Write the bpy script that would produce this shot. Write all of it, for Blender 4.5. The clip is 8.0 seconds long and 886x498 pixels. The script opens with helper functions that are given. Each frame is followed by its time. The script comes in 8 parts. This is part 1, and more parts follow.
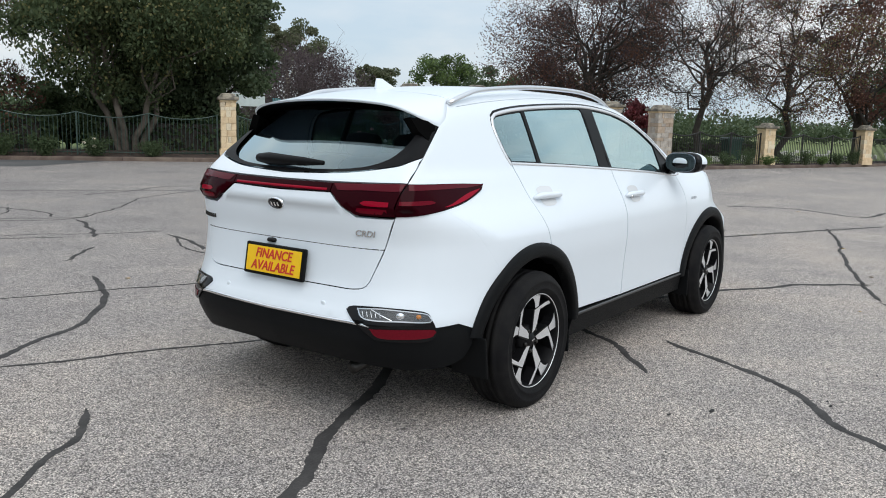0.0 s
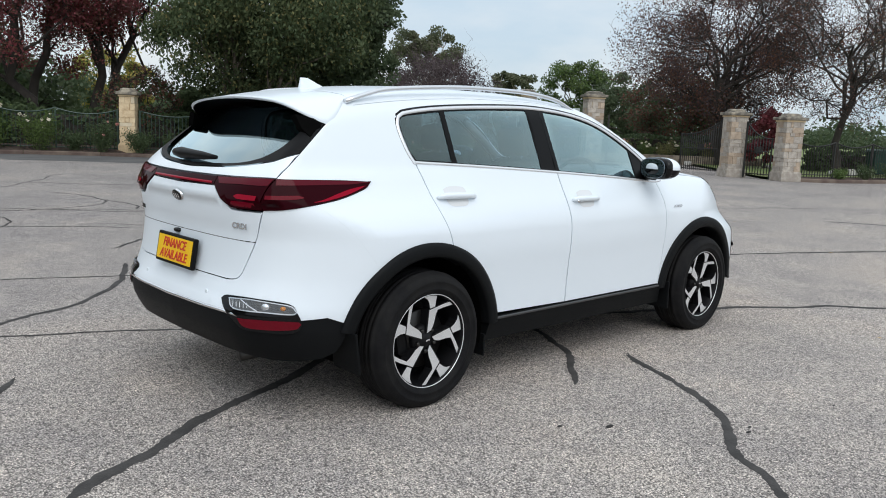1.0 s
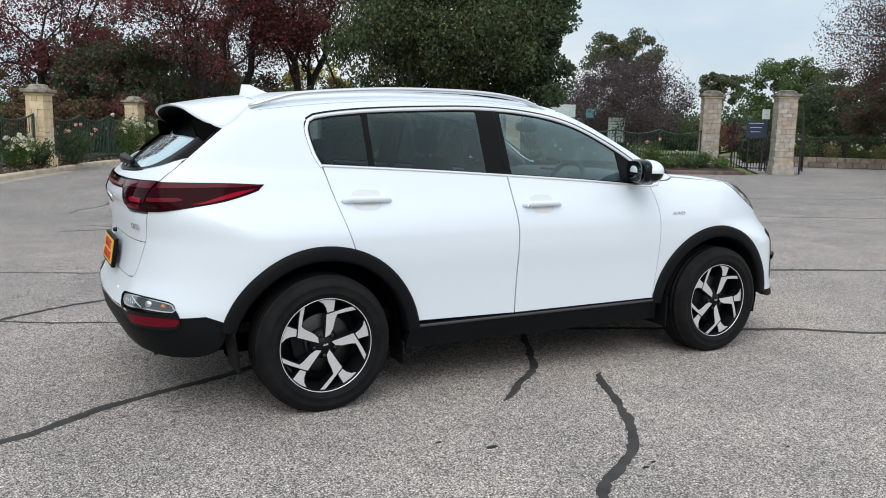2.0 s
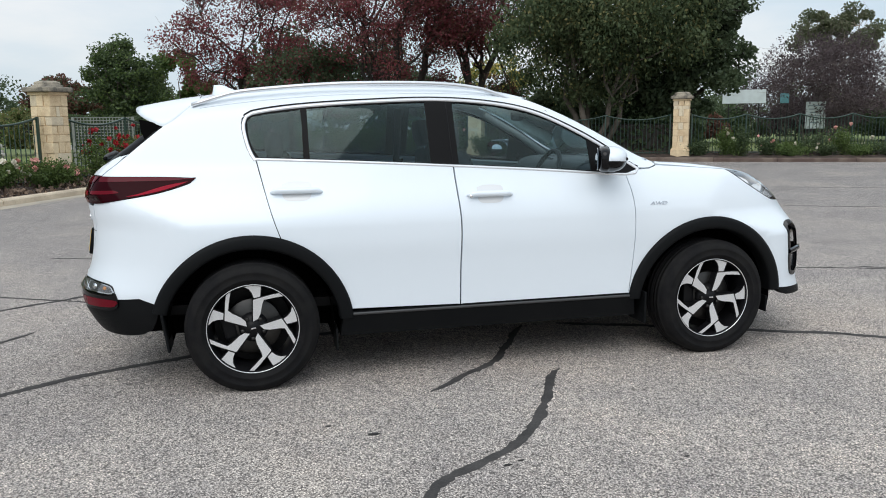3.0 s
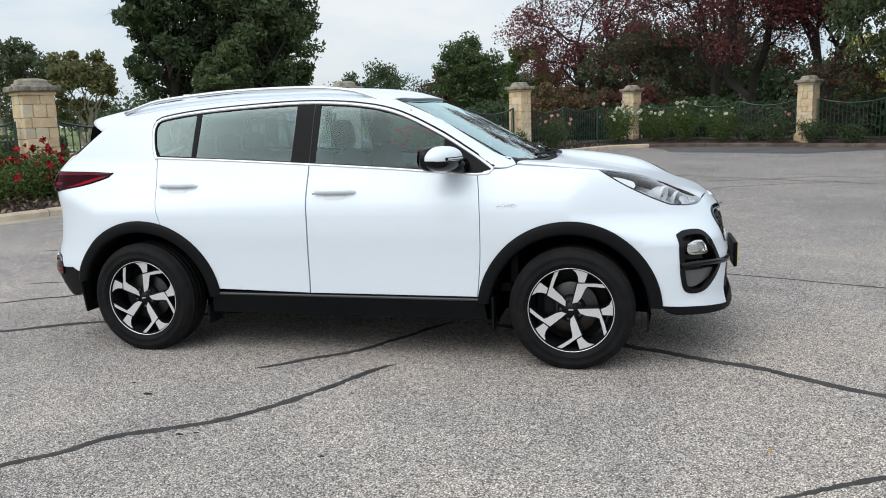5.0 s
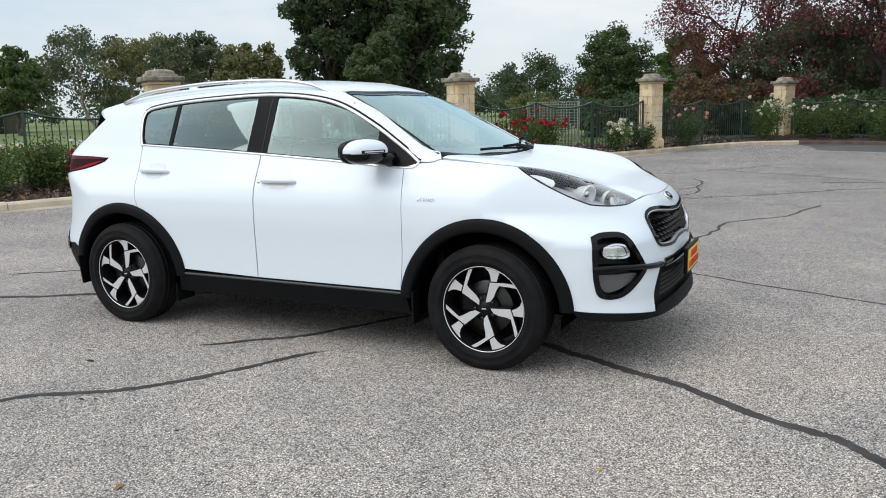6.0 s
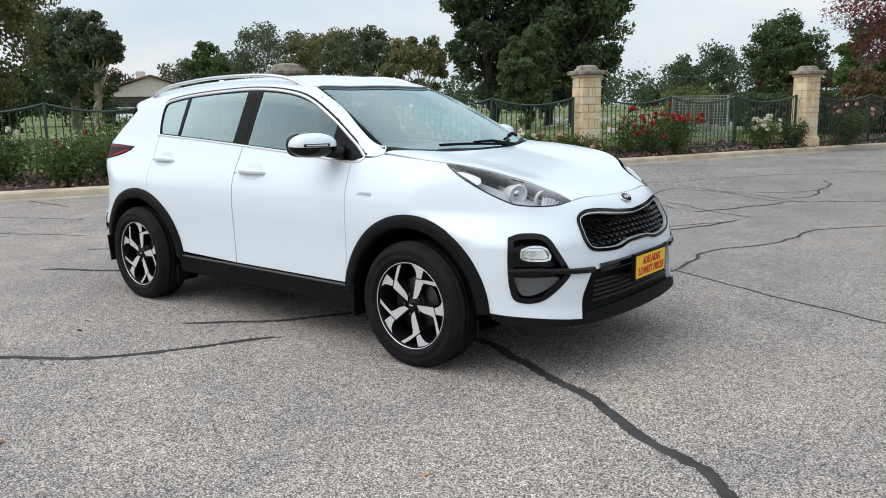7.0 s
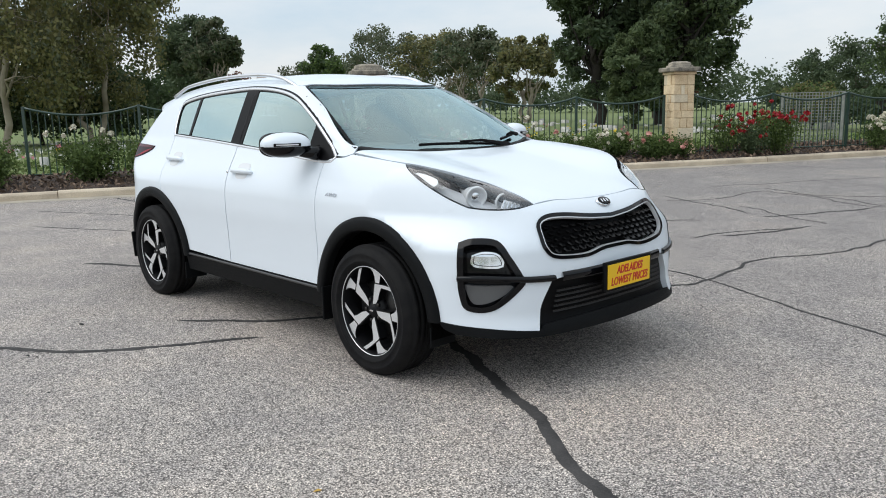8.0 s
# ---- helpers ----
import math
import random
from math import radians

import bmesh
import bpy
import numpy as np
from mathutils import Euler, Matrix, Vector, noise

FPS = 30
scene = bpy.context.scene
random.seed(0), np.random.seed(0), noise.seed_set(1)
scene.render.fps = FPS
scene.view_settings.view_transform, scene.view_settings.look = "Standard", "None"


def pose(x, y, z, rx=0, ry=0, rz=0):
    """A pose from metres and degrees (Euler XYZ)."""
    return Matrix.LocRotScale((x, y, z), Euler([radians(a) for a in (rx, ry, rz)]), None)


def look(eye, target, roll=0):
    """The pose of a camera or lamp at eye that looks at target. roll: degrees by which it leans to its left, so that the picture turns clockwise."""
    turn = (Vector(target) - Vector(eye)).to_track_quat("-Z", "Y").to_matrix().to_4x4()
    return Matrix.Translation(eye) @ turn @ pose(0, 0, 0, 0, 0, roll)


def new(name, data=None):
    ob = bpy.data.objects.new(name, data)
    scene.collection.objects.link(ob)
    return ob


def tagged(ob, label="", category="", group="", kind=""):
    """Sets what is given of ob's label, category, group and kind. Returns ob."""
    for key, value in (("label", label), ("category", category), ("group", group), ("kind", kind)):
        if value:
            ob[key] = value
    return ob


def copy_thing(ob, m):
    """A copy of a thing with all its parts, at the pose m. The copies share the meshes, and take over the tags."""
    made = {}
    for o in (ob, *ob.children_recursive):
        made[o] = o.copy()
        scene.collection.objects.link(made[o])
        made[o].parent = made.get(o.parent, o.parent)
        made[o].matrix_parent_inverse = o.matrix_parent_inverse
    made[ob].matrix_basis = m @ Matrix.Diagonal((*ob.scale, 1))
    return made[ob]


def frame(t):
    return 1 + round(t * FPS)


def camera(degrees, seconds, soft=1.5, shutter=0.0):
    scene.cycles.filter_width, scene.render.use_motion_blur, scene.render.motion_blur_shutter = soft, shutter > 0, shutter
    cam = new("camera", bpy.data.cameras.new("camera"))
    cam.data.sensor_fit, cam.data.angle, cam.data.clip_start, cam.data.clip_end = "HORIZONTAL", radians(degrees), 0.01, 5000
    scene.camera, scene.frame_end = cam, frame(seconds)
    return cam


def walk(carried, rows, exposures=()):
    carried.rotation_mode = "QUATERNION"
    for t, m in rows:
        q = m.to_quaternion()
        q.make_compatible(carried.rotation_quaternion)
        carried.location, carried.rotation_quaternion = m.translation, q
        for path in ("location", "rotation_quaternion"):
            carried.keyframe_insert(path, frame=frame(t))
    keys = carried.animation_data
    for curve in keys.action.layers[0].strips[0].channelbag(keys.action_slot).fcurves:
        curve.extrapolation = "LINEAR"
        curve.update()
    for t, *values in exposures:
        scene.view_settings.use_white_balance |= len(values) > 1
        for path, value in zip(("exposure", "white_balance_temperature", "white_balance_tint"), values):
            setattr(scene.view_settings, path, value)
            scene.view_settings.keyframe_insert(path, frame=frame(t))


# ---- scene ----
cam = camera(58.6, 8.0, soft=1.0)
PATH = [
    (0, (-4.698, -2.751, 1.379), (-3.099, -1.589, 1.07), 1.5),
    (0.5, (-4.419, -3.204, 1.371), (-2.913, -1.924, 1.069), 2.0),
    (1, (-3.916, -3.66, 1.379), (-2.55, -2.231, 1.075), 2.3),
    (1.5, (-3.335, -4.12, 1.392), (-2.161, -2.531, 1.081), 2.0),
    (1.7, (-3.045, -4.267, 1.395), (-1.964, -2.612, 1.09), 1.8),
    (2.8, (-1.6, -4.876, 1.412), (-1.029, -2.986, 1.092), -0.3),
    (3, (-1.324, -4.984, 1.393), (-0.854, -3.067, 1.072), -0.5),
    (3.5, (-0.58, -5.154, 1.399), (-0.374, -3.191, 1.078), -1.3),
    (4, (0.213, -5.254, 1.391), (0.163, -3.28, 1.074), -1.6),
    (4.5, (0.968, -5.215, 1.396), (0.688, -3.262, 1.071), -1.8),
    (5, (1.712, -5.124, 1.414), (1.222, -3.214, 1.078), -1.9),
    (5.2, (1.961, -5.065, 1.417), (1.397, -3.175, 1.083), -1.6),
    (6.3, (3.332, -4.457, 1.389), (2.337, -2.758, 1.037), -1.1),
    (6.5, (3.552, -4.308, 1.391), (2.479, -2.657, 1.038), -0.9),
    (7, (4.051, -3.964, 1.387), (2.815, -2.433, 1.029), -0.8),
    (7.5, (4.341, -3.59, 1.364), (2.984, -2.166, 1.006), -0.8),
    (8, (4.514, -3.286, 1.363), (3.065, -1.954, 1.01), -1.2),
]
walk(cam, [(t, look(eye, target, roll)) for t, eye, target, roll in PATH], exposures=[(0, -0.03), (1.5, -0.02), (3.5, 0.0), (6.5, 0.02), (8, 0.0)])

# ---- sky and sun: a bright, even overcast ----
world = bpy.data.worlds.new("overcast")
scene.world = world
world.use_nodes = True
wn = world.node_tree
wn.nodes.clear()


def wnode(kind, **sets):
    n = wn.nodes.new(kind)
    for k, v in sets.items():
        n.inputs[k].default_value = v
    return n


sky = wn.nodes.new("ShaderNodeTexSky")
sky.sky_type, sky.sun_disc = "NISHITA", False
sky.sun_elevation, sky.sun_rotation = radians(50), radians(209)
sky_way = wn.nodes.new("ShaderNodeTexCoord")
cloud = wnode("ShaderNodeTexNoise", Scale=2.1, Detail=6.0, Roughness=0.55)
stretch = wn.nodes.new("ShaderNodeMapping")
stretch.inputs["Scale"].default_value = (1, 1, 3.2)
wn.links.new(sky_way.outputs["Generated"], stretch.inputs["Vector"])
wn.links.new(stretch.outputs["Vector"], cloud.inputs["Vector"])
ramp = wn.nodes.new("ShaderNodeValToRGB")
ramp.color_ramp.elements[0].position, ramp.color_ramp.elements[1].position = 0.36, 0.66
ramp.color_ramp.elements[0].color, ramp.color_ramp.elements[1].color = (0.64, 0.78, 0.90, 1), (0.985, 0.995, 1.0, 1)
wn.links.new(cloud.outputs["Fac"], ramp.inputs["Fac"])
split = wn.nodes.new("ShaderNodeSeparateXYZ")
wn.links.new(sky_way.outputs["Generated"], split.inputs["Vector"])
rise = wn.nodes.new("ShaderNodeMapRange")
for k, v in (("From Min", 0.0), ("From Max", 1.0), ("To Min", 7.5), ("To Max", 11.6)):
    rise.inputs[k].default_value = v
wn.links.new(split.outputs["Z"], rise.inputs["Value"])
cover = wn.nodes.new("ShaderNodeVectorMath")
cover.operation = "SCALE"
wn.links.new(ramp.outputs["Color"], cover.inputs[0])
wn.links.new(rise.outputs["Result"], cover.inputs["Scale"])
both = wn.nodes.new("ShaderNodeMix")
both.data_type = "RGBA"
both.inputs["Factor"].default_value = 0.88
wn.links.new(sky.outputs["Color"], both.inputs["A"])
wn.links.new(cover.outputs["Vector"], both.inputs["B"])
back = wnode("ShaderNodeBackground", Strength=0.12)
wn.links.new(both.outputs["Result"], back.inputs["Color"])
out = wn.nodes.new("ShaderNodeOutputWorld")
wn.links.new(back.outputs["Background"], out.inputs["Surface"])

sun_lamp = bpy.data.lights.new("sun", "SUN")
sun_lamp.energy, sun_lamp.angle, sun_lamp.color = 1.35, radians(50), (1.0, 0.98, 0.95)
sun = new("sun", sun_lamp)
sun.matrix_world = look((-2.2, -3.9, 5.4), (0, 0, 0))


# ---- materials ----
def material(name, base, rough=0.5, metal=0.0, coat=0.0, vary=0.0, scale=8.0, fine=0.0, fine_scale=120.0, bump=0.0, bump_scale=60.0, other=None, spec=0.5, per_piece=0.0, island=0.0):
    """A surface with two scales of colour variation, relief, and a difference from piece to piece."""
    m = bpy.data.materials.new(name)
    m.use_nodes = True
    t = m.node_tree
    b = t.nodes["Principled BSDF"]
    b.inputs["Roughness"].default_value, b.inputs["Metallic"].default_value = rough, metal
    b.inputs["Coat Weight"].default_value, b.inputs["Coat Roughness"].default_value = coat, 0.04
    b.inputs["Specular IOR Level"].default_value = spec
    b.inputs["Base Color"].default_value = (*base, 1)
    where = t.nodes.new("ShaderNodeTexCoord")
    link = None
    if vary or fine or per_piece or island:
        dark = tuple(c * 0.55 for c in base) if other is None else other
        mix = t.nodes.new("ShaderNodeMix")
        mix.data_type = "RGBA"
        mix.inputs["A"].default_value, mix.inputs["B"].default_value = (*base, 1), (*dark, 1)
        total = None
        for amount, size, detail in ((vary, scale, 5.0), (fine, fine_scale, 2.0)):
            if not amount:
                continue
            n = t.nodes.new("ShaderNodeTexNoise")
            n.inputs["Scale"].default_value, n.inputs["Detail"].default_value = size, detail
            t.links.new(where.outputs["Object"], n.inputs["Vector"])
            r = t.nodes.new("ShaderNodeMapRange")
            for k, v in (("From Min", 0.36), ("From Max", 0.66), ("To Min", 0.0), ("To Max", amount)):
                r.inputs[k].default_value = v
            t.links.new(n.outputs["Fac"], r.inputs["Value"])
            if total is None:
                total = r.outputs["Result"]
            else:
                add = t.nodes.new("ShaderNodeMath")
                t.links.new(total, add.inputs[0]), t.links.new(r.outputs["Result"], add.inputs[1])
                total = add.outputs[0]
        for amount, kind, socket in ((per_piece, "ShaderNodeObjectInfo", "Random"), (island, "ShaderNodeNewGeometry", "Random Per Island")):
            if not amount:
                continue
            n = t.nodes.new(kind)
            r = t.nodes.new("ShaderNodeMath")
            r.operation = "MULTIPLY"
            r.inputs[1].default_value = amount
            t.links.new(n.outputs[socket], r.inputs[0])
            if total is None:
                total = r.outputs[0]
            else:
                add = t.nodes.new("ShaderNodeMath")
                t.links.new(total, add.inputs[0]), t.links.new(r.outputs[0], add.inputs[1])
                total = add.outputs[0]
        t.links.new(total, mix.inputs["Factor"])
        t.links.new(mix.outputs["Result"], b.inputs["Base Color"])
        link = mix
    if bump:
        n = t.nodes.new("ShaderNodeTexNoise")
        n.inputs["Scale"].default_value, n.inputs["Detail"].default_value = bump_scale, 4.0
        t.links.new(where.outputs["Object"], n.inputs["Vector"])
        h = t.nodes.new("ShaderNodeBump")
        h.inputs["Strength"].default_value, h.inputs["Distance"].default_value = bump, 0.01
        t.links.new(n.outputs["Fac"], h.inputs["Height"])
        t.links.new(h.outputs["Normal"], b.inputs["Normal"])
    return m


def glass_material(name, tint, face=0.08, rough=0.0, shine=(1, 1, 1), bow_of=2.4, most=1.7, cap=1.0):
    """A thin sheet of tinted glass: clear behind, with a gloss that grows towards grazing views."""
    m = bpy.data.materials.new(name)
    m.use_nodes = True
    t = m.node_tree
    t.nodes.remove(t.nodes["Principled BSDF"])
    clear, gloss, mix, fres, bow, grow = (t.nodes.new(k) for k in ("ShaderNodeBsdfTransparent", "ShaderNodeBsdfGlossy", "ShaderNodeMixShader", "ShaderNodeLayerWeight", "ShaderNodeMath", "ShaderNodeMapRange"))
    clear.inputs["Color"].default_value = (*tint, 1)
    gloss.inputs["Roughness"].default_value = rough
    gloss.inputs["Color"].default_value = (*shine, 1)
    fres.inputs["Blend"].default_value = 0.5
    bow.operation = "POWER"
    bow.inputs[1].default_value = bow_of
    grow.inputs["To Min"].default_value, grow.inputs["To Max"].default_value = face, most
    t.links.new(fres.outputs["Facing"], bow.inputs[0])
    t.links.new(bow.outputs[0], grow.inputs["Value"])
    top = t.nodes.new("ShaderNodeMath")
    top.operation = "MINIMUM"
    top.inputs[1].default_value = cap
    t.links.new(grow.outputs["Result"], top.inputs[0])
    t.links.new(top.outputs[0], mix.inputs[0])
    t.links.new(clear.outputs[0], mix.inputs[1]), t.links.new(gloss.outputs[0], mix.inputs[2])
    t.links.new(mix.outputs[0], t.nodes["Material Output"].inputs["Surface"])
    return m


def leaf_material(name, base, other):
    """Leaves: matt, a little light comes through, and each leaf has its own shade."""
    base, other = tuple(1.6 * c * k for c, k in zip(base, (1, 1, 1.25))), tuple(1.6 * c * k for c, k in zip(other, (1, 1, 1.25)))
    m = material(name, base, rough=0.6, vary=0.5, scale=0.8, other=other, island=0.6, spec=0.25)
    t = m.node_tree
    b = t.nodes["Principled BSDF"]
    thin, mix = t.nodes.new("ShaderNodeBsdfTranslucent"), t.nodes.new("ShaderNodeMixShader")
    mix.inputs[0].default_value = 0.35
    t.links.new(b.inputs["Base Color"].links[0].from_socket, thin.inputs["Color"])
    t.links.new(b.outputs[0], mix.inputs[1]), t.links.new(thin.outputs[0], mix.inputs[2])
    t.links.new(mix.outputs[0], t.nodes["Material Output"].inputs["Surface"])
    return m


white_paint = material("white_paint", (0.77, 0.83, 0.885), rough=0.32, coat=0.3, vary=0.06, scale=3.0, other=(0.775, 0.83, 0.88))
black_plastic = material("textured_black_plastic", (0.0055, 0.0062, 0.007), rough=0.5, vary=0.5, scale=6.0, other=(0.008, 0.0085, 0.009), bump=0.15, bump_scale=500.0, spec=0.10)
# lighter than the sill's black plastic: the ledge's highlight painted in
sill_highlight = material("sill_ledge_highlight", (0.045, 0.046, 0.048), rough=0.35, spec=0.5)
gloss_black = material("gloss_black", (0.004, 0.004, 0.005), rough=0.07, spec=0.26)
matt_black = material("matt_black", (0.004, 0.004, 0.004), rough=1.0, spec=0.0)
satin_black = material("satin_black", (0.006, 0.006, 0.0065), rough=0.4, spec=0.10)
rubber = material("tyre_rubber", (0.008, 0.008, 0.009), rough=0.7, vary=0.7, scale=14.0, other=(0.016, 0.0155, 0.015), bump=0.2, bump_scale=180.0, spec=0.12)
badge_chrome = material("badge_chrome", (0.66, 0.67, 0.69), rough=0.2, metal=1.0)
badge_dark = material("dark_badge_chrome", (0.10, 0.10, 0.105), rough=0.2, metal=1.0)
chrome = material("chrome", (0.82, 0.83, 0.85), rough=0.08, metal=1.0)
machined = material("machined_alloy", (0.86, 0.87, 0.88), rough=0.3, metal=0.6, fine=0.3, fine_scale=300.0)
dark_alloy = material("dark_alloy", (0.008, 0.008, 0.009), rough=0.35, spec=0.15)
steel = material("brake_steel", (0.07, 0.068, 0.066), rough=0.4, metal=1.0, vary=0.5, scale=20.0)
red_lens = material("red_lens", (0.022, 0.0006, 0.003), rough=0.05, spec=0.05)
red_bright = material("bright_red_lens", (0.27, 0.003, 0.018), rough=0.06, spec=0.08)
# sky sheen on the lamps' upper edge, painted in as paler red
red_sheen = material("red_lens_sheen", (0.085, 0.003, 0.010), rough=0.08, spec=0.15)
red_reflector = material("red_reflector", (0.13, 0.002, 0.010), rough=0.2, spec=0.2, fine=0.4, fine_scale=160.0)
lamp_silver = material("lamp_reflector", (0.85, 0.86, 0.88), rough=0.12, metal=1.0)
lamp_grey = material("lamp_housing", (0.06, 0.062, 0.065), rough=0.3, spec=0.4)
amber = material("amber_bulb", (0.55, 0.2, 0.03), rough=0.25)
side_glass = glass_material("side_glass", (0.60, 0.72, 0.77), 0.025, shine=(0.76, 0.95, 0.94), bow_of=2.5, most=3.0, cap=0.68)
front_glass = glass_material("windscreen_glass", (0.82, 0.92, 0.92), 0.03, shine=(0.74, 0.94, 0.96), most=1.2)
dark_glass = glass_material("privacy_glass", (0.37, 0.50, 0.62), 0.025, shine=(0.76, 0.95, 0.94), bow_of=2.5, most=3.0, cap=0.68)
lens_glass = glass_material("lamp_glass", (0.97, 0.98, 0.985), 0.04, bow_of=2.6, most=1.3)
hatch_glass = glass_material("rear_window_glass", (0.50, 0.62, 0.70), 0.03, shine=(0.72, 0.88, 0.92))
mirror_glass = material("mirror_glass", (0.17, 0.20, 0.23), rough=0.01, metal=1.0)
seat_cloth = material("seat_cloth", (0.028, 0.029, 0.031), rough=0.9, fine=0.4, fine_scale=200.0, other=(0.04, 0.04, 0.042), bump=0.2, bump_scale=300.0)
cabin_grey = material("cabin_trim", (0.06, 0.06, 0.06), rough=0.6, vary=0.3)
lining = material("roof_lining", (0.34, 0.34, 0.33), rough=0.9)
plate_yellow = material("plate_yellow", (0.90, 0.55, 0.01), rough=0.35, vary=0.1, scale=12.0)
letter_red = material("letter_red", (0.55, 0.03, 0.02), rough=0.4)


# ---- the car's outer surface, as smooth functions of x (ahead), |y| and z ----
def spline(knots):
    """A smooth monotone curve through knots of (a, value)."""
    a = np.array([k[0] for k in knots], float)
    v = np.array([k[1] for k in knots], float)
    h, d = np.diff(a), np.diff(v) / np.diff(a)
    m = np.zeros_like(v)
    m[0], m[-1] = d[0], d[-1]
    for i in range(1, len(a) - 1):
        if d[i - 1] * d[i] > 0:
            w1, w2 = 2 * h[i] + h[i - 1], h[i] + 2 * h[i - 1]
            m[i] = (w1 + w2) / (w1 / d[i - 1] + w2 / d[i])

    def at(q):
        q = np.clip(np.asarray(q, float), a[0], a[-1])
        i = np.clip(np.searchsorted(a, q) - 1, 0, len(a) - 2)
        t = (q - a[i]) / h[i]
        return ((1 + 2 * t) * (1 - t) ** 2 * v[i] + t * (1 - t) ** 2 * h[i] * m[i]
                + t * t * (3 - 2 * t) * v[i + 1] + t * t * (t - 1) * h[i] * m[i + 1])
    return at


def smax(a, b, k):
    h = np.maximum(k - np.abs(a - b), 0) / k
    return np.maximum(a, b) + h * h * k * 0.25


def step(a, b, q):
    t = np.clip((q - a) / (b - a), 0, 1)
    return t * t * (3 - 2 * t)


plan_width = spline([(-2.3, 0.80), (-1.75, 0.862), (-1.3, 0.872), (-0.6, 0.866), (0.3, 0.864), (0.85, 0.864), (1.3, 0.872), (1.75, 0.862), (2.3, 0.82)])
side_tuck = spline([(0.15, -0.06), (0.3, -0.03), (0.38, -0.016), (0.48, -0.014), (0.62, -0.008), (0.76, 0.0), (0.86, -0.004), (0.93, -0.02), (0.99, -0.045), (1.05, -0.078), (1.1, -0.108), (1.2, -0.155), (1.3, -0.22)])
rear_tuck = spline([(-1.9, 0.045), (-1.3, 0.032), (-0.6, 0.006), (0.0, 0.0), (2.2, 0.0)])
nose_line = spline([(0.15, 2.06), (0.22, 2.2), (0.29, 2.24), (0.4, 2.215), (0.55, 2.215), (0.66, 2.2), (0.76, 2.185), (0.86, 2.16), (0.94, 2.11), (1.1, 1.95)])
nose_low = spline([(0, 0), (0.2, 0.006), (0.4, 0.03), (0.5, 0.05), (0.6, 0.09), (0.7, 0.165), (0.78, 0.265), (0.85, 0.39), (0.92, 0.56), (1.1, 1.1)])
nose_high = spline([(0, 0), (0.2, 0.012), (0.35, 0.045), (0.45, 0.085), (0.55, 0.15), (0.65, 0.25), (0.72, 0.36), (0.8, 0.56), (0.9, 0.95), (1.1, 1.8)])
tail_line = spline([(0.15, 1.95), (0.25, 2.12), (0.36, 2.21), (0.46, 2.25), (0.52, 2.25), (0.58, 2.225), (0.68, 2.19), (0.78, 2.175), (0.85, 2.17), (0.95, 2.185), (1.02, 2.19), (1.08, 2.175), (1.14, 2.135), (1.22, 2.06), (1.4, 1.85)])
tail_round = spline([(0, 0), (0.3, 0.01), (0.5, 0.034), (0.6, 0.072), (0.68, 0.13), (0.735, 0.195), (0.78, 0.28), (0.84, 0.42), (0.92, 0.66), (1.1, 1.3)])
bonnet_mid = spline([(0.6, 1.15), (1.05, 1.125), (1.22, 1.1), (1.54, 1.045), (1.86, 0.975), (2.05, 0.915), (2.14, 0.86), (2.3, 0.7)])
bonnet_edge = spline([(0.6, 1.16), (1.0, 1.14), (1.2, 1.13), (1.47, 1.098), (1.65, 1.065), (1.8, 1.01), (1.92, 0.945), (2.05, 0.86), (2.3, 0.7)])
glass_width = spline([(-2.15, 0.65), (-1.75, 0.69), (-1.3, 0.722), (-0.8, 0.746), (-0.2, 0.756), (0.4, 0.754), (0.8, 0.742), (1.2, 0.70)])
roof_line = spline([(-2.1, 1.43), (-1.88, 1.487), (-1.55, 1.552), (-1.1, 1.596), (-0.7, 1.612), (-0.3, 1.612), (0.0, 1.597), (0.3, 1.56), (0.6, 1.48), (1.2, 1.2)])
rear_glass = spline([(1.0, 2.2), (1.12, 2.145), (1.2, 2.075), (1.3, 1.95), (1.4, 1.82), (1.5, 1.69), (1.6, 1.55)])


SLIM = 0.9615  # the curves above are for a slightly narrower car


def car_solid(x, y, z):
    """Below zero inside the car's body."""
    y = np.sqrt(y * y + 1e-8) * SLIM
    width = plan_width(x) + side_tuck(z) - rear_tuck(x) * step(0.85, 1.05, z)
    w = step(0.68, 0.87, z)
    nose = nose_line(z) - nose_low(y) * (1 - w) - nose_high(y) * w
    tail = tail_line(z) - tail_round(y)
    e = step(0.28, 0.62, y)
    top = bonnet_mid(x) * (1 - e) + bonnet_edge(x) * e
    top = np.where(x < 0.6, 1.17, top)
    low = smax(smax(y - width, x - nose, 0.06), -x - tail, 0.07)
    low = smax(low, z - top, 0.07)
    side = y - (glass_width(x) - 0.36 * (z - 1.1) - 0.12 * (z - 1.1) ** 2)
    screen = (x - (0.95 - 1.92 * (z - 1.22)) + 0.17 * y * y) * 0.5
    back = (-x - rear_glass(z) + 0.18 * y * y) * 0.65
    roof = z - roof_line(x) + 0.15 * y * y
    high = smax(smax(side, roof, 0.11), smax(screen, back, 0.01), 0.05)
    high = np.maximum(high, 1.02 - z)
    h = np.maximum(0.03 - np.abs(low - high), 0) / 0.03
    return np.minimum(low, high) - h * h * 0.03 * 0.25


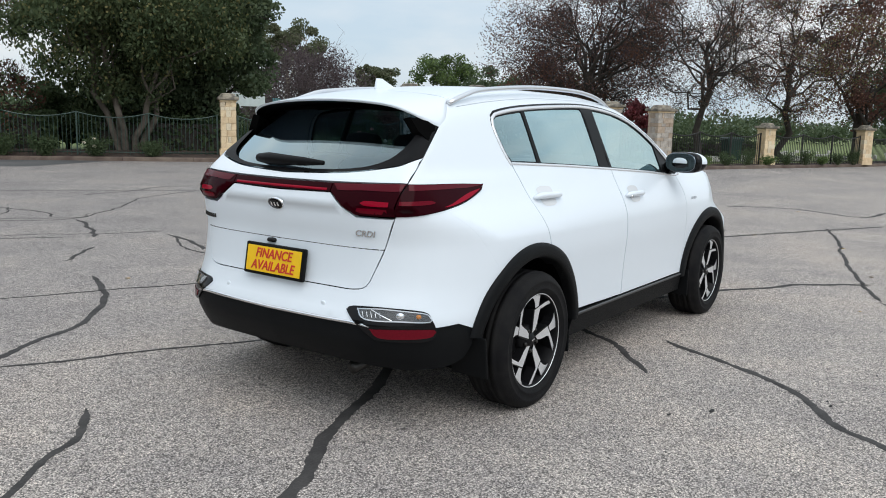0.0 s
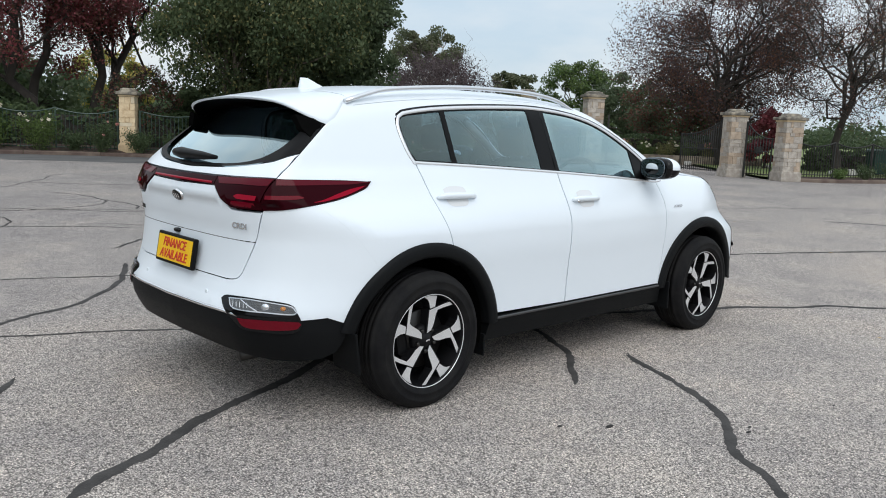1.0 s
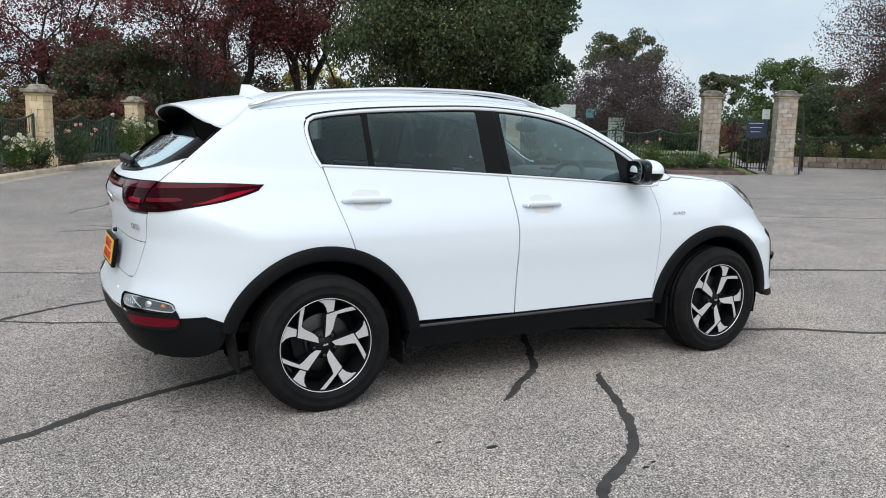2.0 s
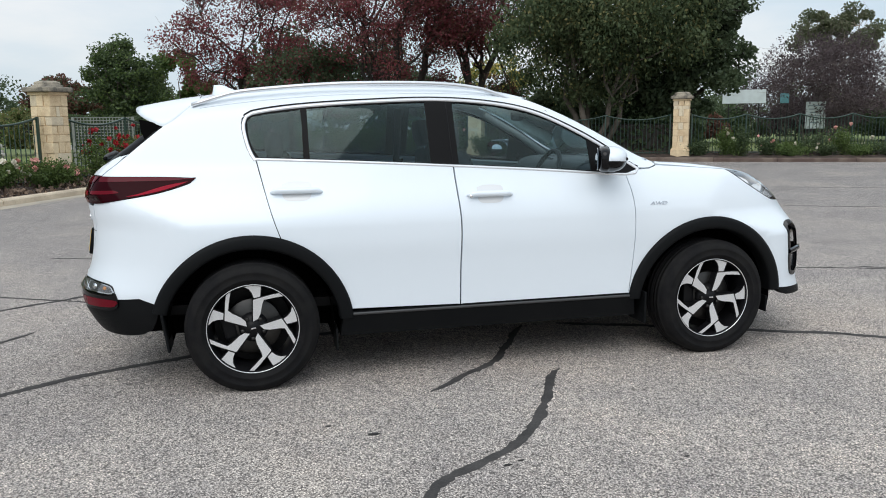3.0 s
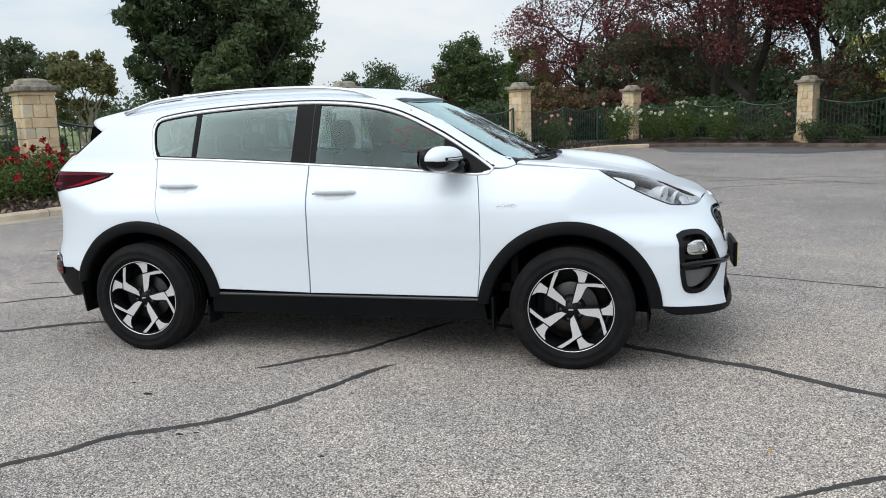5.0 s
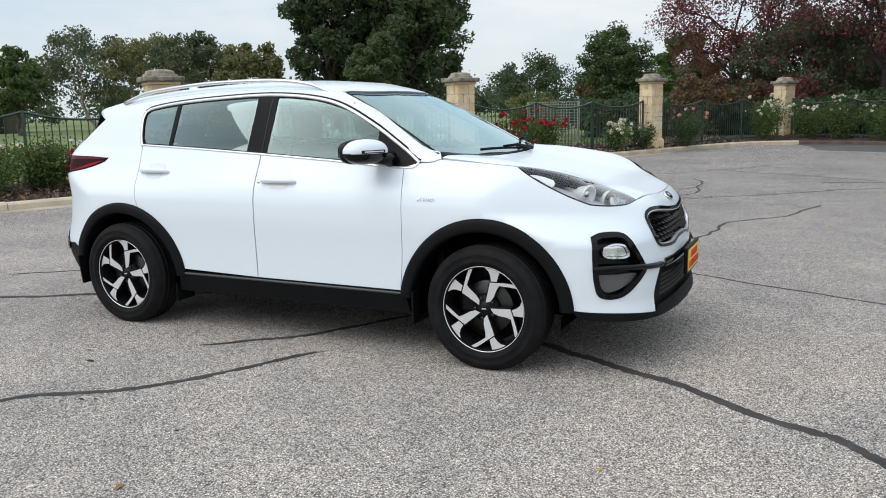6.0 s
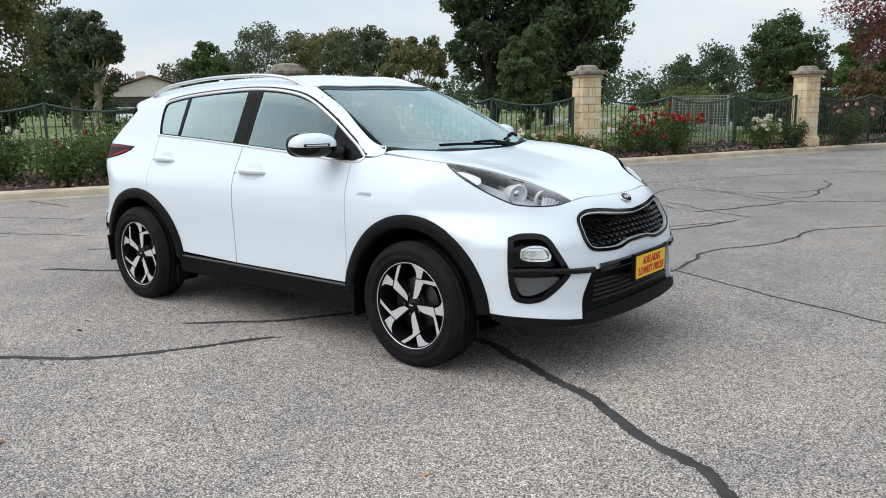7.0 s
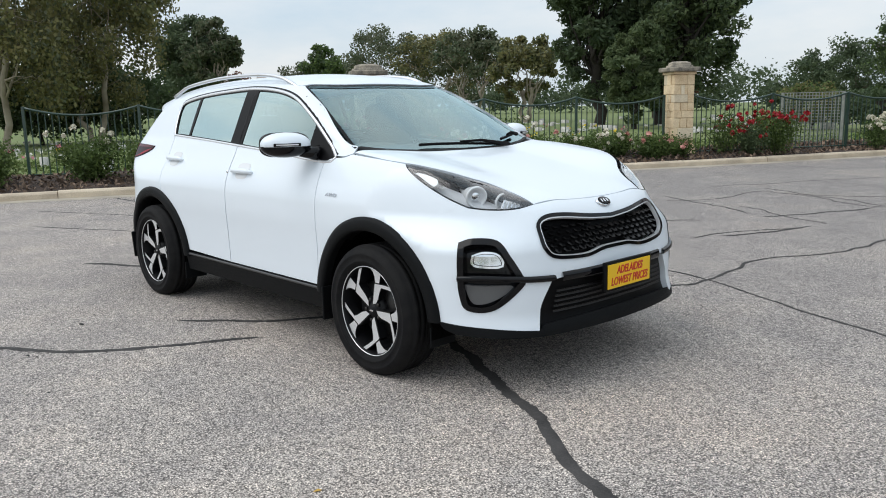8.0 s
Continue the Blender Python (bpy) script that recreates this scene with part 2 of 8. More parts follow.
def meet(origin, way, near, far):
    """Where rays that start outside first meet the body: a coarse search, then halving."""
    t0, t1 = np.full(len(origin), near, float), np.full(len(origin), far, float)
    found = np.zeros(len(origin), bool)
    ts = np.linspace(near, far, 36)
    for a, b in zip(ts[:-1], ts[1:]):
        p = origin + way * b
        hit = (car_solid(p[:, 0], p[:, 1], p[:, 2]) < 0) & ~found
        t0[hit], t1[hit] = a, b
        found |= hit
    for _ in range(16):
        m = (t0 + t1) / 2
        p = origin + way * m[:, None]
        inside = car_solid(p[:, 0], p[:, 1], p[:, 2]) < 0
        t1, t0 = np.where(inside, m, t1), np.where(inside, t0, m)
    return origin + way * t1[:, None], found


def side_y(x, z):
    """Half the body's width at places seen from the side."""
    x, z = np.atleast_1d(x), np.atleast_1d(z)
    start = np.stack([x, np.full(len(x), 1.2), z], 1)
    return meet(start, np.tile([0, -1.0, 0], (len(x), 1)), 0, 1.2)[0][:, 1]


# ---- mesh helpers ----
def mesh_part(name, verts, faces, mat, parent=None, label="", normals=None, smooth=True):
    """Verts and faces as one mesh object, a part of parent or a thing of its own."""
    me = bpy.data.meshes.new(name)
    me.from_pydata([tuple(map(float, v)) for v in verts], [], [tuple(map(int, f)) for f in faces])
    me.polygons.foreach_set("use_smooth", [smooth] * len(me.polygons))
    if normals is not None:
        me.normals_split_custom_set_from_vertices([tuple(map(float, n)) for n in normals])
    me.materials.append(mat)
    ob = new(name, me)
    ob.parent = parent
    if label:
        ob["label"] = label
    return ob


def part(name, bm, mat, parent=None, label="", smooth=False):
    """A bmesh as one mesh object under a thing or under a part."""
    me = bpy.data.meshes.new(name)
    bm.to_mesh(me)
    bm.free()
    me.polygons.foreach_set("use_smooth", [smooth] * len(me.polygons))
    me.materials.append(mat)
    ob = new(name, me)
    ob.parent = parent
    if label:
        ob["label"] = label
    return ob


def thing(name, label, category, at=(0, 0, 0), group="", kind="", turn=0.0):
    e = new(name)
    e.empty_display_size = 0.2
    e.matrix_basis = pose(*at, 0, 0, turn)
    return tagged(e, label, category, group, kind)


def block(bm, size, at, bevel=0.0, m=None, segments=2):
    """A bevelled box added to a bmesh."""
    r = bmesh.ops.create_cube(bm, size=1.0)
    vs = r["verts"]
    bmesh.ops.scale(bm, vec=size, verts=vs)
    if bevel:
        es = list({e for v in vs for e in v.link_edges})
        r = bmesh.ops.bevel(bm, geom=es, offset=bevel, segments=segments, affect="EDGES", profile=0.6)
        vs = list({v for f in r["faces"] for v in f.verts} | {v for v in vs if v.is_valid})
    if m is not None:
        bmesh.ops.transform(bm, matrix=m, verts=vs)
    bmesh.ops.translate(bm, vec=at, verts=vs)
    return vs


def box(name, size, at, mat, parent=None, bevel=0.0, m=None, label="", segments=2):
    bm = bmesh.new()
    block(bm, size, at, bevel, m, segments)
    return part(name, bm, mat, parent, label, smooth=False)


def tube_data(path, radii, sides=8, caps=True):
    """Verts and faces of a tube along a path of points."""
    p = np.asarray(path, float)
    radii = np.broadcast_to(np.asarray(radii, float), (len(p),))
    t = np.gradient(p, axis=0)
    t /= np.linalg.norm(t, axis=1)[:, None] + 1e-12
    up = np.array([0, 0, 1.0]) if abs(t[0, 2]) < 0.9 else np.array([1.0, 0, 0])
    verts, faces = [], []
    for i in range(len(p)):
        a = np.cross(t[i], up)
        a /= np.linalg.norm(a) + 1e-12
        b = np.cross(a, t[i])
        for k in range(sides):
            w = 2 * math.pi * k / sides
            verts.append(p[i] + radii[i] * (math.cos(w) * a + math.sin(w) * b))
        up = b
    for i in range(len(p) - 1):
        for k in range(sides):
            q = i * sides
            faces.append((q + k, q + (k + 1) % sides, q + sides + (k + 1) % sides, q + sides + k))
    if caps:
        faces.append(tuple(range(sides))[::-1])
        faces.append(tuple((len(p) - 1) * sides + k for k in range(sides)))
    return verts, faces


def tube(name, path, radii, mat, parent=None, sides=8, label=""):
    return mesh_part(name, *tube_data(path, radii, sides), mat, parent, label)


def lathe_data(profile, n=48):
    """A profile of (radius, along y) spun about the y axis."""
    verts, faces = [], []
    m = len(profile)
    for k in range(n):
        w = 2 * math.pi * k / n
        for r, y in profile:
            verts.append((r * math.cos(w), y, r * math.sin(w)))
    for k in range(n):
        for j in range(m - 1):
            a, b = k * m + j, ((k + 1) % n) * m + j
            faces.append((a, a + 1, b + 1, b))
    return verts, faces


def flow(points, gap=0.02, closed=False):
    """A smooth line through points, as points at even steps (centripetal-like Catmull-Rom)."""
    p = [np.array(q, float) for q in points]
    if len(p) == 2:
        n = max(1, int(np.linalg.norm(p[1] - p[0]) / gap))
        return [p[0] + (p[1] - p[0]) * i / n for i in range(n + 1)]
    ext = [2 * p[0] - p[1]] + p + [2 * p[-1] - p[-2]]
    res = []
    for i in range(1, len(ext) - 2):
        a, b, c, d = ext[i - 1:i + 3]
        n = max(1, int(np.linalg.norm(c - b) / gap))
        for k in range(n):
            t = k / n
            res.append(0.5 * (2 * b + (c - a) * t + (2 * a - 5 * b + 4 * c - d) * t * t + (3 * b - a - 3 * c + d) * t ** 3))
    return res + [p[-1]]


def chain(*lines):
    """Several lines as one closed loop."""
    loop = []
    for line in lines:
        for q in line:
            if not loop or np.linalg.norm(np.array(q) - loop[-1]) > 1e-4:
                loop.append(np.array(q, float))
    if np.linalg.norm(loop[0] - loop[-1]) < 1e-4:
        loop.pop()
    return loop


# ---- ways to lay a flat outline on the car ----
WRAP, TURNS = 1.3, 0.9
MID = WRAP + TURNS * math.pi / 2


def lay_wrap(q):
    """Along the side and round the ends: (s, z); s is x along the doors."""
    s, z = q[:, 0], q[:, 1]
    cx = np.clip(s, -WRAP, WRAP)
    phi = np.maximum(np.abs(s) - WRAP, 0) / TURNS
    way = np.stack([np.sign(s) * np.sin(phi), np.cos(phi), np.zeros_like(s)], 1)
    start = np.stack([cx, np.zeros_like(s), z], 1)
    return meet(start + way * 1.5, -way, 0.0, 1.35)[0]


def lay_top(q):
    """From above, (x, y), for outlines of the narrower car."""
    q = np.stack([q[:, 0], [wide(v) for v in q[:, 1]]], 1)
    start = np.stack([q[:, 0], q[:, 1], np.full(len(q), 1.9)], 1)
    return meet(start, np.tile([0, 0, -1.0], (len(q), 1)), 0.0, 1.2)[0]


def lay_front(q):
    q = np.stack([[wide(v) for v in q[:, 0]], q[:, 1]], 1)
    start = np.stack([np.full(len(q), 2.6), q[:, 0], q[:, 1]], 1)
    return meet(start, np.tile([-1.0, 0, 0], (len(q), 1)), 0.0, 2.4)[0]


def lay_rear(q):
    q = np.stack([[wide(v) for v in q[:, 0]], q[:, 1]], 1)
    start = np.stack([np.full(len(q), -2.6), q[:, 0], q[:, 1]], 1)
    return meet(start, np.tile([1.0, 0, 0], (len(q), 1)), 0.0, 1.4)[0]


def lean(p, e=0.004):
    """The surface's direction at points."""
    g = np.stack([car_solid(*(p + np.eye(3)[i] * e).T) - car_solid(*(p - np.eye(3)[i] * e).T) for i in range(3)], 1)
    return g / (np.linalg.norm(g, axis=1)[:, None] + 1e-12)


def wide(y):
    """Widens the outlines, which are given for the narrower car."""
    return y + math.copysign(0.035, y) * min(1.0, abs(y) / 0.4)


def wrap_at(x, y):
    """The s of a place on the body."""
    return x if abs(x) <= WRAP else math.copysign(WRAP + TURNS * math.atan2(abs(x) - WRAP, y), x)


def on_side(*points):
    """(s, z) of points (x, z) seen from the side, or of points (x, |y|, z)."""
    res = []
    for q in points:
        if len(q) == 3:
            res.append((wrap_at(q[0], wide(q[1])), q[2]))
        elif abs(q[0]) <= WRAP:
            res.append(q)
        else:
            res.append((wrap_at(q[0], side_y(q[0], q[1])[0]), q[1]))
    return res


def on_rear(*points):
    """(s, z) of points (y, z) seen from behind."""
    return [(wrap_at(p[0], abs(p[1])) if p[1] >= 0 else None, p[2]) for p in lay_rear(np.array(points, float))]


def inside(q, loop):
    """Which of the points q lie inside a closed loop."""
    a = np.array(loop)
    b = np.roll(a, -1, 0)
    res = np.zeros(len(q), bool)
    for (x0, y0), (x1, y1) in zip(a, b):
        if y0 == y1:
            continue
        cross = (y0 > q[:, 1]) != (y1 > q[:, 1])
        res ^= cross & (q[:, 0] < (x1 - x0) * (q[:, 1] - y0) / (y1 - y0) + x0)
    return res


def shrink(loop, d):
    """The loop moved inwards by d."""
    a = np.array(loop)
    area = 0.5 * np.sum(a[:, 0] * np.roll(a[:, 1], -1) - a[:, 1] * np.roll(a[:, 0], -1))
    t = np.roll(a, -1, 0) - np.roll(a, 1, 0)
    t /= np.linalg.norm(t, axis=1)[:, None] + 1e-9
    n = np.stack([-t[:, 1], t[:, 0]], 1) * (1 if area > 0 else -1)
    return a + n * d


def panel(name, loop, lay, mat, parent, label="", holes=(), off=0.0, gap=0.0022, grid=0.035, depth=0.014, flip=False):
    """A thin shell: the outline loop laid on the car's body, with turned-in edges."""
    from mathutils.geometry import delaunay_2d_cdt
    loops = [shrink(loop, gap)] + [shrink(h, -gap) for h in holes]
    flat, edges, rings = [], [], []
    for lp in loops:
        k = len(flat)
        flat += [tuple(q) for q in lp]
        ring = list(range(k, k + len(lp)))
        rings.append(ring)
        edges += list(zip(ring, ring[1:] + ring[:1]))
    lo, hi = np.min(loops[0], 0), np.max(loops[0], 0)
    gx, gz = np.meshgrid(np.arange(lo[0], hi[0], grid), np.arange(lo[1], hi[1], grid))
    pts = np.stack([gx.ravel(), gz.ravel()], 1)
    pts = pts[inside(pts, loops[0])]
    for h in loops[1:]:
        pts = pts[~inside(pts, h)]
    if len(pts):
        border = np.array(flat)
        near = np.array([np.min(np.sum((border - q) ** 2, 1)) for q in pts])
        pts = pts[near > (grid * 0.5) ** 2]
    flat += [tuple(q) for q in pts]
    v2, _, tris, back_v, _, _ = delaunay_2d_cdt([Vector(q) for q in flat], edges, [], 0, 1e-7)
    v2 = np.array([tuple(q) for q in v2])
    tris = np.array([t for t in tris if len(t) == 3])
    mid = v2[tris].mean(1)
    keep = inside(mid, loops[0])
    for h in loops[1:]:
        keep &= ~inside(mid, h)
    tris = tris[keep]
    p3 = lay(v2)
    nrm = lean(p3)
    p3 = p3 + nrm * off
    if flip:
        p3[:, 1] *= -1
        nrm[:, 1] *= -1
    fn = np.cross(p3[tris[:, 1]] - p3[tris[:, 0]], p3[tris[:, 2]] - p3[tris[:, 0]])
    turned = np.sum(fn * nrm[tris].mean(1), 1) < 0
    tris[turned] = tris[turned][:, ::-1]
    verts, norms, faces = list(p3), list(nrm), [tuple(t) for t in tris]
    if depth:
        where = {}
        for i, olds in enumerate(back_v):
            for o in olds:
                where[o] = i
        for ring in rings:
            ids = [where[r] for r in ring if r in where]
            ring3 = p3[ids]
            t = np.roll(ring3, -1, 0) - np.roll(ring3, 1, 0)
            t /= np.linalg.norm(t, axis=1)[:, None] + 1e-9
            n = nrm[ids]
            side = np.cross(t, n)
            c = ring3.mean(0)
            if np.sum(np.sum((ring3 - c) * side, 1)) < 0:
                side = -side
            if ring is not rings[0]:
                side = -side
            k, m = len(verts), len(ids)
            verts += list(ring3) + list(ring3 - n * depth)
            norms += list(side) + list(side)
            for i in range(m):
                j = (i + 1) % m
                f = (k + i, k + j, k + m + j, k + m + i)
                nn = np.cross(np.array(verts[f[1]]) - verts[f[0]], np.array(verts[f[3]]) - verts[f[0]])
                faces.append(f if np.dot(nn, side[i]) > 0 else f[::-1])
    return mesh_part(name, verts, faces, mat, parent, label, norms)


def both_sides(name, loop, lay, mat, parent, **more):
    """The same panel on the car's right (seen) side and its left side."""
    return [panel(name, loop, lay, mat, parent, flip=f, **more) for f in (True, False)]


def mirrored(half, axis=0.0):
    """A half outline from one end to the other, closed by its mirror image about the axis."""
    return [np.array(q, float) for q in half] + [np.array([2 * axis - q[0], q[1]]) for q in reversed(half)]


def strip(name, line, lay, width, mat, parent, off=0.004, flip=True, label="", thick=0.006):
    """A raised strip that follows a line on the body."""
    line = np.array(line, float)
    p = lay(line)
    n = lean(p)
    t = np.gradient(p, axis=0)
    t /= np.linalg.norm(t, axis=1)[:, None] + 1e-9
    s = np.cross(n, t)
    s /= np.linalg.norm(s, axis=1)[:, None] + 1e-9
    w = width / 2
    rows = [p - s * w - n * 0.004, p - s * w * 0.85 + n * (off + thick * 0.6), p + n * (off + thick), p + s * w * 0.85 + n * (off + thick * 0.6), p + s * w - n * 0.004]
    verts = np.stack(rows, 1).reshape(-1, 3)
    faces = []
    for i in range(len(p) - 1):
        for k in range(4):
            a = i * 5 + k
            faces.append((a, a + 1, a + 6, a + 5))
    if flip:
        verts = verts * np.array([1, -1, 1])
    else:
        faces = [f[::-1] for f in faces]
    faces = [f[::-1] for f in faces]
    return mesh_part(name, verts, faces, mat, parent, label)


# ---- the car ----
HUB_X, HUB_Z, TYRE = 1.335, 0.335, 0.345


REAR_FLARE = spline([(-20, 0.535), (0, 0.53), (40, 0.507), (90, 0.488), (135, 0.492), (160, 0.505), (180, 0.513), (200, 0.518)])
FRONT_FLARE = spline([(-20, 0.535), (0, 0.53), (40, 0.505), (90, 0.488), (135, 0.482), (180, 0.488), (200, 0.49)])


def flare_radius(w, end):
    """Outer radius of a wheel arch; w is 0 towards the car's middle, 180 degrees towards its end."""
    return float((REAR_FLARE if end < 0 else FRONT_FLARE)(w))


def arch(end, w0, w1, less=0.018, n=26):
    """The arch's outline as (s, z) points, from angle w0 to w1."""
    ws = np.linspace(w0, w1, n + 1)
    r = np.array([flare_radius(w, end) for w in ws]) - less
    x, z = end * (HUB_X - r * np.cos(np.radians(ws))), HUB_Z + r * np.sin(np.radians(ws))
    return [(wrap_at(a, b), c) for a, b, c in zip(x, side_y(x, z), z)]


def build_car():
    car = thing("car", "white mid-size suv with black wheel arches, parked on asphalt", "car", at=(0, 0.035, 0))
    rear_mid, front_mid = -MID, MID
    belt = [(-1.285, 1.2), (-0.76, 1.176), (-0.24, 1.147), (0.3, 1.113), (0.81, 1.076)]
    window_top = [(-1.285, 1.2), (-1.32, 1.26), (-1.352, 1.36), (-1.345, 1.41), (-1.29, 1.447), (-1.05, 1.482), (-0.67, 1.507), (-0.29, 1.518), (0.04, 1.497), (0.3, 1.442), (0.56, 1.322), (0.77, 1.195), (0.895, 1.112)]
    bottom = 0.385
    # doors
    front = chain(flow([(-0.212, bottom), (-0.21, 0.6), (-0.205, 0.81), (-0.215, 1.0), (-0.22, 1.146)]), flow([(-0.22, 1.146), (0.3, 1.113), (0.81, 1.076)]),
                  flow([(0.81, 1.076), (0.828, 0.95), (0.835, 0.8), (0.83, 0.6), (0.81, bottom)]), flow([(0.81, bottom), (0.3, bottom), (-0.212, bottom)]))
    rear_arch = arch(-1, 70, 9)
    rear = chain(flow([(-0.212, bottom), (-0.83, 0.397)]), rear_arch[::-1], flow([rear_arch[0], (-1.212, 0.9), (-1.243, 1.02), (-1.283, 1.2)]),
                 flow(belt[:2] + [(-0.22, 1.146)]), flow([(-0.22, 1.146), (-0.215, 1.0), (-0.205, 0.81), (-0.21, 0.6), (-0.212, bottom)]))
    doors = []
    for name, loop, lab in (("front_door", front, ""), ("rear_door", rear, "")):
        doors += both_sides(name, loop, lay_wrap, white_paint, car, gap=0.0042, depth=0.03)
    # black strips added behind the shut lines to put shade into the gaps
    for line in (flow([(-0.212, 0.4), (-0.21, 0.6), (-0.205, 0.81), (-0.215, 1.0), (-0.22, 1.13)], 0.04), flow([(0.815, 1.06), (0.828, 0.95), (0.835, 0.8), (0.83, 0.6), (0.812, 0.4)], 0.04), flow([rear_arch[0], (-1.212, 0.9), (-1.243, 1.02), (-1.28, 1.18)], 0.04)):
        for flip in (True, False):
            strip("door_seal", line, lay_wrap, 0.03, satin_black, car, off=-0.03, flip=flip, thick=0.004)
    # quarter panels with the roof's side rails and windscreen pillars
    edge_x = np.linspace(0.22, -1.56, 40)
    edge = lay_top(np.stack([edge_x, np.full(40, 0.525)], 1))
    roof_side = [(wrap_at(q[0], q[1]), q[2]) for q in edge]
    pillar = on_side((1.02, 0.70, 1.128), (0.985, 0.69, 1.16), (0.89, 0.68, 1.195), (0.59, 0.61, 1.37), (0.4, 0.57, 1.46), (0.27, 0.54, 1.512))
    gate_line = on_side((-1.56, 0.525, 1.512), (-1.6, 0.51, 1.49)) + on_rear((0.555, 1.41), (0.568, 1.372), (0.591, 1.302), (0.611, 1.235), (0.634, 1.126))
    lamp_top = on_rear((0.634, 1.126)) + on_side( (-1.9, 0.70, 1.123), (-1.75, 0.71, 1.12), (-1.59, 0.72, 1.112))
    lamp_low = on_side((-1.59, 0.72, 1.112), (-1.62, 0.73, 1.085), (-1.77, 0.745, 1.04), (-1.92, 0.75, 1.015), (-2.05, 0.69, 0.992)) + on_rear((0.612, 0.985))
    lamp_seam = lamp_low[3]
    rear_over = arch(-1, 70, 128)
    quarter = chain(flow(window_top), flow([(0.895, 1.112), (0.97, 1.112), (1.02, 1.128)]), flow(pillar), flow([pillar[-1], roof_side[0]]), roof_side, flow(gate_line), flow(lamp_top),
                    flow(lamp_low[:4]), flow([lamp_seam, on_side((-1.78, 0.9))[0], rear_over[-1]]), rear_over[::-1], flow([rear_over[0], (-1.212, 0.9), (-1.243, 1.02), (-1.285, 1.2)]))
    # black strips added behind the tailgate's shut lines, also for shade in the gaps
    for flip in (True, False):
        strip("gate_seal", flow(gate_line[1:], 0.04), lay_wrap, 0.03, satin_black, car, off=-0.03, flip=flip, thick=0.004)
        strip("gate_seal", flow(on_rear((0.608, 0.97), (0.562, 0.84), (0.525, 0.74)), 0.04), lay_wrap, 0.03, satin_black, car, off=-0.03, flip=flip, thick=0.004)
    both_sides("quarter_panel", quarter, lay_wrap, white_paint, car, grid=0.03, gap=0.0001)
    # front wings
    front_arch = arch(1, 9, 120)
    lamp_f = on_side((1.475, 0.735, 1.088), (1.56, 0.755, 1.035), (1.64, 0.75, 0.99), (1.75, 0.725, 0.935), (1.83, 0.695, 0.9))
    wing = chain(flow([(0.81, bottom), (0.83, 0.6), (0.835, 0.8), (0.828, 0.95), (0.81, 1.076)]), flow([(0.81, 1.076), (0.87, 1.098), (0.97, 1.105), (1.02, 1.122)]),
                 flow(on_side((1.02, 0.72, 1.122), (1.3, 0.75, 1.103), (1.475, 0.735, 1.088))), flow(lamp_f), flow([lamp_f[-1], on_side((1.68, 0.82))[0], front_arch[-1]]), front_arch[::-1], flow([front_arch[0], (0.81, bottom)]))
    both_sides("front_wing", wing, lay_wrap, white_paint, car, grid=0.03, gap=0.0001)
    # bonnet and roof
    hood = mirrored(flow([(2.085, 0.0), (2.075, 0.2), (2.035, 0.41)]) + flow([(2.035, 0.41), (1.94, 0.44), (1.84, 0.5), (1.75, 0.6), (1.64, 0.675), (1.55, 0.71), (1.478, 0.728)])[1:]
                    + flow([(1.478, 0.728), (1.3, 0.738), (1.02, 0.712)])[1:] + flow([(1.02, 0.712), (1.1, 0.5), (1.15, 0.25), (1.165, 0.0)])[1:])
    hood = [np.array(q) for q in hood[:len(hood) // 2]] + [np.array([q[0], -q[1]]) for q in reversed(hood[:len(hood) // 2])][1:-1]
    panel("bonnet", hood, lay_top, white_paint, car, gap=0.0034, grid=0.03)
    top = flow([(0.36, 0.0), (0.345, 0.3), (0.27, 0.5), (0.22, 0.525)]) + [(x, 0.525) for x in edge_x[1:-1]] + flow([(-1.56, 0.525), (-1.56, 0.0)])
    top = [np.array(q, float) for q in top] + [np.array([q[0], -q[1]]) for q in reversed(top)][1:-1]
    panel("roof", top, lay_top, white_paint, car, grid=0.04)
    # spoiler over the rear window: white above, black below
    ny, nx = 41, 11
    side_line = lay_wrap(np.array(flow(gate_line, 0.01)))
    side_line = side_line[side_line[:, 2] > 1.378]
    side_run = np.linspace(0, 1, len(side_line))
    edge_at = [lambda t, k=k: np.interp(t, side_run, side_line[:, k]) for k in range(3)]
    up, low = [], []
    for j in range(ny):
        u = -1 + 2 * j / (ny - 1)
        u = math.copysign(1 - (1 - abs(u)) ** 1.35, u)
        for i in range(nx):
            t = i / (nx - 1)
            xe, we, ze = (float(f(t)) for f in edge_at)
            k = abs(u) ** 13
            y = u * we
            x = (-1.563 - 0.345 * t + 0.02 * t * u * u) * (1 - k) + xe * k
            z = float(roof_line(np.array(x))) + 0.012 * t - 0.14 * y * y
            z0 = float(roof_line(np.array(xe))) + 0.012 * t - 0.14 * we * we
            z += (ze - z0) * abs(u) ** 9
            up.append((x, y, z))
            low.append((x + 0.012 * t * (1 - k), y * (1 - 0.012 * (1 - t)), z - (0.085 * (1 - t) ** 1.2) * (1 - abs(u) ** 7) - 0.009))
    verts, faces, n = up + low, [], len(up)
    for j in range(ny - 1):
        for i in range(nx - 1):
            a = j * nx + i
            faces.append((a, a + 1, a + nx + 1, a + nx))
        a = j * nx + nx - 1
        faces.append((a, n + a, n + a + nx, a + nx))
    for i in range(nx - 1):
        faces += [(i + 1, i, n + i, n + i + 1), ((ny - 1) * nx + i, (ny - 1) * nx + i + 1, n + (ny - 1) * nx + i + 1, n + (ny - 1) * nx + i)]
    mesh_part("roof_spoiler", verts, faces, white_paint, car, "white roof spoiler")
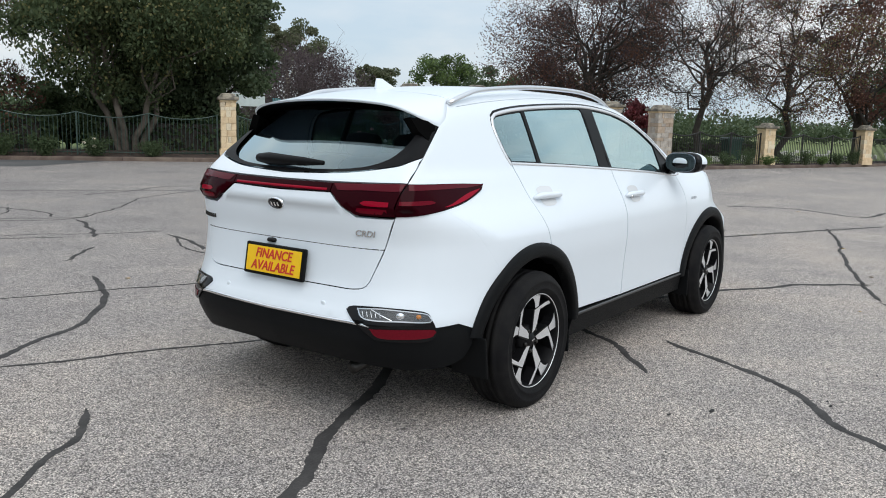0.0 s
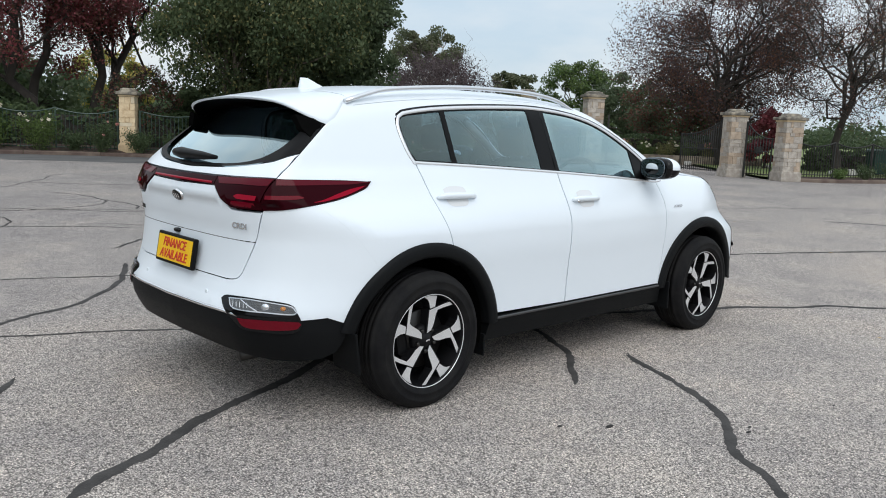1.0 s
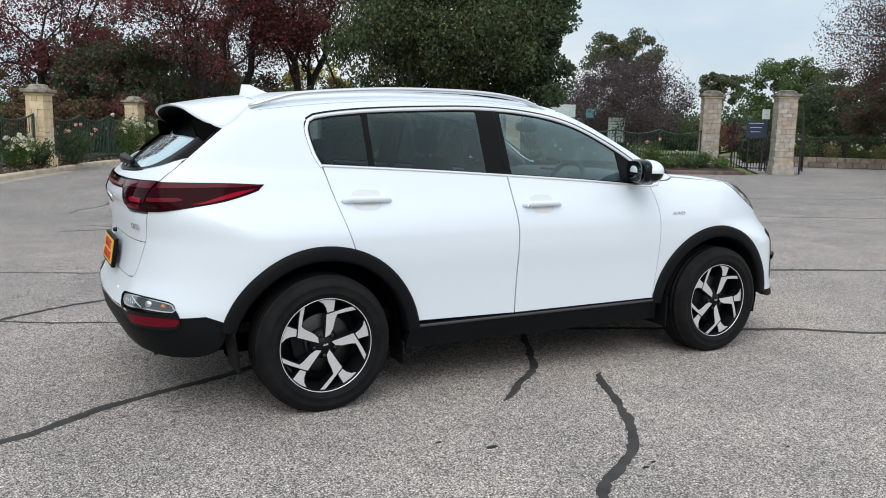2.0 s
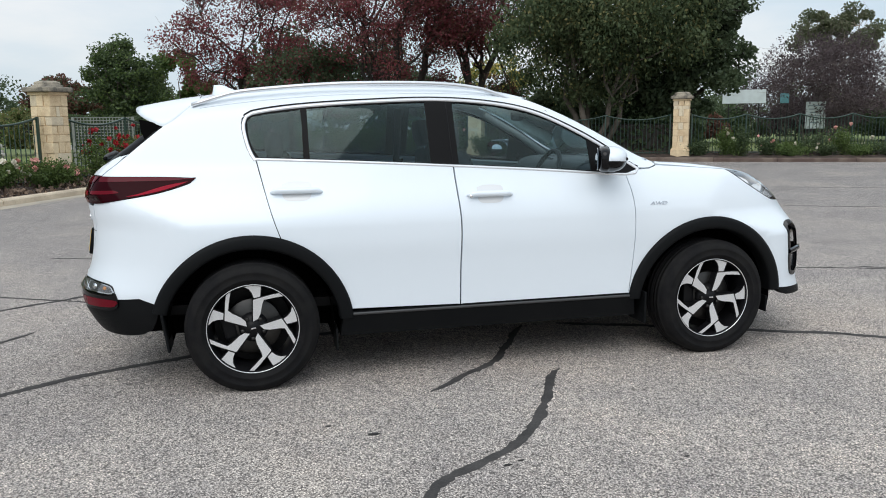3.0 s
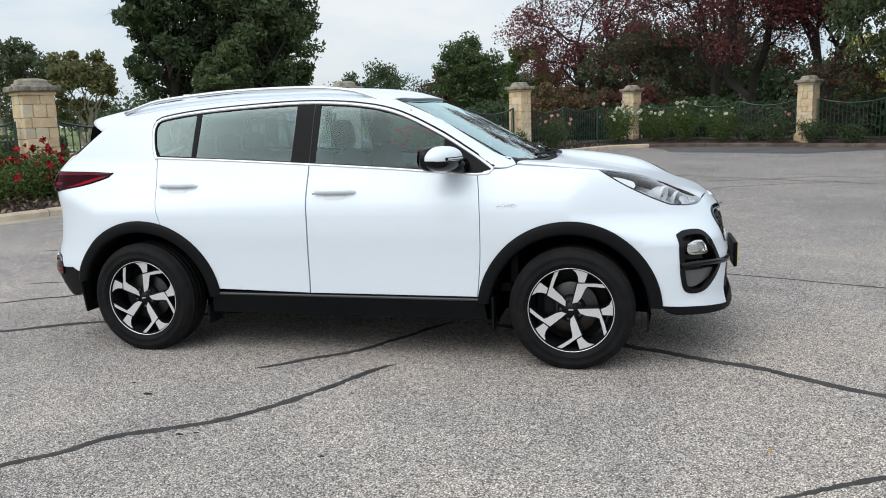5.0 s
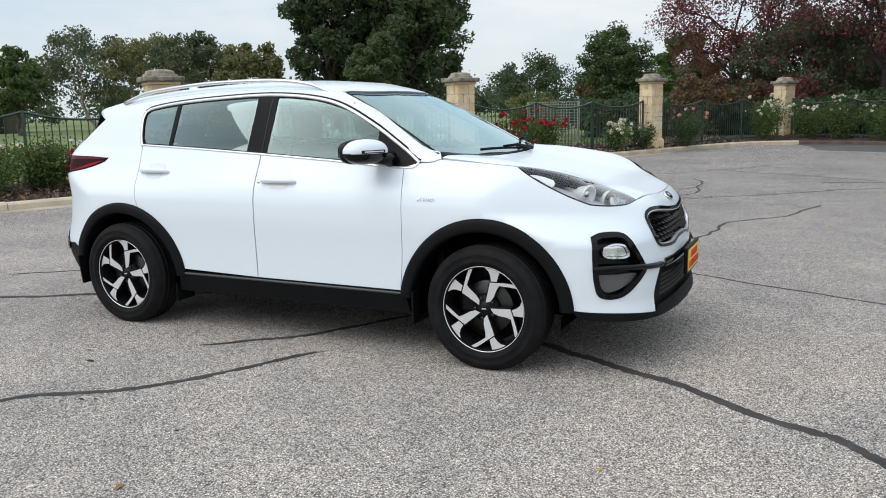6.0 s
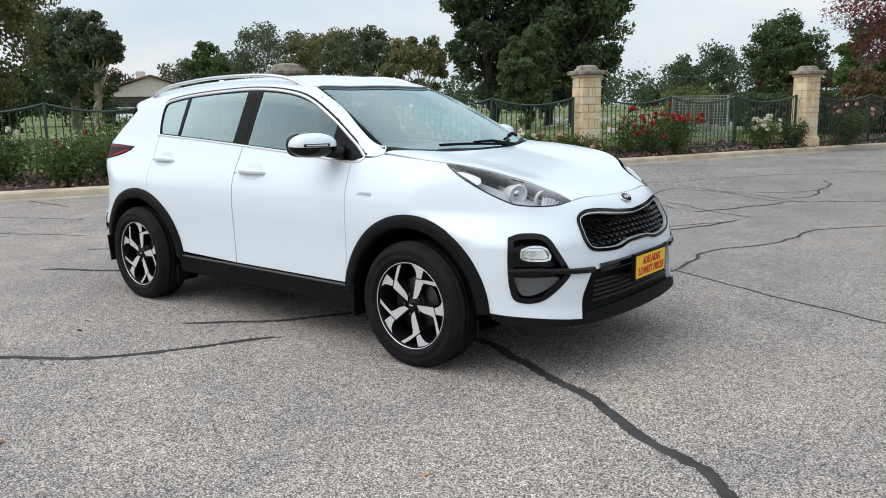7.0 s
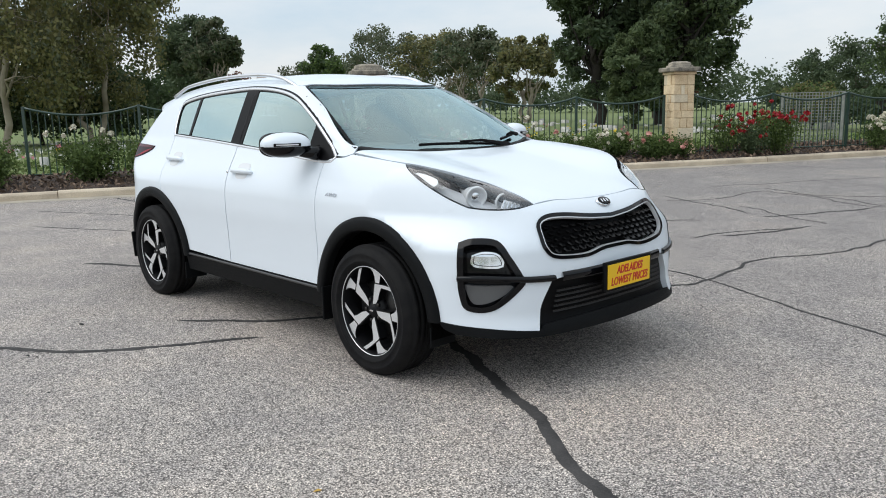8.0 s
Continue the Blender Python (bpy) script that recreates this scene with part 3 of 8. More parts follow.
    faces = [(j * nx + i, (j + 1) * nx + i, (j + 1) * nx + i + 1, j * nx + i + 1) for j in range(ny - 1) for i in range(nx - 1)]
    mesh_part("spoiler_underside", low, faces, satin_black, car, "black spoiler underside")
    for s in (-1, 1):
        fin = [(-1.728, 0.588, 1.381), (-1.80, 0.575, 1.398), (-1.872, 0.53, 1.413), (-1.862, 0.572, 1.35), (-1.832, 0.628, 1.296), (-1.775, 0.612, 1.345)]
        fin_v = [(x, s * y, z) for x, y, z in fin] + [(x + 0.004, s * (y - 0.045), z - 0.008) for x, y, z in fin]
        m = len(fin)
        fin_f = [tuple(range(m)), tuple(range(2 * m - 1, m - 1, -1))] + [(i, m + i, m + (i + 1) % m, (i + 1) % m) for i in range(m)]
        mesh_part("spoiler_side", fin_v, fin_f if s < 0 else [f[::-1] for f in fin_f], matt_black, car, "black spoiler side blade", smooth=False)
    # tailgate
    half = flow([(0.0, 0.655), (0.3, 0.655), (0.43, 0.655), (0.495, 0.675), (0.525, 0.74)]) + flow([(0.525, 0.74), (0.562, 0.84), (0.610, 0.978)])[1:] + flow([(0.610, 0.978), (0.435, 0.978)])[1:] \
        + flow([(0.435, 0.978), (0.37, 1.02), (0.3, 1.078)])[1:] + flow([(0.3, 1.078), (0.0, 1.072)])[1:-1]
    loop = [np.array(q, float) for q in half] + [np.array([-q[0], q[1]]) for q in reversed(half[1:])]
    panel("tailgate", loop, lay_rear, white_paint, car, gap=0.0045, depth=0.03)
    half = flow([(0.0, 1.117), (0.3, 1.119), (0.634, 1.127)]) + flow([(0.634, 1.127), (0.627, 1.18), (0.611, 1.239)])[1:] \
        + flow([(0.611, 1.239), (0.57, 1.207), (0.517, 1.193), (0.39, 1.172), (0.26, 1.159), (0.0, 1.148)])[1:-1]
    loop = [np.array(q, float) for q in half] + [np.array([-q[0], q[1]]) for q in reversed(half[1:])]
    panel("tailgate_upper", loop, lay_rear, white_paint, car, grid=0.02, gap=0.0045, depth=0.03)
    half = flow([(0.0, 1.148), (0.26, 1.159), (0.39, 1.172), (0.517, 1.193), (0.57, 1.207), (0.611, 1.239)]) + flow([(0.611, 1.239), (0.592, 1.302), (0.565, 1.375), (0.53, 1.43), (0.48, 1.465)])[1:] + flow([(0.48, 1.465), (0.25, 1.487), (0.0, 1.49)])[1:-1]
    loop = [np.array(q, float) for q in half] + [np.array([-q[0], q[1]]) for q in reversed(half[1:])]
    panel("rear_window", loop, lay_rear, hatch_glass, car, "tinted rear window", depth=0, off=-0.014)
    half = flow([(0.0, 1.166), (0.28, 1.177), (0.42, 1.200), (0.495, 1.24), (0.515, 1.31), (0.50, 1.38), (0.45, 1.44)], 0.02) + flow([(0.43, 1.435), (0.0, 1.452)])[1:-1]
    ring = [np.array(q, float) for q in half] + [np.array([-q[0], q[1]]) for q in reversed(half[1:])]
    panel("rear_window_border", loop, lay_rear, satin_black, car, "black printed glass border", holes=[ring], off=-0.001, depth=0, gap=0.002, grid=0.03)
    # black line that paints the shade of the tailgate's crease
    strip("tailgate_crease", [(y, 0.838) for y in np.linspace(-0.56, 0.56, 40)], lay_rear, 0.006, satin_black, car, off=-0.0005, flip=False, thick=0.001)
    # bumpers
    def wrap_full(half, mid):
        h = [np.array(q, float) for q in half]
        return h + [np.array([2 * mid - q[0], q[1]]) for q in reversed(h)]
    rear_down = arch(-1, 128, 163)
    low_edge = on_side((-2.25, 0.01, 0.52), (-2.245, 0.25, 0.522), (-2.225, 0.47, 0.522), (-2.2, 0.55, 0.51), (-2.12, 0.66, 0.505), (-2.0, 0.77, 0.505), (-1.9, 0.82, 0.512))
    half = flow(on_rear((0.612, 0.985), (0.562, 0.84), (0.525, 0.74), (0.495, 0.675), (0.43, 0.655), (0.3, 0.655), (0.01, 0.655))[::-1]) + flow(lamp_low[3:][::-1])[1:] + flow([lamp_seam, on_side((-1.78, 0.9))[0], rear_down[0]])[1:] + rear_down[1:] + flow([rear_down[-1], low_edge[-1]])[1:] + flow(low_edge[::-1])[1:]
    bump = [q for q in wrap_full(half, rear_mid)]
    # the closed ring is two halves that meet in the middle
    k = len(half)
    bump = bump[:k] + bump[k:]
    fog = flow(on_side((-2.2, 0.42, 0.572), (-2.185, 0.452, 0.592), (-2.13, 0.59, 0.596), (-2.02, 0.705, 0.58), (-1.99, 0.728, 0.54), (-1.975, 0.738, 0.497), (-1.983, 0.735, 0.46), (-2.025, 0.713, 0.444), (-2.106, 0.652, 0.447), (-2.17, 0.569, 0.455), (-2.199, 0.505, 0.5), (-2.21, 0.45, 0.545), (-2.2, 0.42, 0.572)), 0.012)[:-1]
    panel("rear_bumper", bump, lay_wrap, white_paint, car, "white rear bumper", holes=[], grid=0.03, gap=0.0001)
    clear_loop = on_side((-2.19, 0.478, 0.582), (-2.13, 0.585, 0.588), (-2.025, 0.7, 0.573), (-2.0, 0.722, 0.553), (-2.003, 0.722, 0.532), (-2.1, 0.645, 0.536), (-2.189, 0.52, 0.54))
    clear_loop = flow(clear_loop + clear_loop[:1], 0.01)[:-1]
    red_loop = on_side((-2.185, 0.54, 0.505), (-2.1, 0.65, 0.507), (-1.983, 0.732, 0.5), (-1.985, 0.732, 0.475), (-2.008, 0.722, 0.463), (-2.1, 0.655, 0.46), (-2.167, 0.575, 0.466))
    red_loop = flow(red_loop + red_loop[:1], 0.01)[:-1]
    bar_line = flow(on_side((-2.163, 0.535, 0.582), (-2.145, 0.575, 0.56), (-2.128, 0.62, 0.541)), 0.01)
    bulbs = on_side((-2.1, 0.642, 0.561), (-2.04, 0.692, 0.558))
    for flip in (True, False):
        housing = panel("bumper_lamp", fog, lay_wrap, gloss_black, car, "black bumper lamp housing", off=0.006, grid=0.03, flip=flip, depth=0.03)
        s = -1 if flip else 1
        lamp = panel("reversing_lamp", clear_loop, lay_wrap, lamp_grey, housing, "clear reversing lamp", off=0.0075, grid=0.03, depth=0.0, flip=flip)
        panel("lamp_edge", clear_loop, lay_wrap, badge_chrome, housing, "bright lamp edge", holes=[shrink(clear_loop, 0.0045)], off=0.011, grid=0.03, depth=0.006, gap=0.0, flip=flip)
        strip("lamp_bar", bar_line, lay_wrap, 0.008, lamp_silver, housing, off=0.006, thick=0.004, flip=flip)
        for k in range(5):
            rib = flow(on_side((-2.182 + 0.008 * k, 0.5 + 0.017 * k, 0.575), (-2.18 + 0.008 * k, 0.507 + 0.017 * k, 0.549)), 0.01)
            strip("lamp_rib", rib, lay_wrap, 0.004, badge_chrome, housing, off=0.006, thick=0.002, flip=flip)
        for (q, r, mt, nm) in ((bulbs[0], 0.021, lamp_silver, "reflector"), (bulbs[1], 0.013, amber, "amber_bulb")):
            p = lay_wrap(np.array([q]))[0]
            blob(nm, (0.012, r, r * 0.85), (p[0] - 0.002, s * (p[1] + 0.002), p[2]), mt, housing, power=2.0, n=8, m=pose(0, 0, 0, 0, 0, s * -38))
        panel("lens", clear_loop, lay_wrap, lens_glass, housing, "clear lens", off=0.017, grid=0.04, depth=0.0, flip=flip)
        panel("rear_reflector", red_loop, lay_wrap, red_reflector, housing, "red bumper reflector", off=0.009, grid=0.03, depth=0.004, flip=flip)
    # black lower rear with a bright strip
    low2 = on_side((-2.13, 0.01, 0.325), (-2.13, 0.3, 0.322), (-2.1, 0.5, 0.312), (-2.02, 0.65, 0.30), (-1.9, 0.76, 0.31), (-1.835, 0.8, 0.34))
    arch_low = on_side((-1.81, 0.4), (-1.795, 0.49))
    half = flow(low_edge) + flow([low_edge[-1], arch_low[1]])[1:] + flow([arch_low[1], arch_low[0], low2[-1]])[1:] + flow(low2[::-1])[1:]
    panel("rear_skirt", wrap_full(half, rear_mid), lay_wrap, black_plastic, car, "black plastic rear skirt", off=-0.004, grid=0.04)
    bright = flow(low_edge[:4], 0.03)
    strip("bumper_strip", [np.array([2 * rear_mid - q[0], q[1]]) for q in bright[::-1]] + bright, lay_wrap, 0.016, chrome, car, off=0.0, label="bright rear bumper strip")
    # front bumper with grille, lamp recesses and intake
    front_down = arch(1, 120, 177)
    skirt = on_side((1.815, 0.845, 0.36), (1.9, 0.81, 0.352), (2.04, 0.72, 0.34), (2.18, 0.53, 0.318))
    intake = on_side((2.18, 0.53, 0.318), (2.17, 0.515, 0.38), (2.165, 0.5, 0.44), (2.18, 0.44, 0.548), (2.19, 0.36, 0.555), (2.21, 0.2, 0.562), (2.215, 0.01, 0.565))
    brow = [(wrap_at(p[0], p[1]), p[2]) for p in lay_top(np.array([(2.0845, 0.008), (2.084, 0.05), (2.0815, 0.1), (2.075, 0.2), (2.06, 0.3), (2.035, 0.41)]))]
    lamp_b = brow[-1:] + on_side((2.01, 0.51, 0.878), (1.95, 0.61, 0.877), (1.86, 0.68, 0.888), (1.83, 0.695, 0.9))
    half = flow(brow) + flow(lamp_b)[1:] + flow([lamp_b[-1], on_side((1.68, 0.82))[0], front_down[0]])[1:] + front_down[1:] + flow([front_down[-1], skirt[0]])[1:] + flow(skirt)[1:] + flow(intake[:4])[1:] + flow(intake[3:])[1:]
    g_half = on_side((2.15, 0.01, 0.815), (2.145, 0.14, 0.825), (2.12, 0.3, 0.845), (2.105, 0.4, 0.842), (2.1, 0.455, 0.81), (2.13, 0.47, 0.75), (2.15, 0.465, 0.7), (2.165, 0.42, 0.655), (2.18, 0.32, 0.638), (2.195, 0.2, 0.635), (2.2, 0.1, 0.652), (2.2, 0.01, 0.655))
    g_half = flow(g_half, 0.015)
    grille = wrap_full(g_half, front_mid)
    fogf = flow(on_side((1.9, 0.785, 0.735), (1.945, 0.735, 0.752), (2.03, 0.66, 0.742), (2.09, 0.635, 0.67), (2.125, 0.595, 0.585), (2.13, 0.585, 0.545), (2.05, 0.7, 0.432), (1.95, 0.78, 0.428), (1.92, 0.8, 0.5), (1.905, 0.795, 0.62), (1.9, 0.785, 0.735)), 0.015)[:-1]
    fogf_l = [np.array([2 * front_mid - q[0], q[1]]) for q in fogf]
    panel("front_bumper", wrap_full(half, front_mid), lay_wrap, white_paint, car, "white front bumper", holes=[grille, fogf, fogf_l], grid=0.03, depth=0.03, gap=0.0001)
    for lp, m in ((fogf, 1), (fogf_l, -1)):
        big = shrink(lp, -0.004)
        inner = shrink(lp, 0.022)
        panel("fog_surround", big, lay_wrap, gloss_black, car, "gloss black fog lamp surround", holes=[inner], off=0.004, grid=0.03, depth=0.05, gap=0.0, flip=True)
        cup = panel("fog_recess", shrink(lp, 0.004), lay_wrap, gloss_black, car, "black fog lamp recess", off=-0.045, depth=0, grid=0.04, flip=True)
        fl = flow(on_side((1.94, 0.762, 0.685), (1.99, 0.722, 0.705), (2.05, 0.668, 0.695), (2.085, 0.645, 0.645), (2.07, 0.668, 0.625), (1.95, 0.765, 0.635), (1.94, 0.762, 0.685)), 0.012)[:-1]
        mid_f = np.mean(fl, 0)
        fl = [mid_f + (q - mid_f) * np.array([0.72, 0.78]) for q in fl]
        vane = flow(on_side((1.925, 0.792, 0.545), (2.0, 0.735, 0.54), (2.1, 0.62, 0.535), (2.055, 0.69, 0.47), (1.97, 0.765, 0.45), (1.925, 0.792, 0.545)), 0.012)[:-1]
        bar_line = flow(on_side((1.905, 0.798, 0.575), (2.0, 0.735, 0.578), (2.1, 0.625, 0.572), (2.14, 0.57, 0.565), (2.185, 0.43, 0.557)), 0.03)
        if m < 0:
            fl, vane, bar_line = ([np.array([2 * front_mid - q[0], q[1]]) for q in a] for a in (fl, vane, bar_line))
        lamp = panel("fog_lamp", fl, lay_wrap, lamp_silver, car, "round fog lamp in a chrome ring", off=-0.028, grid=0.02, depth=0.02, flip=True)
        panel("lens", shrink(fl, -0.002), lay_wrap, lens_glass, lamp, "clear lens", off=-0.012, grid=0.03, depth=0, flip=True)
        panel("chrome_ring", shrink(fl, -0.01), lay_wrap, chrome, lamp, "chrome ring", holes=[np.array(fl)], off=-0.014, grid=0.02, depth=0.01, gap=0, flip=True)
        panel("air_vane", vane, lay_wrap, vane_sheen, car, "air curtain vane, ground reflection painted in as grey", off=-0.02, grid=0.03, depth=0.02, flip=True)
        strip("blade", bar_line, lay_wrap, 0.03, gloss_black, car, off=0.004, thick=0.016, label="gloss black blade", flip=True)
    # grille: frame, bright line and rows of small scales
    frame_ob = panel("grille_frame", shrink(grille, -0.004), lay_wrap, gloss_black, car, "black grille frame", holes=[shrink(grille, 0.012)], off=0.006, grid=0.03, depth=0.05, gap=0.0)
    panel("grille_chrome", shrink(grille, 0.0125), lay_wrap, satin_silver, car, "chrome grille outline", holes=[shrink(grille, 0.0175)], off=0.003, grid=0.03, depth=0.02, gap=0.0)
    panel("grille_back", shrink(grille, 0.01), lay_wrap, satin_black, car, "black grille backing", off=-0.05, depth=0, grid=0.05)
    g_in = shrink(grille, 0.03)
    centres = []
    for r in range(7):
        for c in range(-13, 14):
            centres.append((front_mid + (c + 0.5 * (r % 2)) * 0.052, 0.652 + r * 0.029))
    centres = np.array(centres)
    centres = centres[inside(centres, g_in)]
    gp = lay_wrap(centres)
    gn = lean(gp)
    verts, faces = [], []
    for p, n in zip(gp, gn):
        t = np.cross([0, 0, 1.0], n)
        t /= np.linalg.norm(t)
        u = np.cross(n, t)
        k = len(verts)
        for a, b, d in ((-0.025, 0.004, -0.022), (0.0, 0.015, -0.03), (0.025, 0.004, -0.022), (0.012, -0.011, -0.006), (-0.012, -0.011, -0.006), (0.0, -0.013, -0.04)):
            verts.append(p + t * a + u * b + n * d)
        faces += [(k, k + 4, k + 3, k + 2, k + 1), (k, k + 5, k + 4), (k + 4, k + 5, k + 3), (k + 3, k + 5, k + 2)]
    mesh_part("grille_mesh", verts, faces, grille_black, car, "gloss black grille scales", smooth=False)
    # lower intake and chin
    low_f = on_side((2.22, 0.01, 0.282), (2.2, 0.3, 0.285), (2.14, 0.52, 0.288), (2.02, 0.7, 0.295), (1.88, 0.79, 0.305))
    half = flow(intake[3:][::-1]) + flow(intake[:4][::-1])[1:] + flow(on_side((2.18, 0.53, 0.305), (2.17, 0.5, 0.305), (2.22, 0.25, 0.305), (2.225, 0.01, 0.305)))[1:]
    panel("intake_back", wrap_full(half, front_mid), lay_wrap, satin_black, car, "black lower intake", off=-0.03, grid=0.05, depth=0)
    for z, hw in ((0.555, 0.42), (0.49, 0.45), (0.466, 0.46), (0.442, 0.465), (0.418, 0.47), (0.394, 0.475)):
        line = [(front_mid + TURNS * math.atan2(y, 0.9), z) for y in np.linspace(-hw, hw, 30)]
        strip("intake_bar", line, lay_wrap, 0.05 if z > 0.5 else 0.011, gloss_black if z > 0.5 else louvre_black, car, off=-0.016 if z < 0.5 else 0.0, thick=0.012, flip=False)
    half = flow(on_side((2.225, 0.01, 0.358), (2.22, 0.25, 0.355), (2.175, 0.5, 0.345), (2.18, 0.53, 0.318))) + flow(skirt[::-1])[1:] + flow(on_side((1.815, 0.845, 0.36), (1.83, 0.82, 0.325), (1.88, 0.79, 0.305)))[1:] + flow(low_f[::-1])[1:]
    panel("front_chin", wrap_full(half, front_mid), lay_wrap, black_plastic, car, "black plastic front chin", off=0.004, grid=0.04, depth=0.05)
    # sills
    for flip in (True, False):
        loop = chain(flow([(-0.86, bottom), (0.84, bottom)]), flow([(0.84, bottom), (0.86, 0.25)]), flow([(0.86, 0.25), (-0.88, 0.25)]), flow([(-0.88, 0.25), (-0.86, bottom)]))
        panel("sill", loop, lay_wrap, black_plastic, car, "black plastic sill", off=0.004, depth=0.05, gap=0.001, flip=flip)
    for flip in (True, False):
        strip("sill_ledge", [(x, 0.372) for x in np.linspace(-0.84, 0.83, 40)], lay_wrap, 0.016, sill_highlight, car, off=0.006, thick=0.006, flip=flip)
    # wheel arch flares
    for end in (-1, 1):
        for s in (-1, 1):
            verts, faces = [], []
            ws = np.linspace(2 if end > 0 else 2, 178 if end > 0 else 168, 56)
            prof = ((0.0, -0.004), (0.003, 0.012), (0.02, 0.02), (0.055, 0.024), (0.068, 0.02), (0.074, 0.008), (0.076, -0.07))
            ro = np.array([flare_radius(w, end) for w in ws])
            cw, sw = np.cos(np.radians(ws)), np.sin(np.radians(ws))
            ys = side_y(end * (HUB_X - (ro - 0.02) * cw), HUB_Z + (ro - 0.02) * sw)
            for i in range(len(ws)):
                for d, h in prof:
                    r = ro[i] - d
                    verts.append((end * (HUB_X - r * cw[i]), s * (ys[i] + h), HUB_Z + r * sw[i]))
            m = len(prof)
            for i in range(len(ws) - 1):
                for k in range(m - 1):
                    f = (i * m + k, i * m + k + 1, (i + 1) * m + k + 1, (i + 1) * m + k)
                    faces.append(f if s * end > 0 else f[::-1])
            mesh_part("wheel_arch", verts, faces, black_plastic, car, "black plastic wheel arch flare")
            # liner
            verts, faces = [], []
            for i in range(25):
                w = radians(-12 + 204 * i / 24)
                for yy in (0.87, 0.56):
                    verts.append((end * HUB_X + 0.425 * math.cos(w), s * yy, HUB_Z + 0.425 * math.sin(w)))
            for i in range(24):
                faces.append((2 * i, 2 * i + 1, 2 * i + 3, 2 * i + 2))
            faces.append(tuple(2 * i + 1 for i in range(25)))
            mesh_part("arch_liner", verts, faces, matt_black, car, "black arch liner", smooth=False)
    for x, s, tilt in ((-1.79, -1, -8), (-1.79, 1, -8), (0.9, -1, 0), (0.9, 1, 0)):
        zc = 0.335 if x < 0 else 0.3
        box("mud_flap", (0.014, 0.2, 0.2 if x < 0 else 0.19), (x + (0.02 if x < 0 else 0.0), s * 0.82, zc), black_plastic, car, bevel=0.006, m=pose(0, 0, 0, 0, tilt, 0), label="black mud flap")
    for s in (-1, 1):
        box("arch_tab", (0.012, 0.16, 0.12), (-0.9, s * 0.81, 0.235), black_plastic, car, bevel=0.004)
        box("arch_tab", (0.012, 0.16, 0.1), (1.745, s * 0.79, 0.26), black_plastic, car, bevel=0.004)
    return car, belt, window_top, front_mid, rear_mid, lamp_f, lamp_b, lamp_top, lamp_low


rail_silver = material("rail_silver", (0.78, 0.79, 0.81), rough=0.3, metal=1.0)


def words(name, lines, size, depth, mat, parent, m, shear=0.2, squash=0.8, spacing=1.0):
    """Lettering in the built-in font, as a mesh in the plane of m (x along, y up)."""
    for i, (text, off) in enumerate(lines):
        cu = bpy.data.curves.new(name, "FONT")
        cu.body, cu.size, cu.extrude, cu.shear = text, size, depth, shear
        cu.align_x, cu.align_y, cu.space_character = "CENTER", "CENTER", spacing
        cu.offset = size * 0.018
        tmp = new(name, cu)
        me = bpy.data.meshes.new_from_object(tmp.evaluated_get(bpy.context.evaluated_depsgraph_get()))
        bpy.data.objects.remove(tmp)
        me.transform(m @ Matrix.Translation((0, off, 0)) @ Matrix.Diagonal((squash, 1, 1, 1)))
        me.materials.clear()
        me.materials.append(mat)
        ob = new(name, me)
        ob.parent = parent


def blob(name, size, at, mat, parent, power=2.6, label="", cut=None, n=20, m=None):
    """A rounded solid between a ball and a box; cut keeps a slice of its height."""
    verts, faces = [], []
    lo, hi = cut or (-1.0, 1.0)
    e = 2 / power
    f = lambda v: math.copysign(abs(v) ** e, v)
    rows = n
    for i in range(rows + 1):
        zz = lo + (hi - lo) * i / rows
        a = math.asin(max(-1, min(1, zz)))
        for k in range(2 * n):
            w = math.pi * k / n
            p = Vector((size[0] * f(math.cos(a)) * f(math.cos(w)), size[1] * f(math.cos(a)) * f(math.sin(w)), size[2] * f(math.sin(a))))
            if m is not None:
                p = m @ p
            verts.append((p.x + at[0], p.y + at[1], p.z + at[2]))
    c = 2 * n
    for i in range(rows):
        for k in range(c):
            faces.append((i * c + k, i * c + (k + 1) % c, (i + 1) * c + (k + 1) % c, (i + 1) * c + k))
    faces += [tuple(range(c))[::-1], tuple(rows * c + k for k in range(c))]
    return mesh_part(name, verts, faces, mat, parent, label)


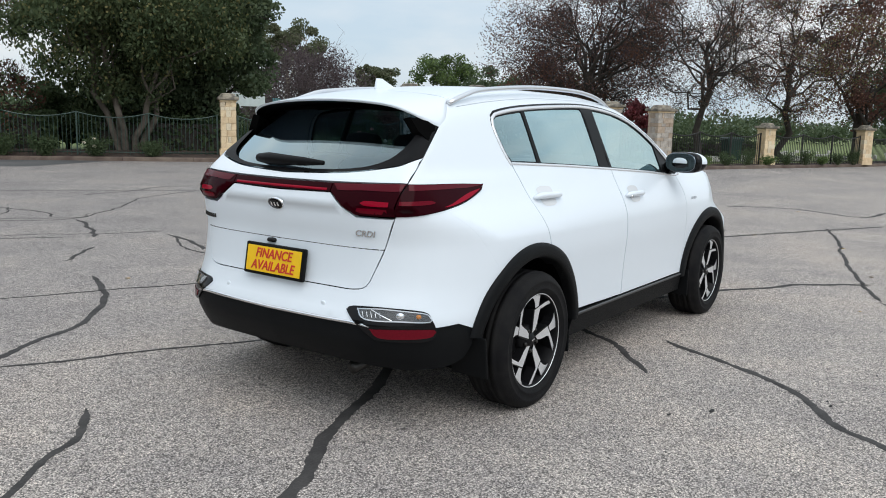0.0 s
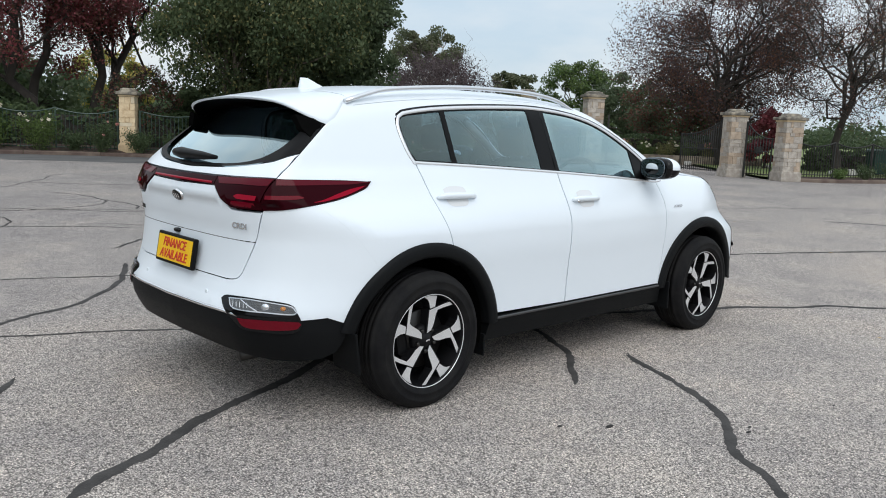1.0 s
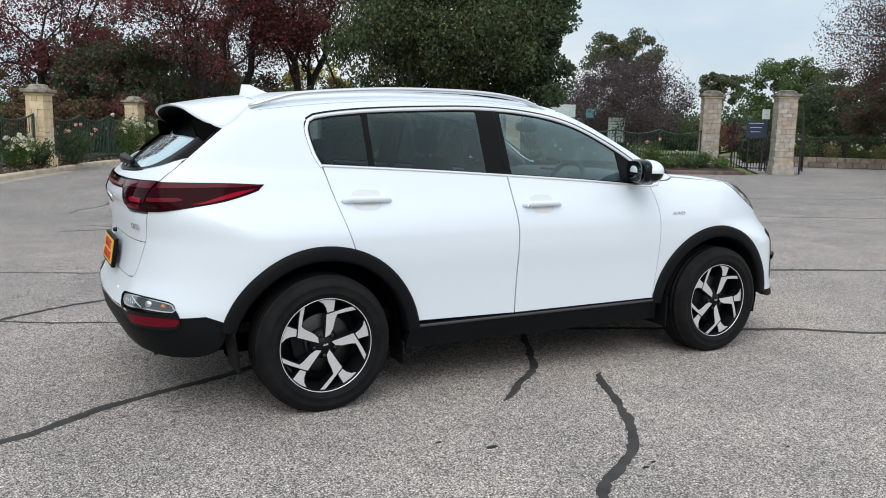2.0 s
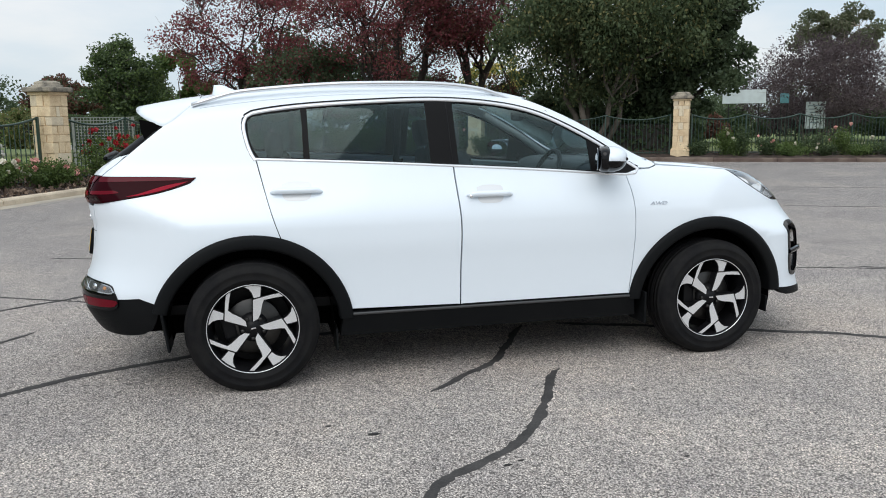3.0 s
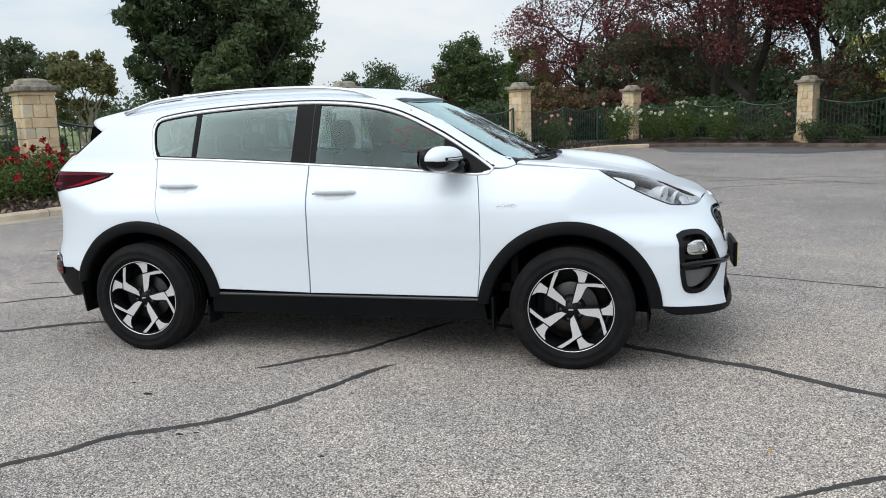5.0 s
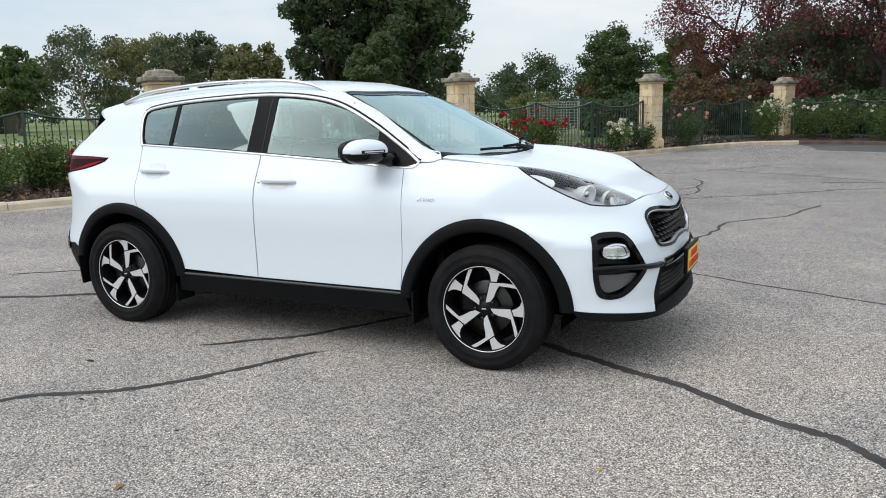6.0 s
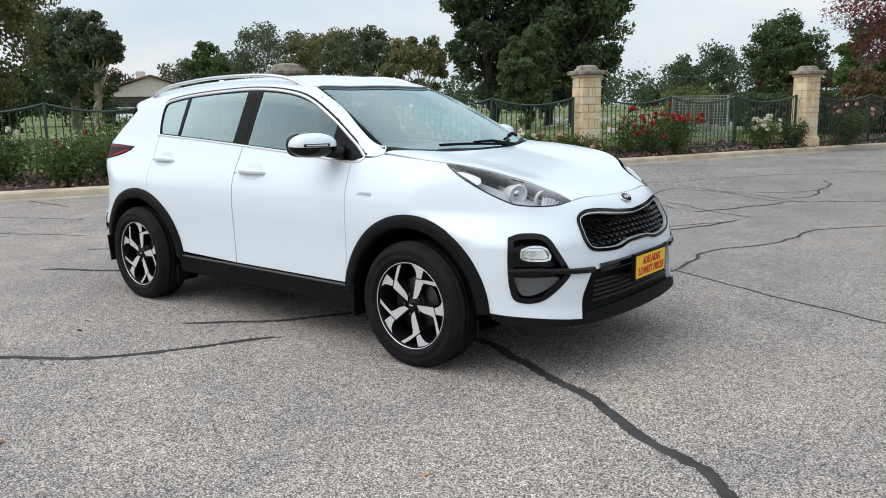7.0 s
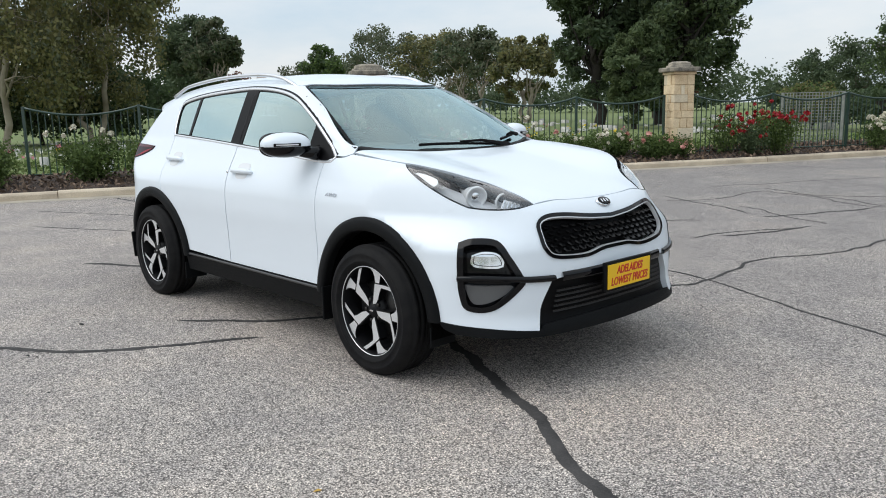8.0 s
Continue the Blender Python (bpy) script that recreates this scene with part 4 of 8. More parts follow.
def dress_car(car, belt, window_top, front_mid, rear_mid, lamp_f, lamp_b, lamp_top, lamp_low):
    # side windows
    outline = chain(flow(belt), flow([belt[-1], (0.895, 1.112)]), flow(window_top[::-1]))
    under = spline([(q[0], q[1]) for q in belt])
    over = spline([q for q in window_top if q[0] > -1.3 and q != window_top[0]])

    def pane(xa, xb, ra=0.0, rb=0.0):
        xs = np.linspace(xa, xb, 24)
        low = [(x, float(under(x)) + 0.014) for x in xs]
        high = [(x + (ra if i == 0 else 0), float(over(x)) - 0.02) for i, x in enumerate(xs)]
        return chain(low, high[::-1])
    q_pane = chain(flow([(-1.265, 1.213), (-1.15, 1.21), (-1.035, 1.205)]), flow([(-1.035, 1.205), (-1.035, 1.462)]), flow([(-1.035, 1.462), (-1.2, 1.442), (-1.29, 1.425), (-1.322, 1.4), (-1.325, 1.36), (-1.3, 1.27), (-1.265, 1.213)]))
    r_pane, f_pane = pane(-1.0, -0.345), pane(-0.185, 0.6)
    for flip in (True, False):
        fr = panel("window_frame", outline, lay_wrap, satin_black, car, "black window frames and centre pillar", holes=[q_pane, r_pane, f_pane], off=-0.004, grid=0.03, depth=0.01, gap=0.001, flip=flip)
        panel("quarter_window", q_pane, lay_wrap, dark_glass, car, "tinted quarter window", off=-0.008, grid=0.05, depth=0, gap=-0.004, flip=flip)
        panel("rear_door_window", r_pane, lay_wrap, dark_glass, car, "tinted rear door window", off=-0.008, grid=0.05, depth=0, gap=-0.004, flip=flip)
        panel("front_door_window", f_pane, lay_wrap, side_glass, car, "front door window", off=-0.008, grid=0.05, depth=0, gap=-0.004, flip=flip)
        strip("belt_trim", flow(belt + [(0.895, 1.106)], 0.03), lay_wrap, 0.016, bright_trim, car, off=0.0, flip=flip, label="chrome belt strip")
        strip("window_seal", flow(window_top, 0.025), lay_wrap, 0.034, satin_black, car, off=-0.002, thick=0.003, flip=flip)
        strip("window_trim", [q - np.array((0, 0.006)) for q in flow(window_top, 0.025)], lay_wrap, 0.02, bright_trim, car, off=0.0, thick=0.005, flip=flip, label="chrome window surround")
        pil = panel("pillar_split", chain(flow([(-0.2235, 1.15), (-0.2195, 1.15)], 0.01), flow([(-0.2195, 1.15), (-0.2225, 1.5)], 0.05), flow([(-0.2225, 1.5), (-0.2265, 1.5)], 0.01), flow([(-0.2265, 1.5), (-0.2235, 1.15)], 0.05)), lay_wrap, gloss_black, car, "dark gap between the doors", off=-0.0025, depth=0, gap=0, flip=flip)
    # windscreen
    half = flow([(0.365, 0.0), (0.35, 0.3), (0.28, 0.49), (0.275, 0.53)]) + flow([(0.275, 0.53), (0.4, 0.56), (0.6, 0.605), (0.9, 0.672), (0.985, 0.685)])[1:] + flow([(0.985, 0.685), (1.08, 0.5), (1.14, 0.25), (1.155, 0.0)])[1:]
    half = [np.array(q, float) for q in half]
    loop = half + [np.array([q[0], -q[1]]) for q in reversed(half)][1:-1]
    panel("windscreen", loop, lay_top, front_glass, car, "clear windscreen", off=-0.012, depth=0, grid=0.06)
    panel("windscreen_border", loop, lay_top, satin_black, car, "black printed windscreen border", holes=[shrink(loop, 0.02)], off=-0.002, depth=0, gap=0.001, grid=0.03)
    half = flow([(1.165, 0.0), (1.15, 0.25), (1.1, 0.5), (1.02, 0.69)]) + flow([(1.02, 0.69), (0.97, 0.67), (1.06, 0.48), (1.11, 0.25), (1.125, 0.0)])[1:]
    half = [np.array(q, float) for q in half]
    panel("cowl", half + [np.array([q[0], -q[1]]) for q in reversed(half)][1:-1], lay_top, satin_black, car, "black wiper cowl", off=-0.01, depth=0.02, grid=0.04)
    for ya, yb, xa, xb in ((-0.30, 0.30, 1.075, 1.13), (0.34, 0.52, 1.06, 0.99)):
        ys = np.linspace(ya, yb, 14)
        base = lay_top(np.stack([np.linspace(xa, xb, 14), ys], 1)) + np.array([0, 0, 0.008])
        tube("wiper_blade", base, 0.009, satin_black, car, 6, "black wiper blade")
        tube("wiper_arm", [base[13] + np.array((0.03, 0.01, 0.0)), base[9] + np.array((0.02, 0, 0.02)), base[6] + np.array((0, 0, 0.012))], [0.013, 0.01, 0.006], satin_black, car, 6)
    # tail lamps
    outer = chain(flow(lamp_top), flow(lamp_low), flow(on_rear((0.612, 0.985), (0.6175, 1.02), (0.623, 1.055), (0.6285, 1.09), (0.634, 1.126)), 0.03))
    inner_h = [(0.3, 1.116), (0.634, 1.126), (0.611, 0.985), (0.435, 0.985), (0.37, 1.02), (0.3, 1.078)]
    for flip in (True, False):
        lamp = panel("tail_lamp", outer, lay_wrap, red_lens, car, "dark red wrap-round tail lamp", off=0.006, grid=0.03, depth=0.02, flip=flip)
        line = np.array(flow(lamp_top, 0.03))
        low = line - np.array([0, 1])[None] * np.interp(np.arange(len(line)), [0, len(line) - 5, len(line) - 1], [0.031, 0.022, 0.006])[:, None]
        panel("upper_strip", chain(line - np.array([0, 0.003]), low[::-1]), lay_wrap, red_sheen, lamp, "upper strip, sky sheen painted in as paler red", off=0.0075, depth=0, gap=0.0015, flip=flip)
        hot = flow(on_side((-1.63, 0.725, 1.092), (-1.72, 0.73, 1.078), (-1.80, 0.737, 1.058), (-1.88, 0.742, 1.034), (-1.93, 0.74, 1.024), (-1.87, 0.745, 1.028), (-1.76, 0.742, 1.05), (-1.67, 0.73, 1.076), (-1.63, 0.725, 1.092)), 0.012)[:-1]
        panel("light_band", hot, lay_wrap, red_bright, lamp, "brighter red light band", off=0.0075, depth=0, gap=0, flip=flip)
        hot = flow(on_side((-2.085, 0.615, 1.052), (-1.97, 0.69, 1.054), (-1.95, 0.70, 1.046), (-1.98, 0.69, 1.038), (-2.085, 0.612, 1.036), (-2.085, 0.615, 1.052)), 0.012)[:-1]
        panel("light_band", hot, lay_wrap, red_mid, lamp, "dim red inner reflector", off=0.0075, depth=0, gap=0, flip=flip)
        sg = -1 if flip else 1
        lp = [np.array([sg * q[0], q[1]]) for q in chain(*[flow([a, b], 0.02) for a, b in zip(inner_h, inner_h[1:] + inner_h[:1])])]
        lamp = panel("tailgate_lamp", lp, lay_rear, red_lens, car, "dark red tailgate lamp", off=0.006, grid=0.03, depth=0.02)
        hot = [np.array([sg * q[0], q[1]]) for q in flow([(0.307, 1.111), (0.46, 1.116), (0.629, 1.121), (0.6245, 1.094), (0.46, 1.09), (0.335, 1.086), (0.307, 1.111)], 0.02)[:-1]]
        panel("upper_strip", hot, lay_rear, red_sheen, lamp, "upper strip, sky sheen painted in as paler red", off=0.0075, depth=0, gap=0)
        hot = [np.array([sg * q[0], q[1]]) for q in flow([(0.59, 1.047), (0.48, 1.048), (0.46, 1.038), (0.48, 1.029), (0.59, 1.028), (0.59, 1.047)], 0.012)[:-1]]
        panel("light_band", hot, lay_rear, red_bright, lamp, "brighter red light band", off=0.0075, depth=0, gap=0)
        hot = [np.array([sg * q[0], q[1]]) for q in flow([(0.585, 1.018), (0.45, 1.016), (0.44, 1.006), (0.46, 0.998), (0.58, 0.997), (0.585, 1.018)], 0.012)[:-1]]
        panel("light_band", hot, lay_rear, red_mid, lamp, "dim red inner reflector", off=0.0075, depth=0, gap=0)
        # head lamps
        rim_pts = on_side((1.475, 0.735, 1.088), (1.53, 0.715, 1.085), (1.65, 0.675, 1.058), (1.76, 0.605, 1.025), (1.84, 0.505, 0.987), (1.94, 0.44, 0.94)) + list(lamp_b[:1])
        lens = chain(flow(rim_pts, 0.02), flow(lamp_b, 0.02), flow(lamp_f[::-1], 0.02))
        lamp = panel("head_lamp", shrink(lens, 0.004), lay_wrap, lamp_mid, car, "swept-back head lamp with two round projectors", off=-0.085, grid=0.03, depth=0, gap=0.0, flip=flip)
        panel("lens", lens, lay_wrap, lens_glass, lamp, "clear lens", off=0.002, grid=0.04, depth=0.0, flip=flip)
        panel("bezel", lens, lay_wrap, gloss_black, lamp, "black lamp edge", holes=[shrink(lens, 0.008)], off=0.0, grid=0.03, depth=0.06, gap=0.001, flip=flip)
        s = -1 if flip else 1
        for front, rear, r in (((1.835, 0.655, 0.945), (1.70, 0.595, 0.975), 0.047), ((1.925, 0.565, 0.925), (1.81, 0.515, 0.95), 0.044)):
            a, b = Vector((front[0], s * front[1], front[2])), Vector((rear[0], s * rear[1], rear[2]))
            while car_solid(a.x, a.y, a.z) > -r * 1.1 - 0.012:
                a, b = a - Vector((0.3, s * 0.7, 0.25)) * 0.004, b - Vector((0.3, s * 0.7, 0.25)) * 0.004
            way = (a - b).normalized()
            deep = (a - b).length
            mm = Matrix.Translation(a) @ way.to_track_quat("Y", "Z").to_matrix().to_4x4()
            v, f = lathe_data([(r * 0.62, -deep), (r * 0.98, -deep * 0.45), (r * 0.95, -0.02), (r * 1.02, -0.012), (r * 1.14, -0.006), (r * 1.16, 0.006), (r * 1.0, 0.008), (r * 0.9, -0.008), (r * 0.62, -0.02), (r * 0.55, -0.024)], 30)
            mesh_part("projector", [tuple(mm @ Vector(q)) for q in v], f, lamp_pale, lamp, "silver projector shroud with a ring")
            blob("projector_lens", (r * 0.66, r * 0.66, r * 0.66), tuple(mm @ Vector((0, -0.028, 0))), lamp_silver, lamp, power=2.0, n=10, label="glass projector lens")
        wedge = on_side((1.53, 0.722, 1.062), (1.585, 0.7, 1.058), (1.657, 0.675, 1.03), (1.668, 0.695, 1.0), (1.663, 0.72, 0.988), (1.6, 0.735, 1.025))
        panel("indicator", flow(wedge + wedge[:1], 0.012)[:-1], lay_wrap, lamp_pale, lamp, "pale indicator reflector", off=-0.022, depth=0.03, flip=flip)
        tip = on_side((1.925, 0.49, 0.945), (1.97, 0.455, 0.928), (2.005, 0.43, 0.91), (2.015, 0.47, 0.893), (1.985, 0.53, 0.886), (1.955, 0.545, 0.905))
        panel("side_reflector", flow(tip + tip[:1], 0.012)[:-1], lay_wrap, lamp_pale, lamp, "ribbed pale reflector", off=-0.03, depth=0.02, flip=flip)
        for k in range(5):
            rib = flow(on_side((1.935 + 0.016 * k, 0.497 - 0.014 * k, 0.938 - 0.006 * k), (1.96 + 0.013 * k, 0.54 - 0.016 * k, 0.901 - 0.001 * k)), 0.01)
            strip("reflector_rib", rib, lay_wrap, 0.006, lamp_silver, lamp, off=-0.029, thick=0.004, flip=flip)
    bar = chain(flow([(-0.298, 1.077), (0.0, 1.072), (0.298, 1.077)]), flow([(0.298, 1.077), (0.298, 1.115)]), flow([(0.298, 1.115), (0.0, 1.113), (-0.298, 1.115)]), flow([(-0.298, 1.115), (-0.298, 1.077)]))
    bar_ob = panel("light_bar", bar, lay_rear, red_lens, car, "slim red light bar across the tailgate", off=0.006, depth=0.02, grid=0.04)
    strip("light_line", [(y, 1.085) for y in np.linspace(-0.28, 0.28, 20)], lay_rear, 0.014, red_bright, bar_ob, off=0.005, flip=False, thick=0.002)
    # rails, aerial, handles
    for s in (-1, 1):
        path = flow([(-1.6, s * 0.545, 1.486), (-1.45, s * 0.545, 1.524), (-1.28, s * 0.545, 1.553), (-0.84, s * 0.548, 1.586), (-0.4, s * 0.55, 1.592), (-0.15, s * 0.55, 1.581), (0.02, s * 0.55, 1.556), (0.12, s * 0.55, 1.528), (0.22, s * 0.55, 1.495)], 0.05)
        v, f = tube_data(path, 0.0122, 10)
        v = [(q[0], q[1] + (q[1] - s * 0.55) * 0.25, q[2] + 0.012 * min(1.0, max(0.0, (q[0] + 1.6) / 0.2)) * min(1.0, max(0.0, (0.22 - q[0]) / 0.2))) for q in v]
        mesh_part("roof_rail", v, f, rail_silver, car, "satin silver roof rail")
    verts, faces = [], []
    for i in range(9):
        t = i / 8
        z = 1.545 + 0.07 * t
        a, b = -1.515 + 0.015 * t, -1.24 - 0.21 * t ** 0.75
        w = 0.032 * (1 - t) + 0.006
        for k in range(12):
            q = 2 * math.pi * k / 12
            verts.append(((a + b) / 2 + (b - a) / 2 * math.cos(q), w * math.sin(q), z))
    for i in range(8):
        for k in range(12):
            faces.append((i * 12 + k, i * 12 + (k + 1) % 12, (i + 1) * 12 + (k + 1) % 12, (i + 1) * 12 + k))
    faces.append(tuple(96 + k for k in range(12)))
    mesh_part("aerial_fin", verts, faces, white_paint, car, "white shark-fin aerial")
    for s in (-1, 1):
        for x0, x1, z in ((-0.165, 0.095, 0.985), (-1.215, -0.95, 1.027)):
            xs = np.linspace(x0, x1, 15)
            p = lay_wrap(np.stack([xs, np.full(15, z)], 1))
            n = lean(p)
            lift = 0.022 * np.clip(np.minimum(np.arange(15), 14 - np.arange(15)) / 2.0, 0, 1) ** 0.6
            path = p + n * lift[:, None]
            r = np.interp(np.arange(15), [0, 1, 3, 11, 13, 14], [0.007, 0.014, 0.0175, 0.0165, 0.013, 0.007])
            v, f = tube_data(path, r, 10)
            mesh_part("door_handle", [(q[0], s * q[1], q[2]) for q in v], f if s > 0 else [g[::-1] for g in f], white_paint, car, "white pull handle")
            cup = [(x0 + 0.06, z + 0.042), (x0 + 0.10, z + 0.054), (x0 + 0.17, z + 0.054), (x0 + 0.21, z + 0.040), (x0 + 0.2, z - 0.03), (x0 + 0.13, z - 0.042), (x0 + 0.065, z - 0.03)]
            # flat panel; the cup's shade is painted in as a greyer white
            panel("handle_cup", chain(flow(cup + cup[:1], 0.012)), lay_wrap, cup_shade_paint, car, "handle cup with its shade painted in", off=0.0015, depth=0, gap=0, flip=s < 0)
    v, f = lathe_data([(0.0001, 0.004), (0.008, 0.004), (0.0095, 0.0)], 14)
    mesh_part("key_lock", [(q[0] - 0.152, -0.895 - q[1], q[2] + 0.985) for q in v], f, chrome, car, "small key lock")
    # mirrors
    for s in (-1, 1):
        at = (0.645, s * 0.945, 1.175)
        shell = blob("door_mirror", (0.088, 0.14, 0.069), at, white_paint, car, power=2.2, label="white door mirror with a black lower half", cut=(-0.10, 1.0), m=pose(0, 0, 0, 0, 0, s * 22))
        blob("lower_shell", (0.0885, 0.1405, 0.070), (at[0] - 0.003, at[1], at[2] - 0.002), gloss_black, shell, power=2.2, cut=(-1.0, -0.04), m=pose(0, 0, 0, 0, 0, s * 22), label="gloss black lower shell")
        box("indicator_band", (0.016, 0.15, 0.018), (at[0] + 0.074, at[1] + s * 0.034, at[2] + 0.002), gloss_black, shell, bevel=0.005, m=pose(0, 0, 0, 0, 0, s * 25), label="black indicator band")
        box("indicator_strip", (0.012, 0.125, 0.007), (at[0] + 0.0785, at[1] + s * 0.036, at[2] + 0.002), lens_white, shell, bevel=0.003, m=pose(0, 0, 0, 0, 0, s * 25), label="thin clear indicator strip")
        blob("mirror_rim", (0.04, 0.142, 0.0715), (at[0] - 0.036, at[1] - s * 0.0146, at[2] - 0.001), gloss_black, shell, power=3.0, m=pose(0, 0, 0, 0, 0, s * 22), label="black mirror rim")
        outline = [(0.126 * math.copysign(abs(math.cos(w)) ** 0.7, math.cos(w)), 0.0605 * math.copysign(abs(math.sin(w)) ** 0.7, math.sin(w))) for w in np.linspace(0, 2 * math.pi, 33)[:-1]]
        mg = Matrix.Translation((at[0] - 0.0748, at[1] - s * 0.0302, at[2])) @ pose(0, 0, 0, 0, 0, s * 22)
        loop3 = [tuple(mg @ Vector((0, y, z))) for y, z in outline] + [tuple(mg @ Vector((0.004, y * 1.03, z * 1.03))) for y, z in outline]
        mesh_part("mirror_glass", loop3, [tuple(range(32))[::-1]] + [(i, (i + 1) % 32, 32 + (i + 1) % 32, 32 + i) for i in range(32)], mirror_glass, shell, "mirror glass", smooth=False)
        tube("mirror_foot", [(0.72, s * 0.775, 1.12), (0.7, s * 0.82, 1.125), (0.67, s * 0.87, 1.135)], [0.05, 0.034, 0.03], gloss_black, shell, 12, "black mirror foot")
    # badges: plain ovals, bars and short words
    for lay, q, way in ((lay_rear, (0.0, 1.005), -1), (lay_front, (0.0, 0.872), 1)):
        p = lay(np.array([q]))[0]
        n = lean(p[None])[0]
        mm = Matrix.Translation(p + n * 0.004) @ Vector(n).to_track_quat("Y", "Z").to_matrix().to_4x4()
        for nm, rr, mt, hh in (("badge_ring", 0.052, chrome, 0.006), ("badge_oval", 0.0475, gloss_black, 0.0085)):
            v, f = lathe_data([(0.0001, hh), (rr * 0.9, hh), (rr, hh * 0.5), (rr, -0.004)], 28)
            ob = mesh_part(nm, [tuple(mm @ Vector((a, b, c * 0.6))) for a, b, c in v], f, mt, car, "oval badge")
        for k in (-1, 0, 1):
            bm = bmesh.new()
            block(bm, (0.008, 0.003, 0.02), (k * 0.021, 0.009, 0), 0.001)
            bmesh.ops.transform(bm, matrix=mm, verts=bm.verts)
            part("badge_mark", bm, chrome, car)
    for q in lay_rear(np.array([(y, 0.897) for y in np.linspace(0.475, 0.625, 8)])):
        box("badge_bar", (0.005, 0.011, 0.021), (q[0] - 0.002, q[1], q[2]), badge_dark, car, bevel=0.0015)

    def label_on(name, text, p, size, mat, squash, away):
        n = Vector(lean(np.array([p * np.array([1, -1, 1])]))[0]) if away == "side" else Vector(lean(p[None])[0])
        if away == "side":
            n.y = -n.y
        right = Vector((0, 0, 1)).cross(n).normalized()
        up = n.cross(right)
        m = Matrix((right, up, n)).transposed().to_4x4()
        m.translation = Vector(p) + n * 0.003
        words(name, [(text, 0)], size, 0.002, mat, car, m, shear=0.25, squash=squash)
    label_on("model_letters", "CRDI", lay_rear(np.array([(-0.475, 0.905)]))[0], 0.038, badge_chrome, 1.15, "rear")
    p = lay_wrap(np.array([(0.98, 0.91)]))[0]
    label_on("model_letters", "AWD", p * np.array([1, -1, 1]), 0.025, badge_chrome, 1.7, "side")
    # sign plates
    for nm, at, turn, tilt, lines, size in (("rear_plate", (-2.212, -0.005, 0.732), -90, -9, (("FINANCE", 0.027), ("AVAILABLE", -0.03)), 0.062), ("front_plate", (2.262, 0.02, 0.522), 90, 0, (("ADELAIDES", 0.026), ("LOWEST PRICES", -0.028)), 0.056)):
        m = pose(*at, 90 + tilt, 0, turn)
        bm = bmesh.new()
        block(bm, (0.40, 0.152, 0.022), (0, 0, -0.004), 0.008)
        bmesh.ops.transform(bm, matrix=m, verts=bm.verts)
        frame_ob = part(nm, bm, satin_black, car, "yellow sign plate with red letters in a black frame")
        bm = bmesh.new()
        block(bm, (0.365, 0.122, 0.006), (0, 0, 0.0075), 0.002)
        bmesh.ops.transform(bm, matrix=m, verts=bm.verts)
        part("plate_face", bm, plate_yellow, frame_ob, "yellow plate face")
        words("letters", lines, size, 0.0012, letter_red, frame_ob, m @ Matrix.Translation((0, 0, 0.0115)), shear=0.2, squash=0.78 if len(lines[1][0]) > 10 else 0.95)
    # rear wiper and camera
    ys = np.linspace(0.21, -0.2, 12)
    p = lay_rear(np.stack([ys, np.interp(ys, [-0.2, 0.21], [1.185, 1.19])], 1)) + np.array([-0.022, 0, 0.012])
    v, f = tube_data(p, np.interp(np.arange(12), [0, 2, 8, 11], [0.02, 0.03, 0.02, 0.01]), 8)
    mesh_part("rear_wiper", v, f, satin_black, car, "black rear wiper")
    blob("rear_camera", (0.02, 0.03, 0.012), tuple(lay_rear(np.array([(0.05, 0.822)]))[0]), gloss_black, car, n=8)
    for y in (-0.3, 0.3):
        q = lay_rear(np.array([(y, 0.58)]))[0]
        blob("parking_sensor", (0.004, 0.012, 0.012), tuple(q), white_paint, car, n=8)
    # underside
    box("underbody", (3.9, 1.25, 0.2), (0.0, 0, 0.37), matt_black, car, bevel=0.05, label="dark underbody")
    box("floor_pan", (1.75, 1.6, 0.08), (0.0, 0, 0.27), matt_black, car, bevel=0.02)
    tube("exhaust_pipe", [(-1.4, -0.35, 0.25), (-1.9, -0.36, 0.26), (-2.06, -0.36, 0.25)], 0.03, steel, car, 10)


red_mid = material("dim_red_lens", (0.12, 0.002, 0.010), rough=0.1, spec=0.1)
cup_shade_paint = material("handle_cup_shade", (0.70, 0.71, 0.72), rough=0.35, coat=0.6)
lamp_mid = material("lamp_grey_plastic", (0.66, 0.67, 0.69), rough=0.35, spec=0.5)
lamp_pale = material("lamp_pale_silver", (0.94, 0.95, 0.96), rough=0.25, spec=0.6)
satin_silver = material("satin_silver_trim", (0.74, 0.75, 0.77), rough=0.25, metal=0.35)
# grey base colour stands in for the ground's reflection on the glossy vane
vane_sheen = material("vane_ground_sheen", (0.11, 0.112, 0.115), rough=0.14, spec=0.6)
louvre_black = material("louvre_black", (0.012, 0.012, 0.013), rough=0.35, spec=0.45)
grille_black = material("grille_black", (0.004, 0.004, 0.0045), rough=0.22, spec=0.18)
bright_trim = material("bright_window_trim", (0.82, 0.83, 0.85), rough=0.25, metal=0.6)
lens_white = material("clear_strip", (0.7, 0.7, 0.7), rough=0.15, coat=0.5)


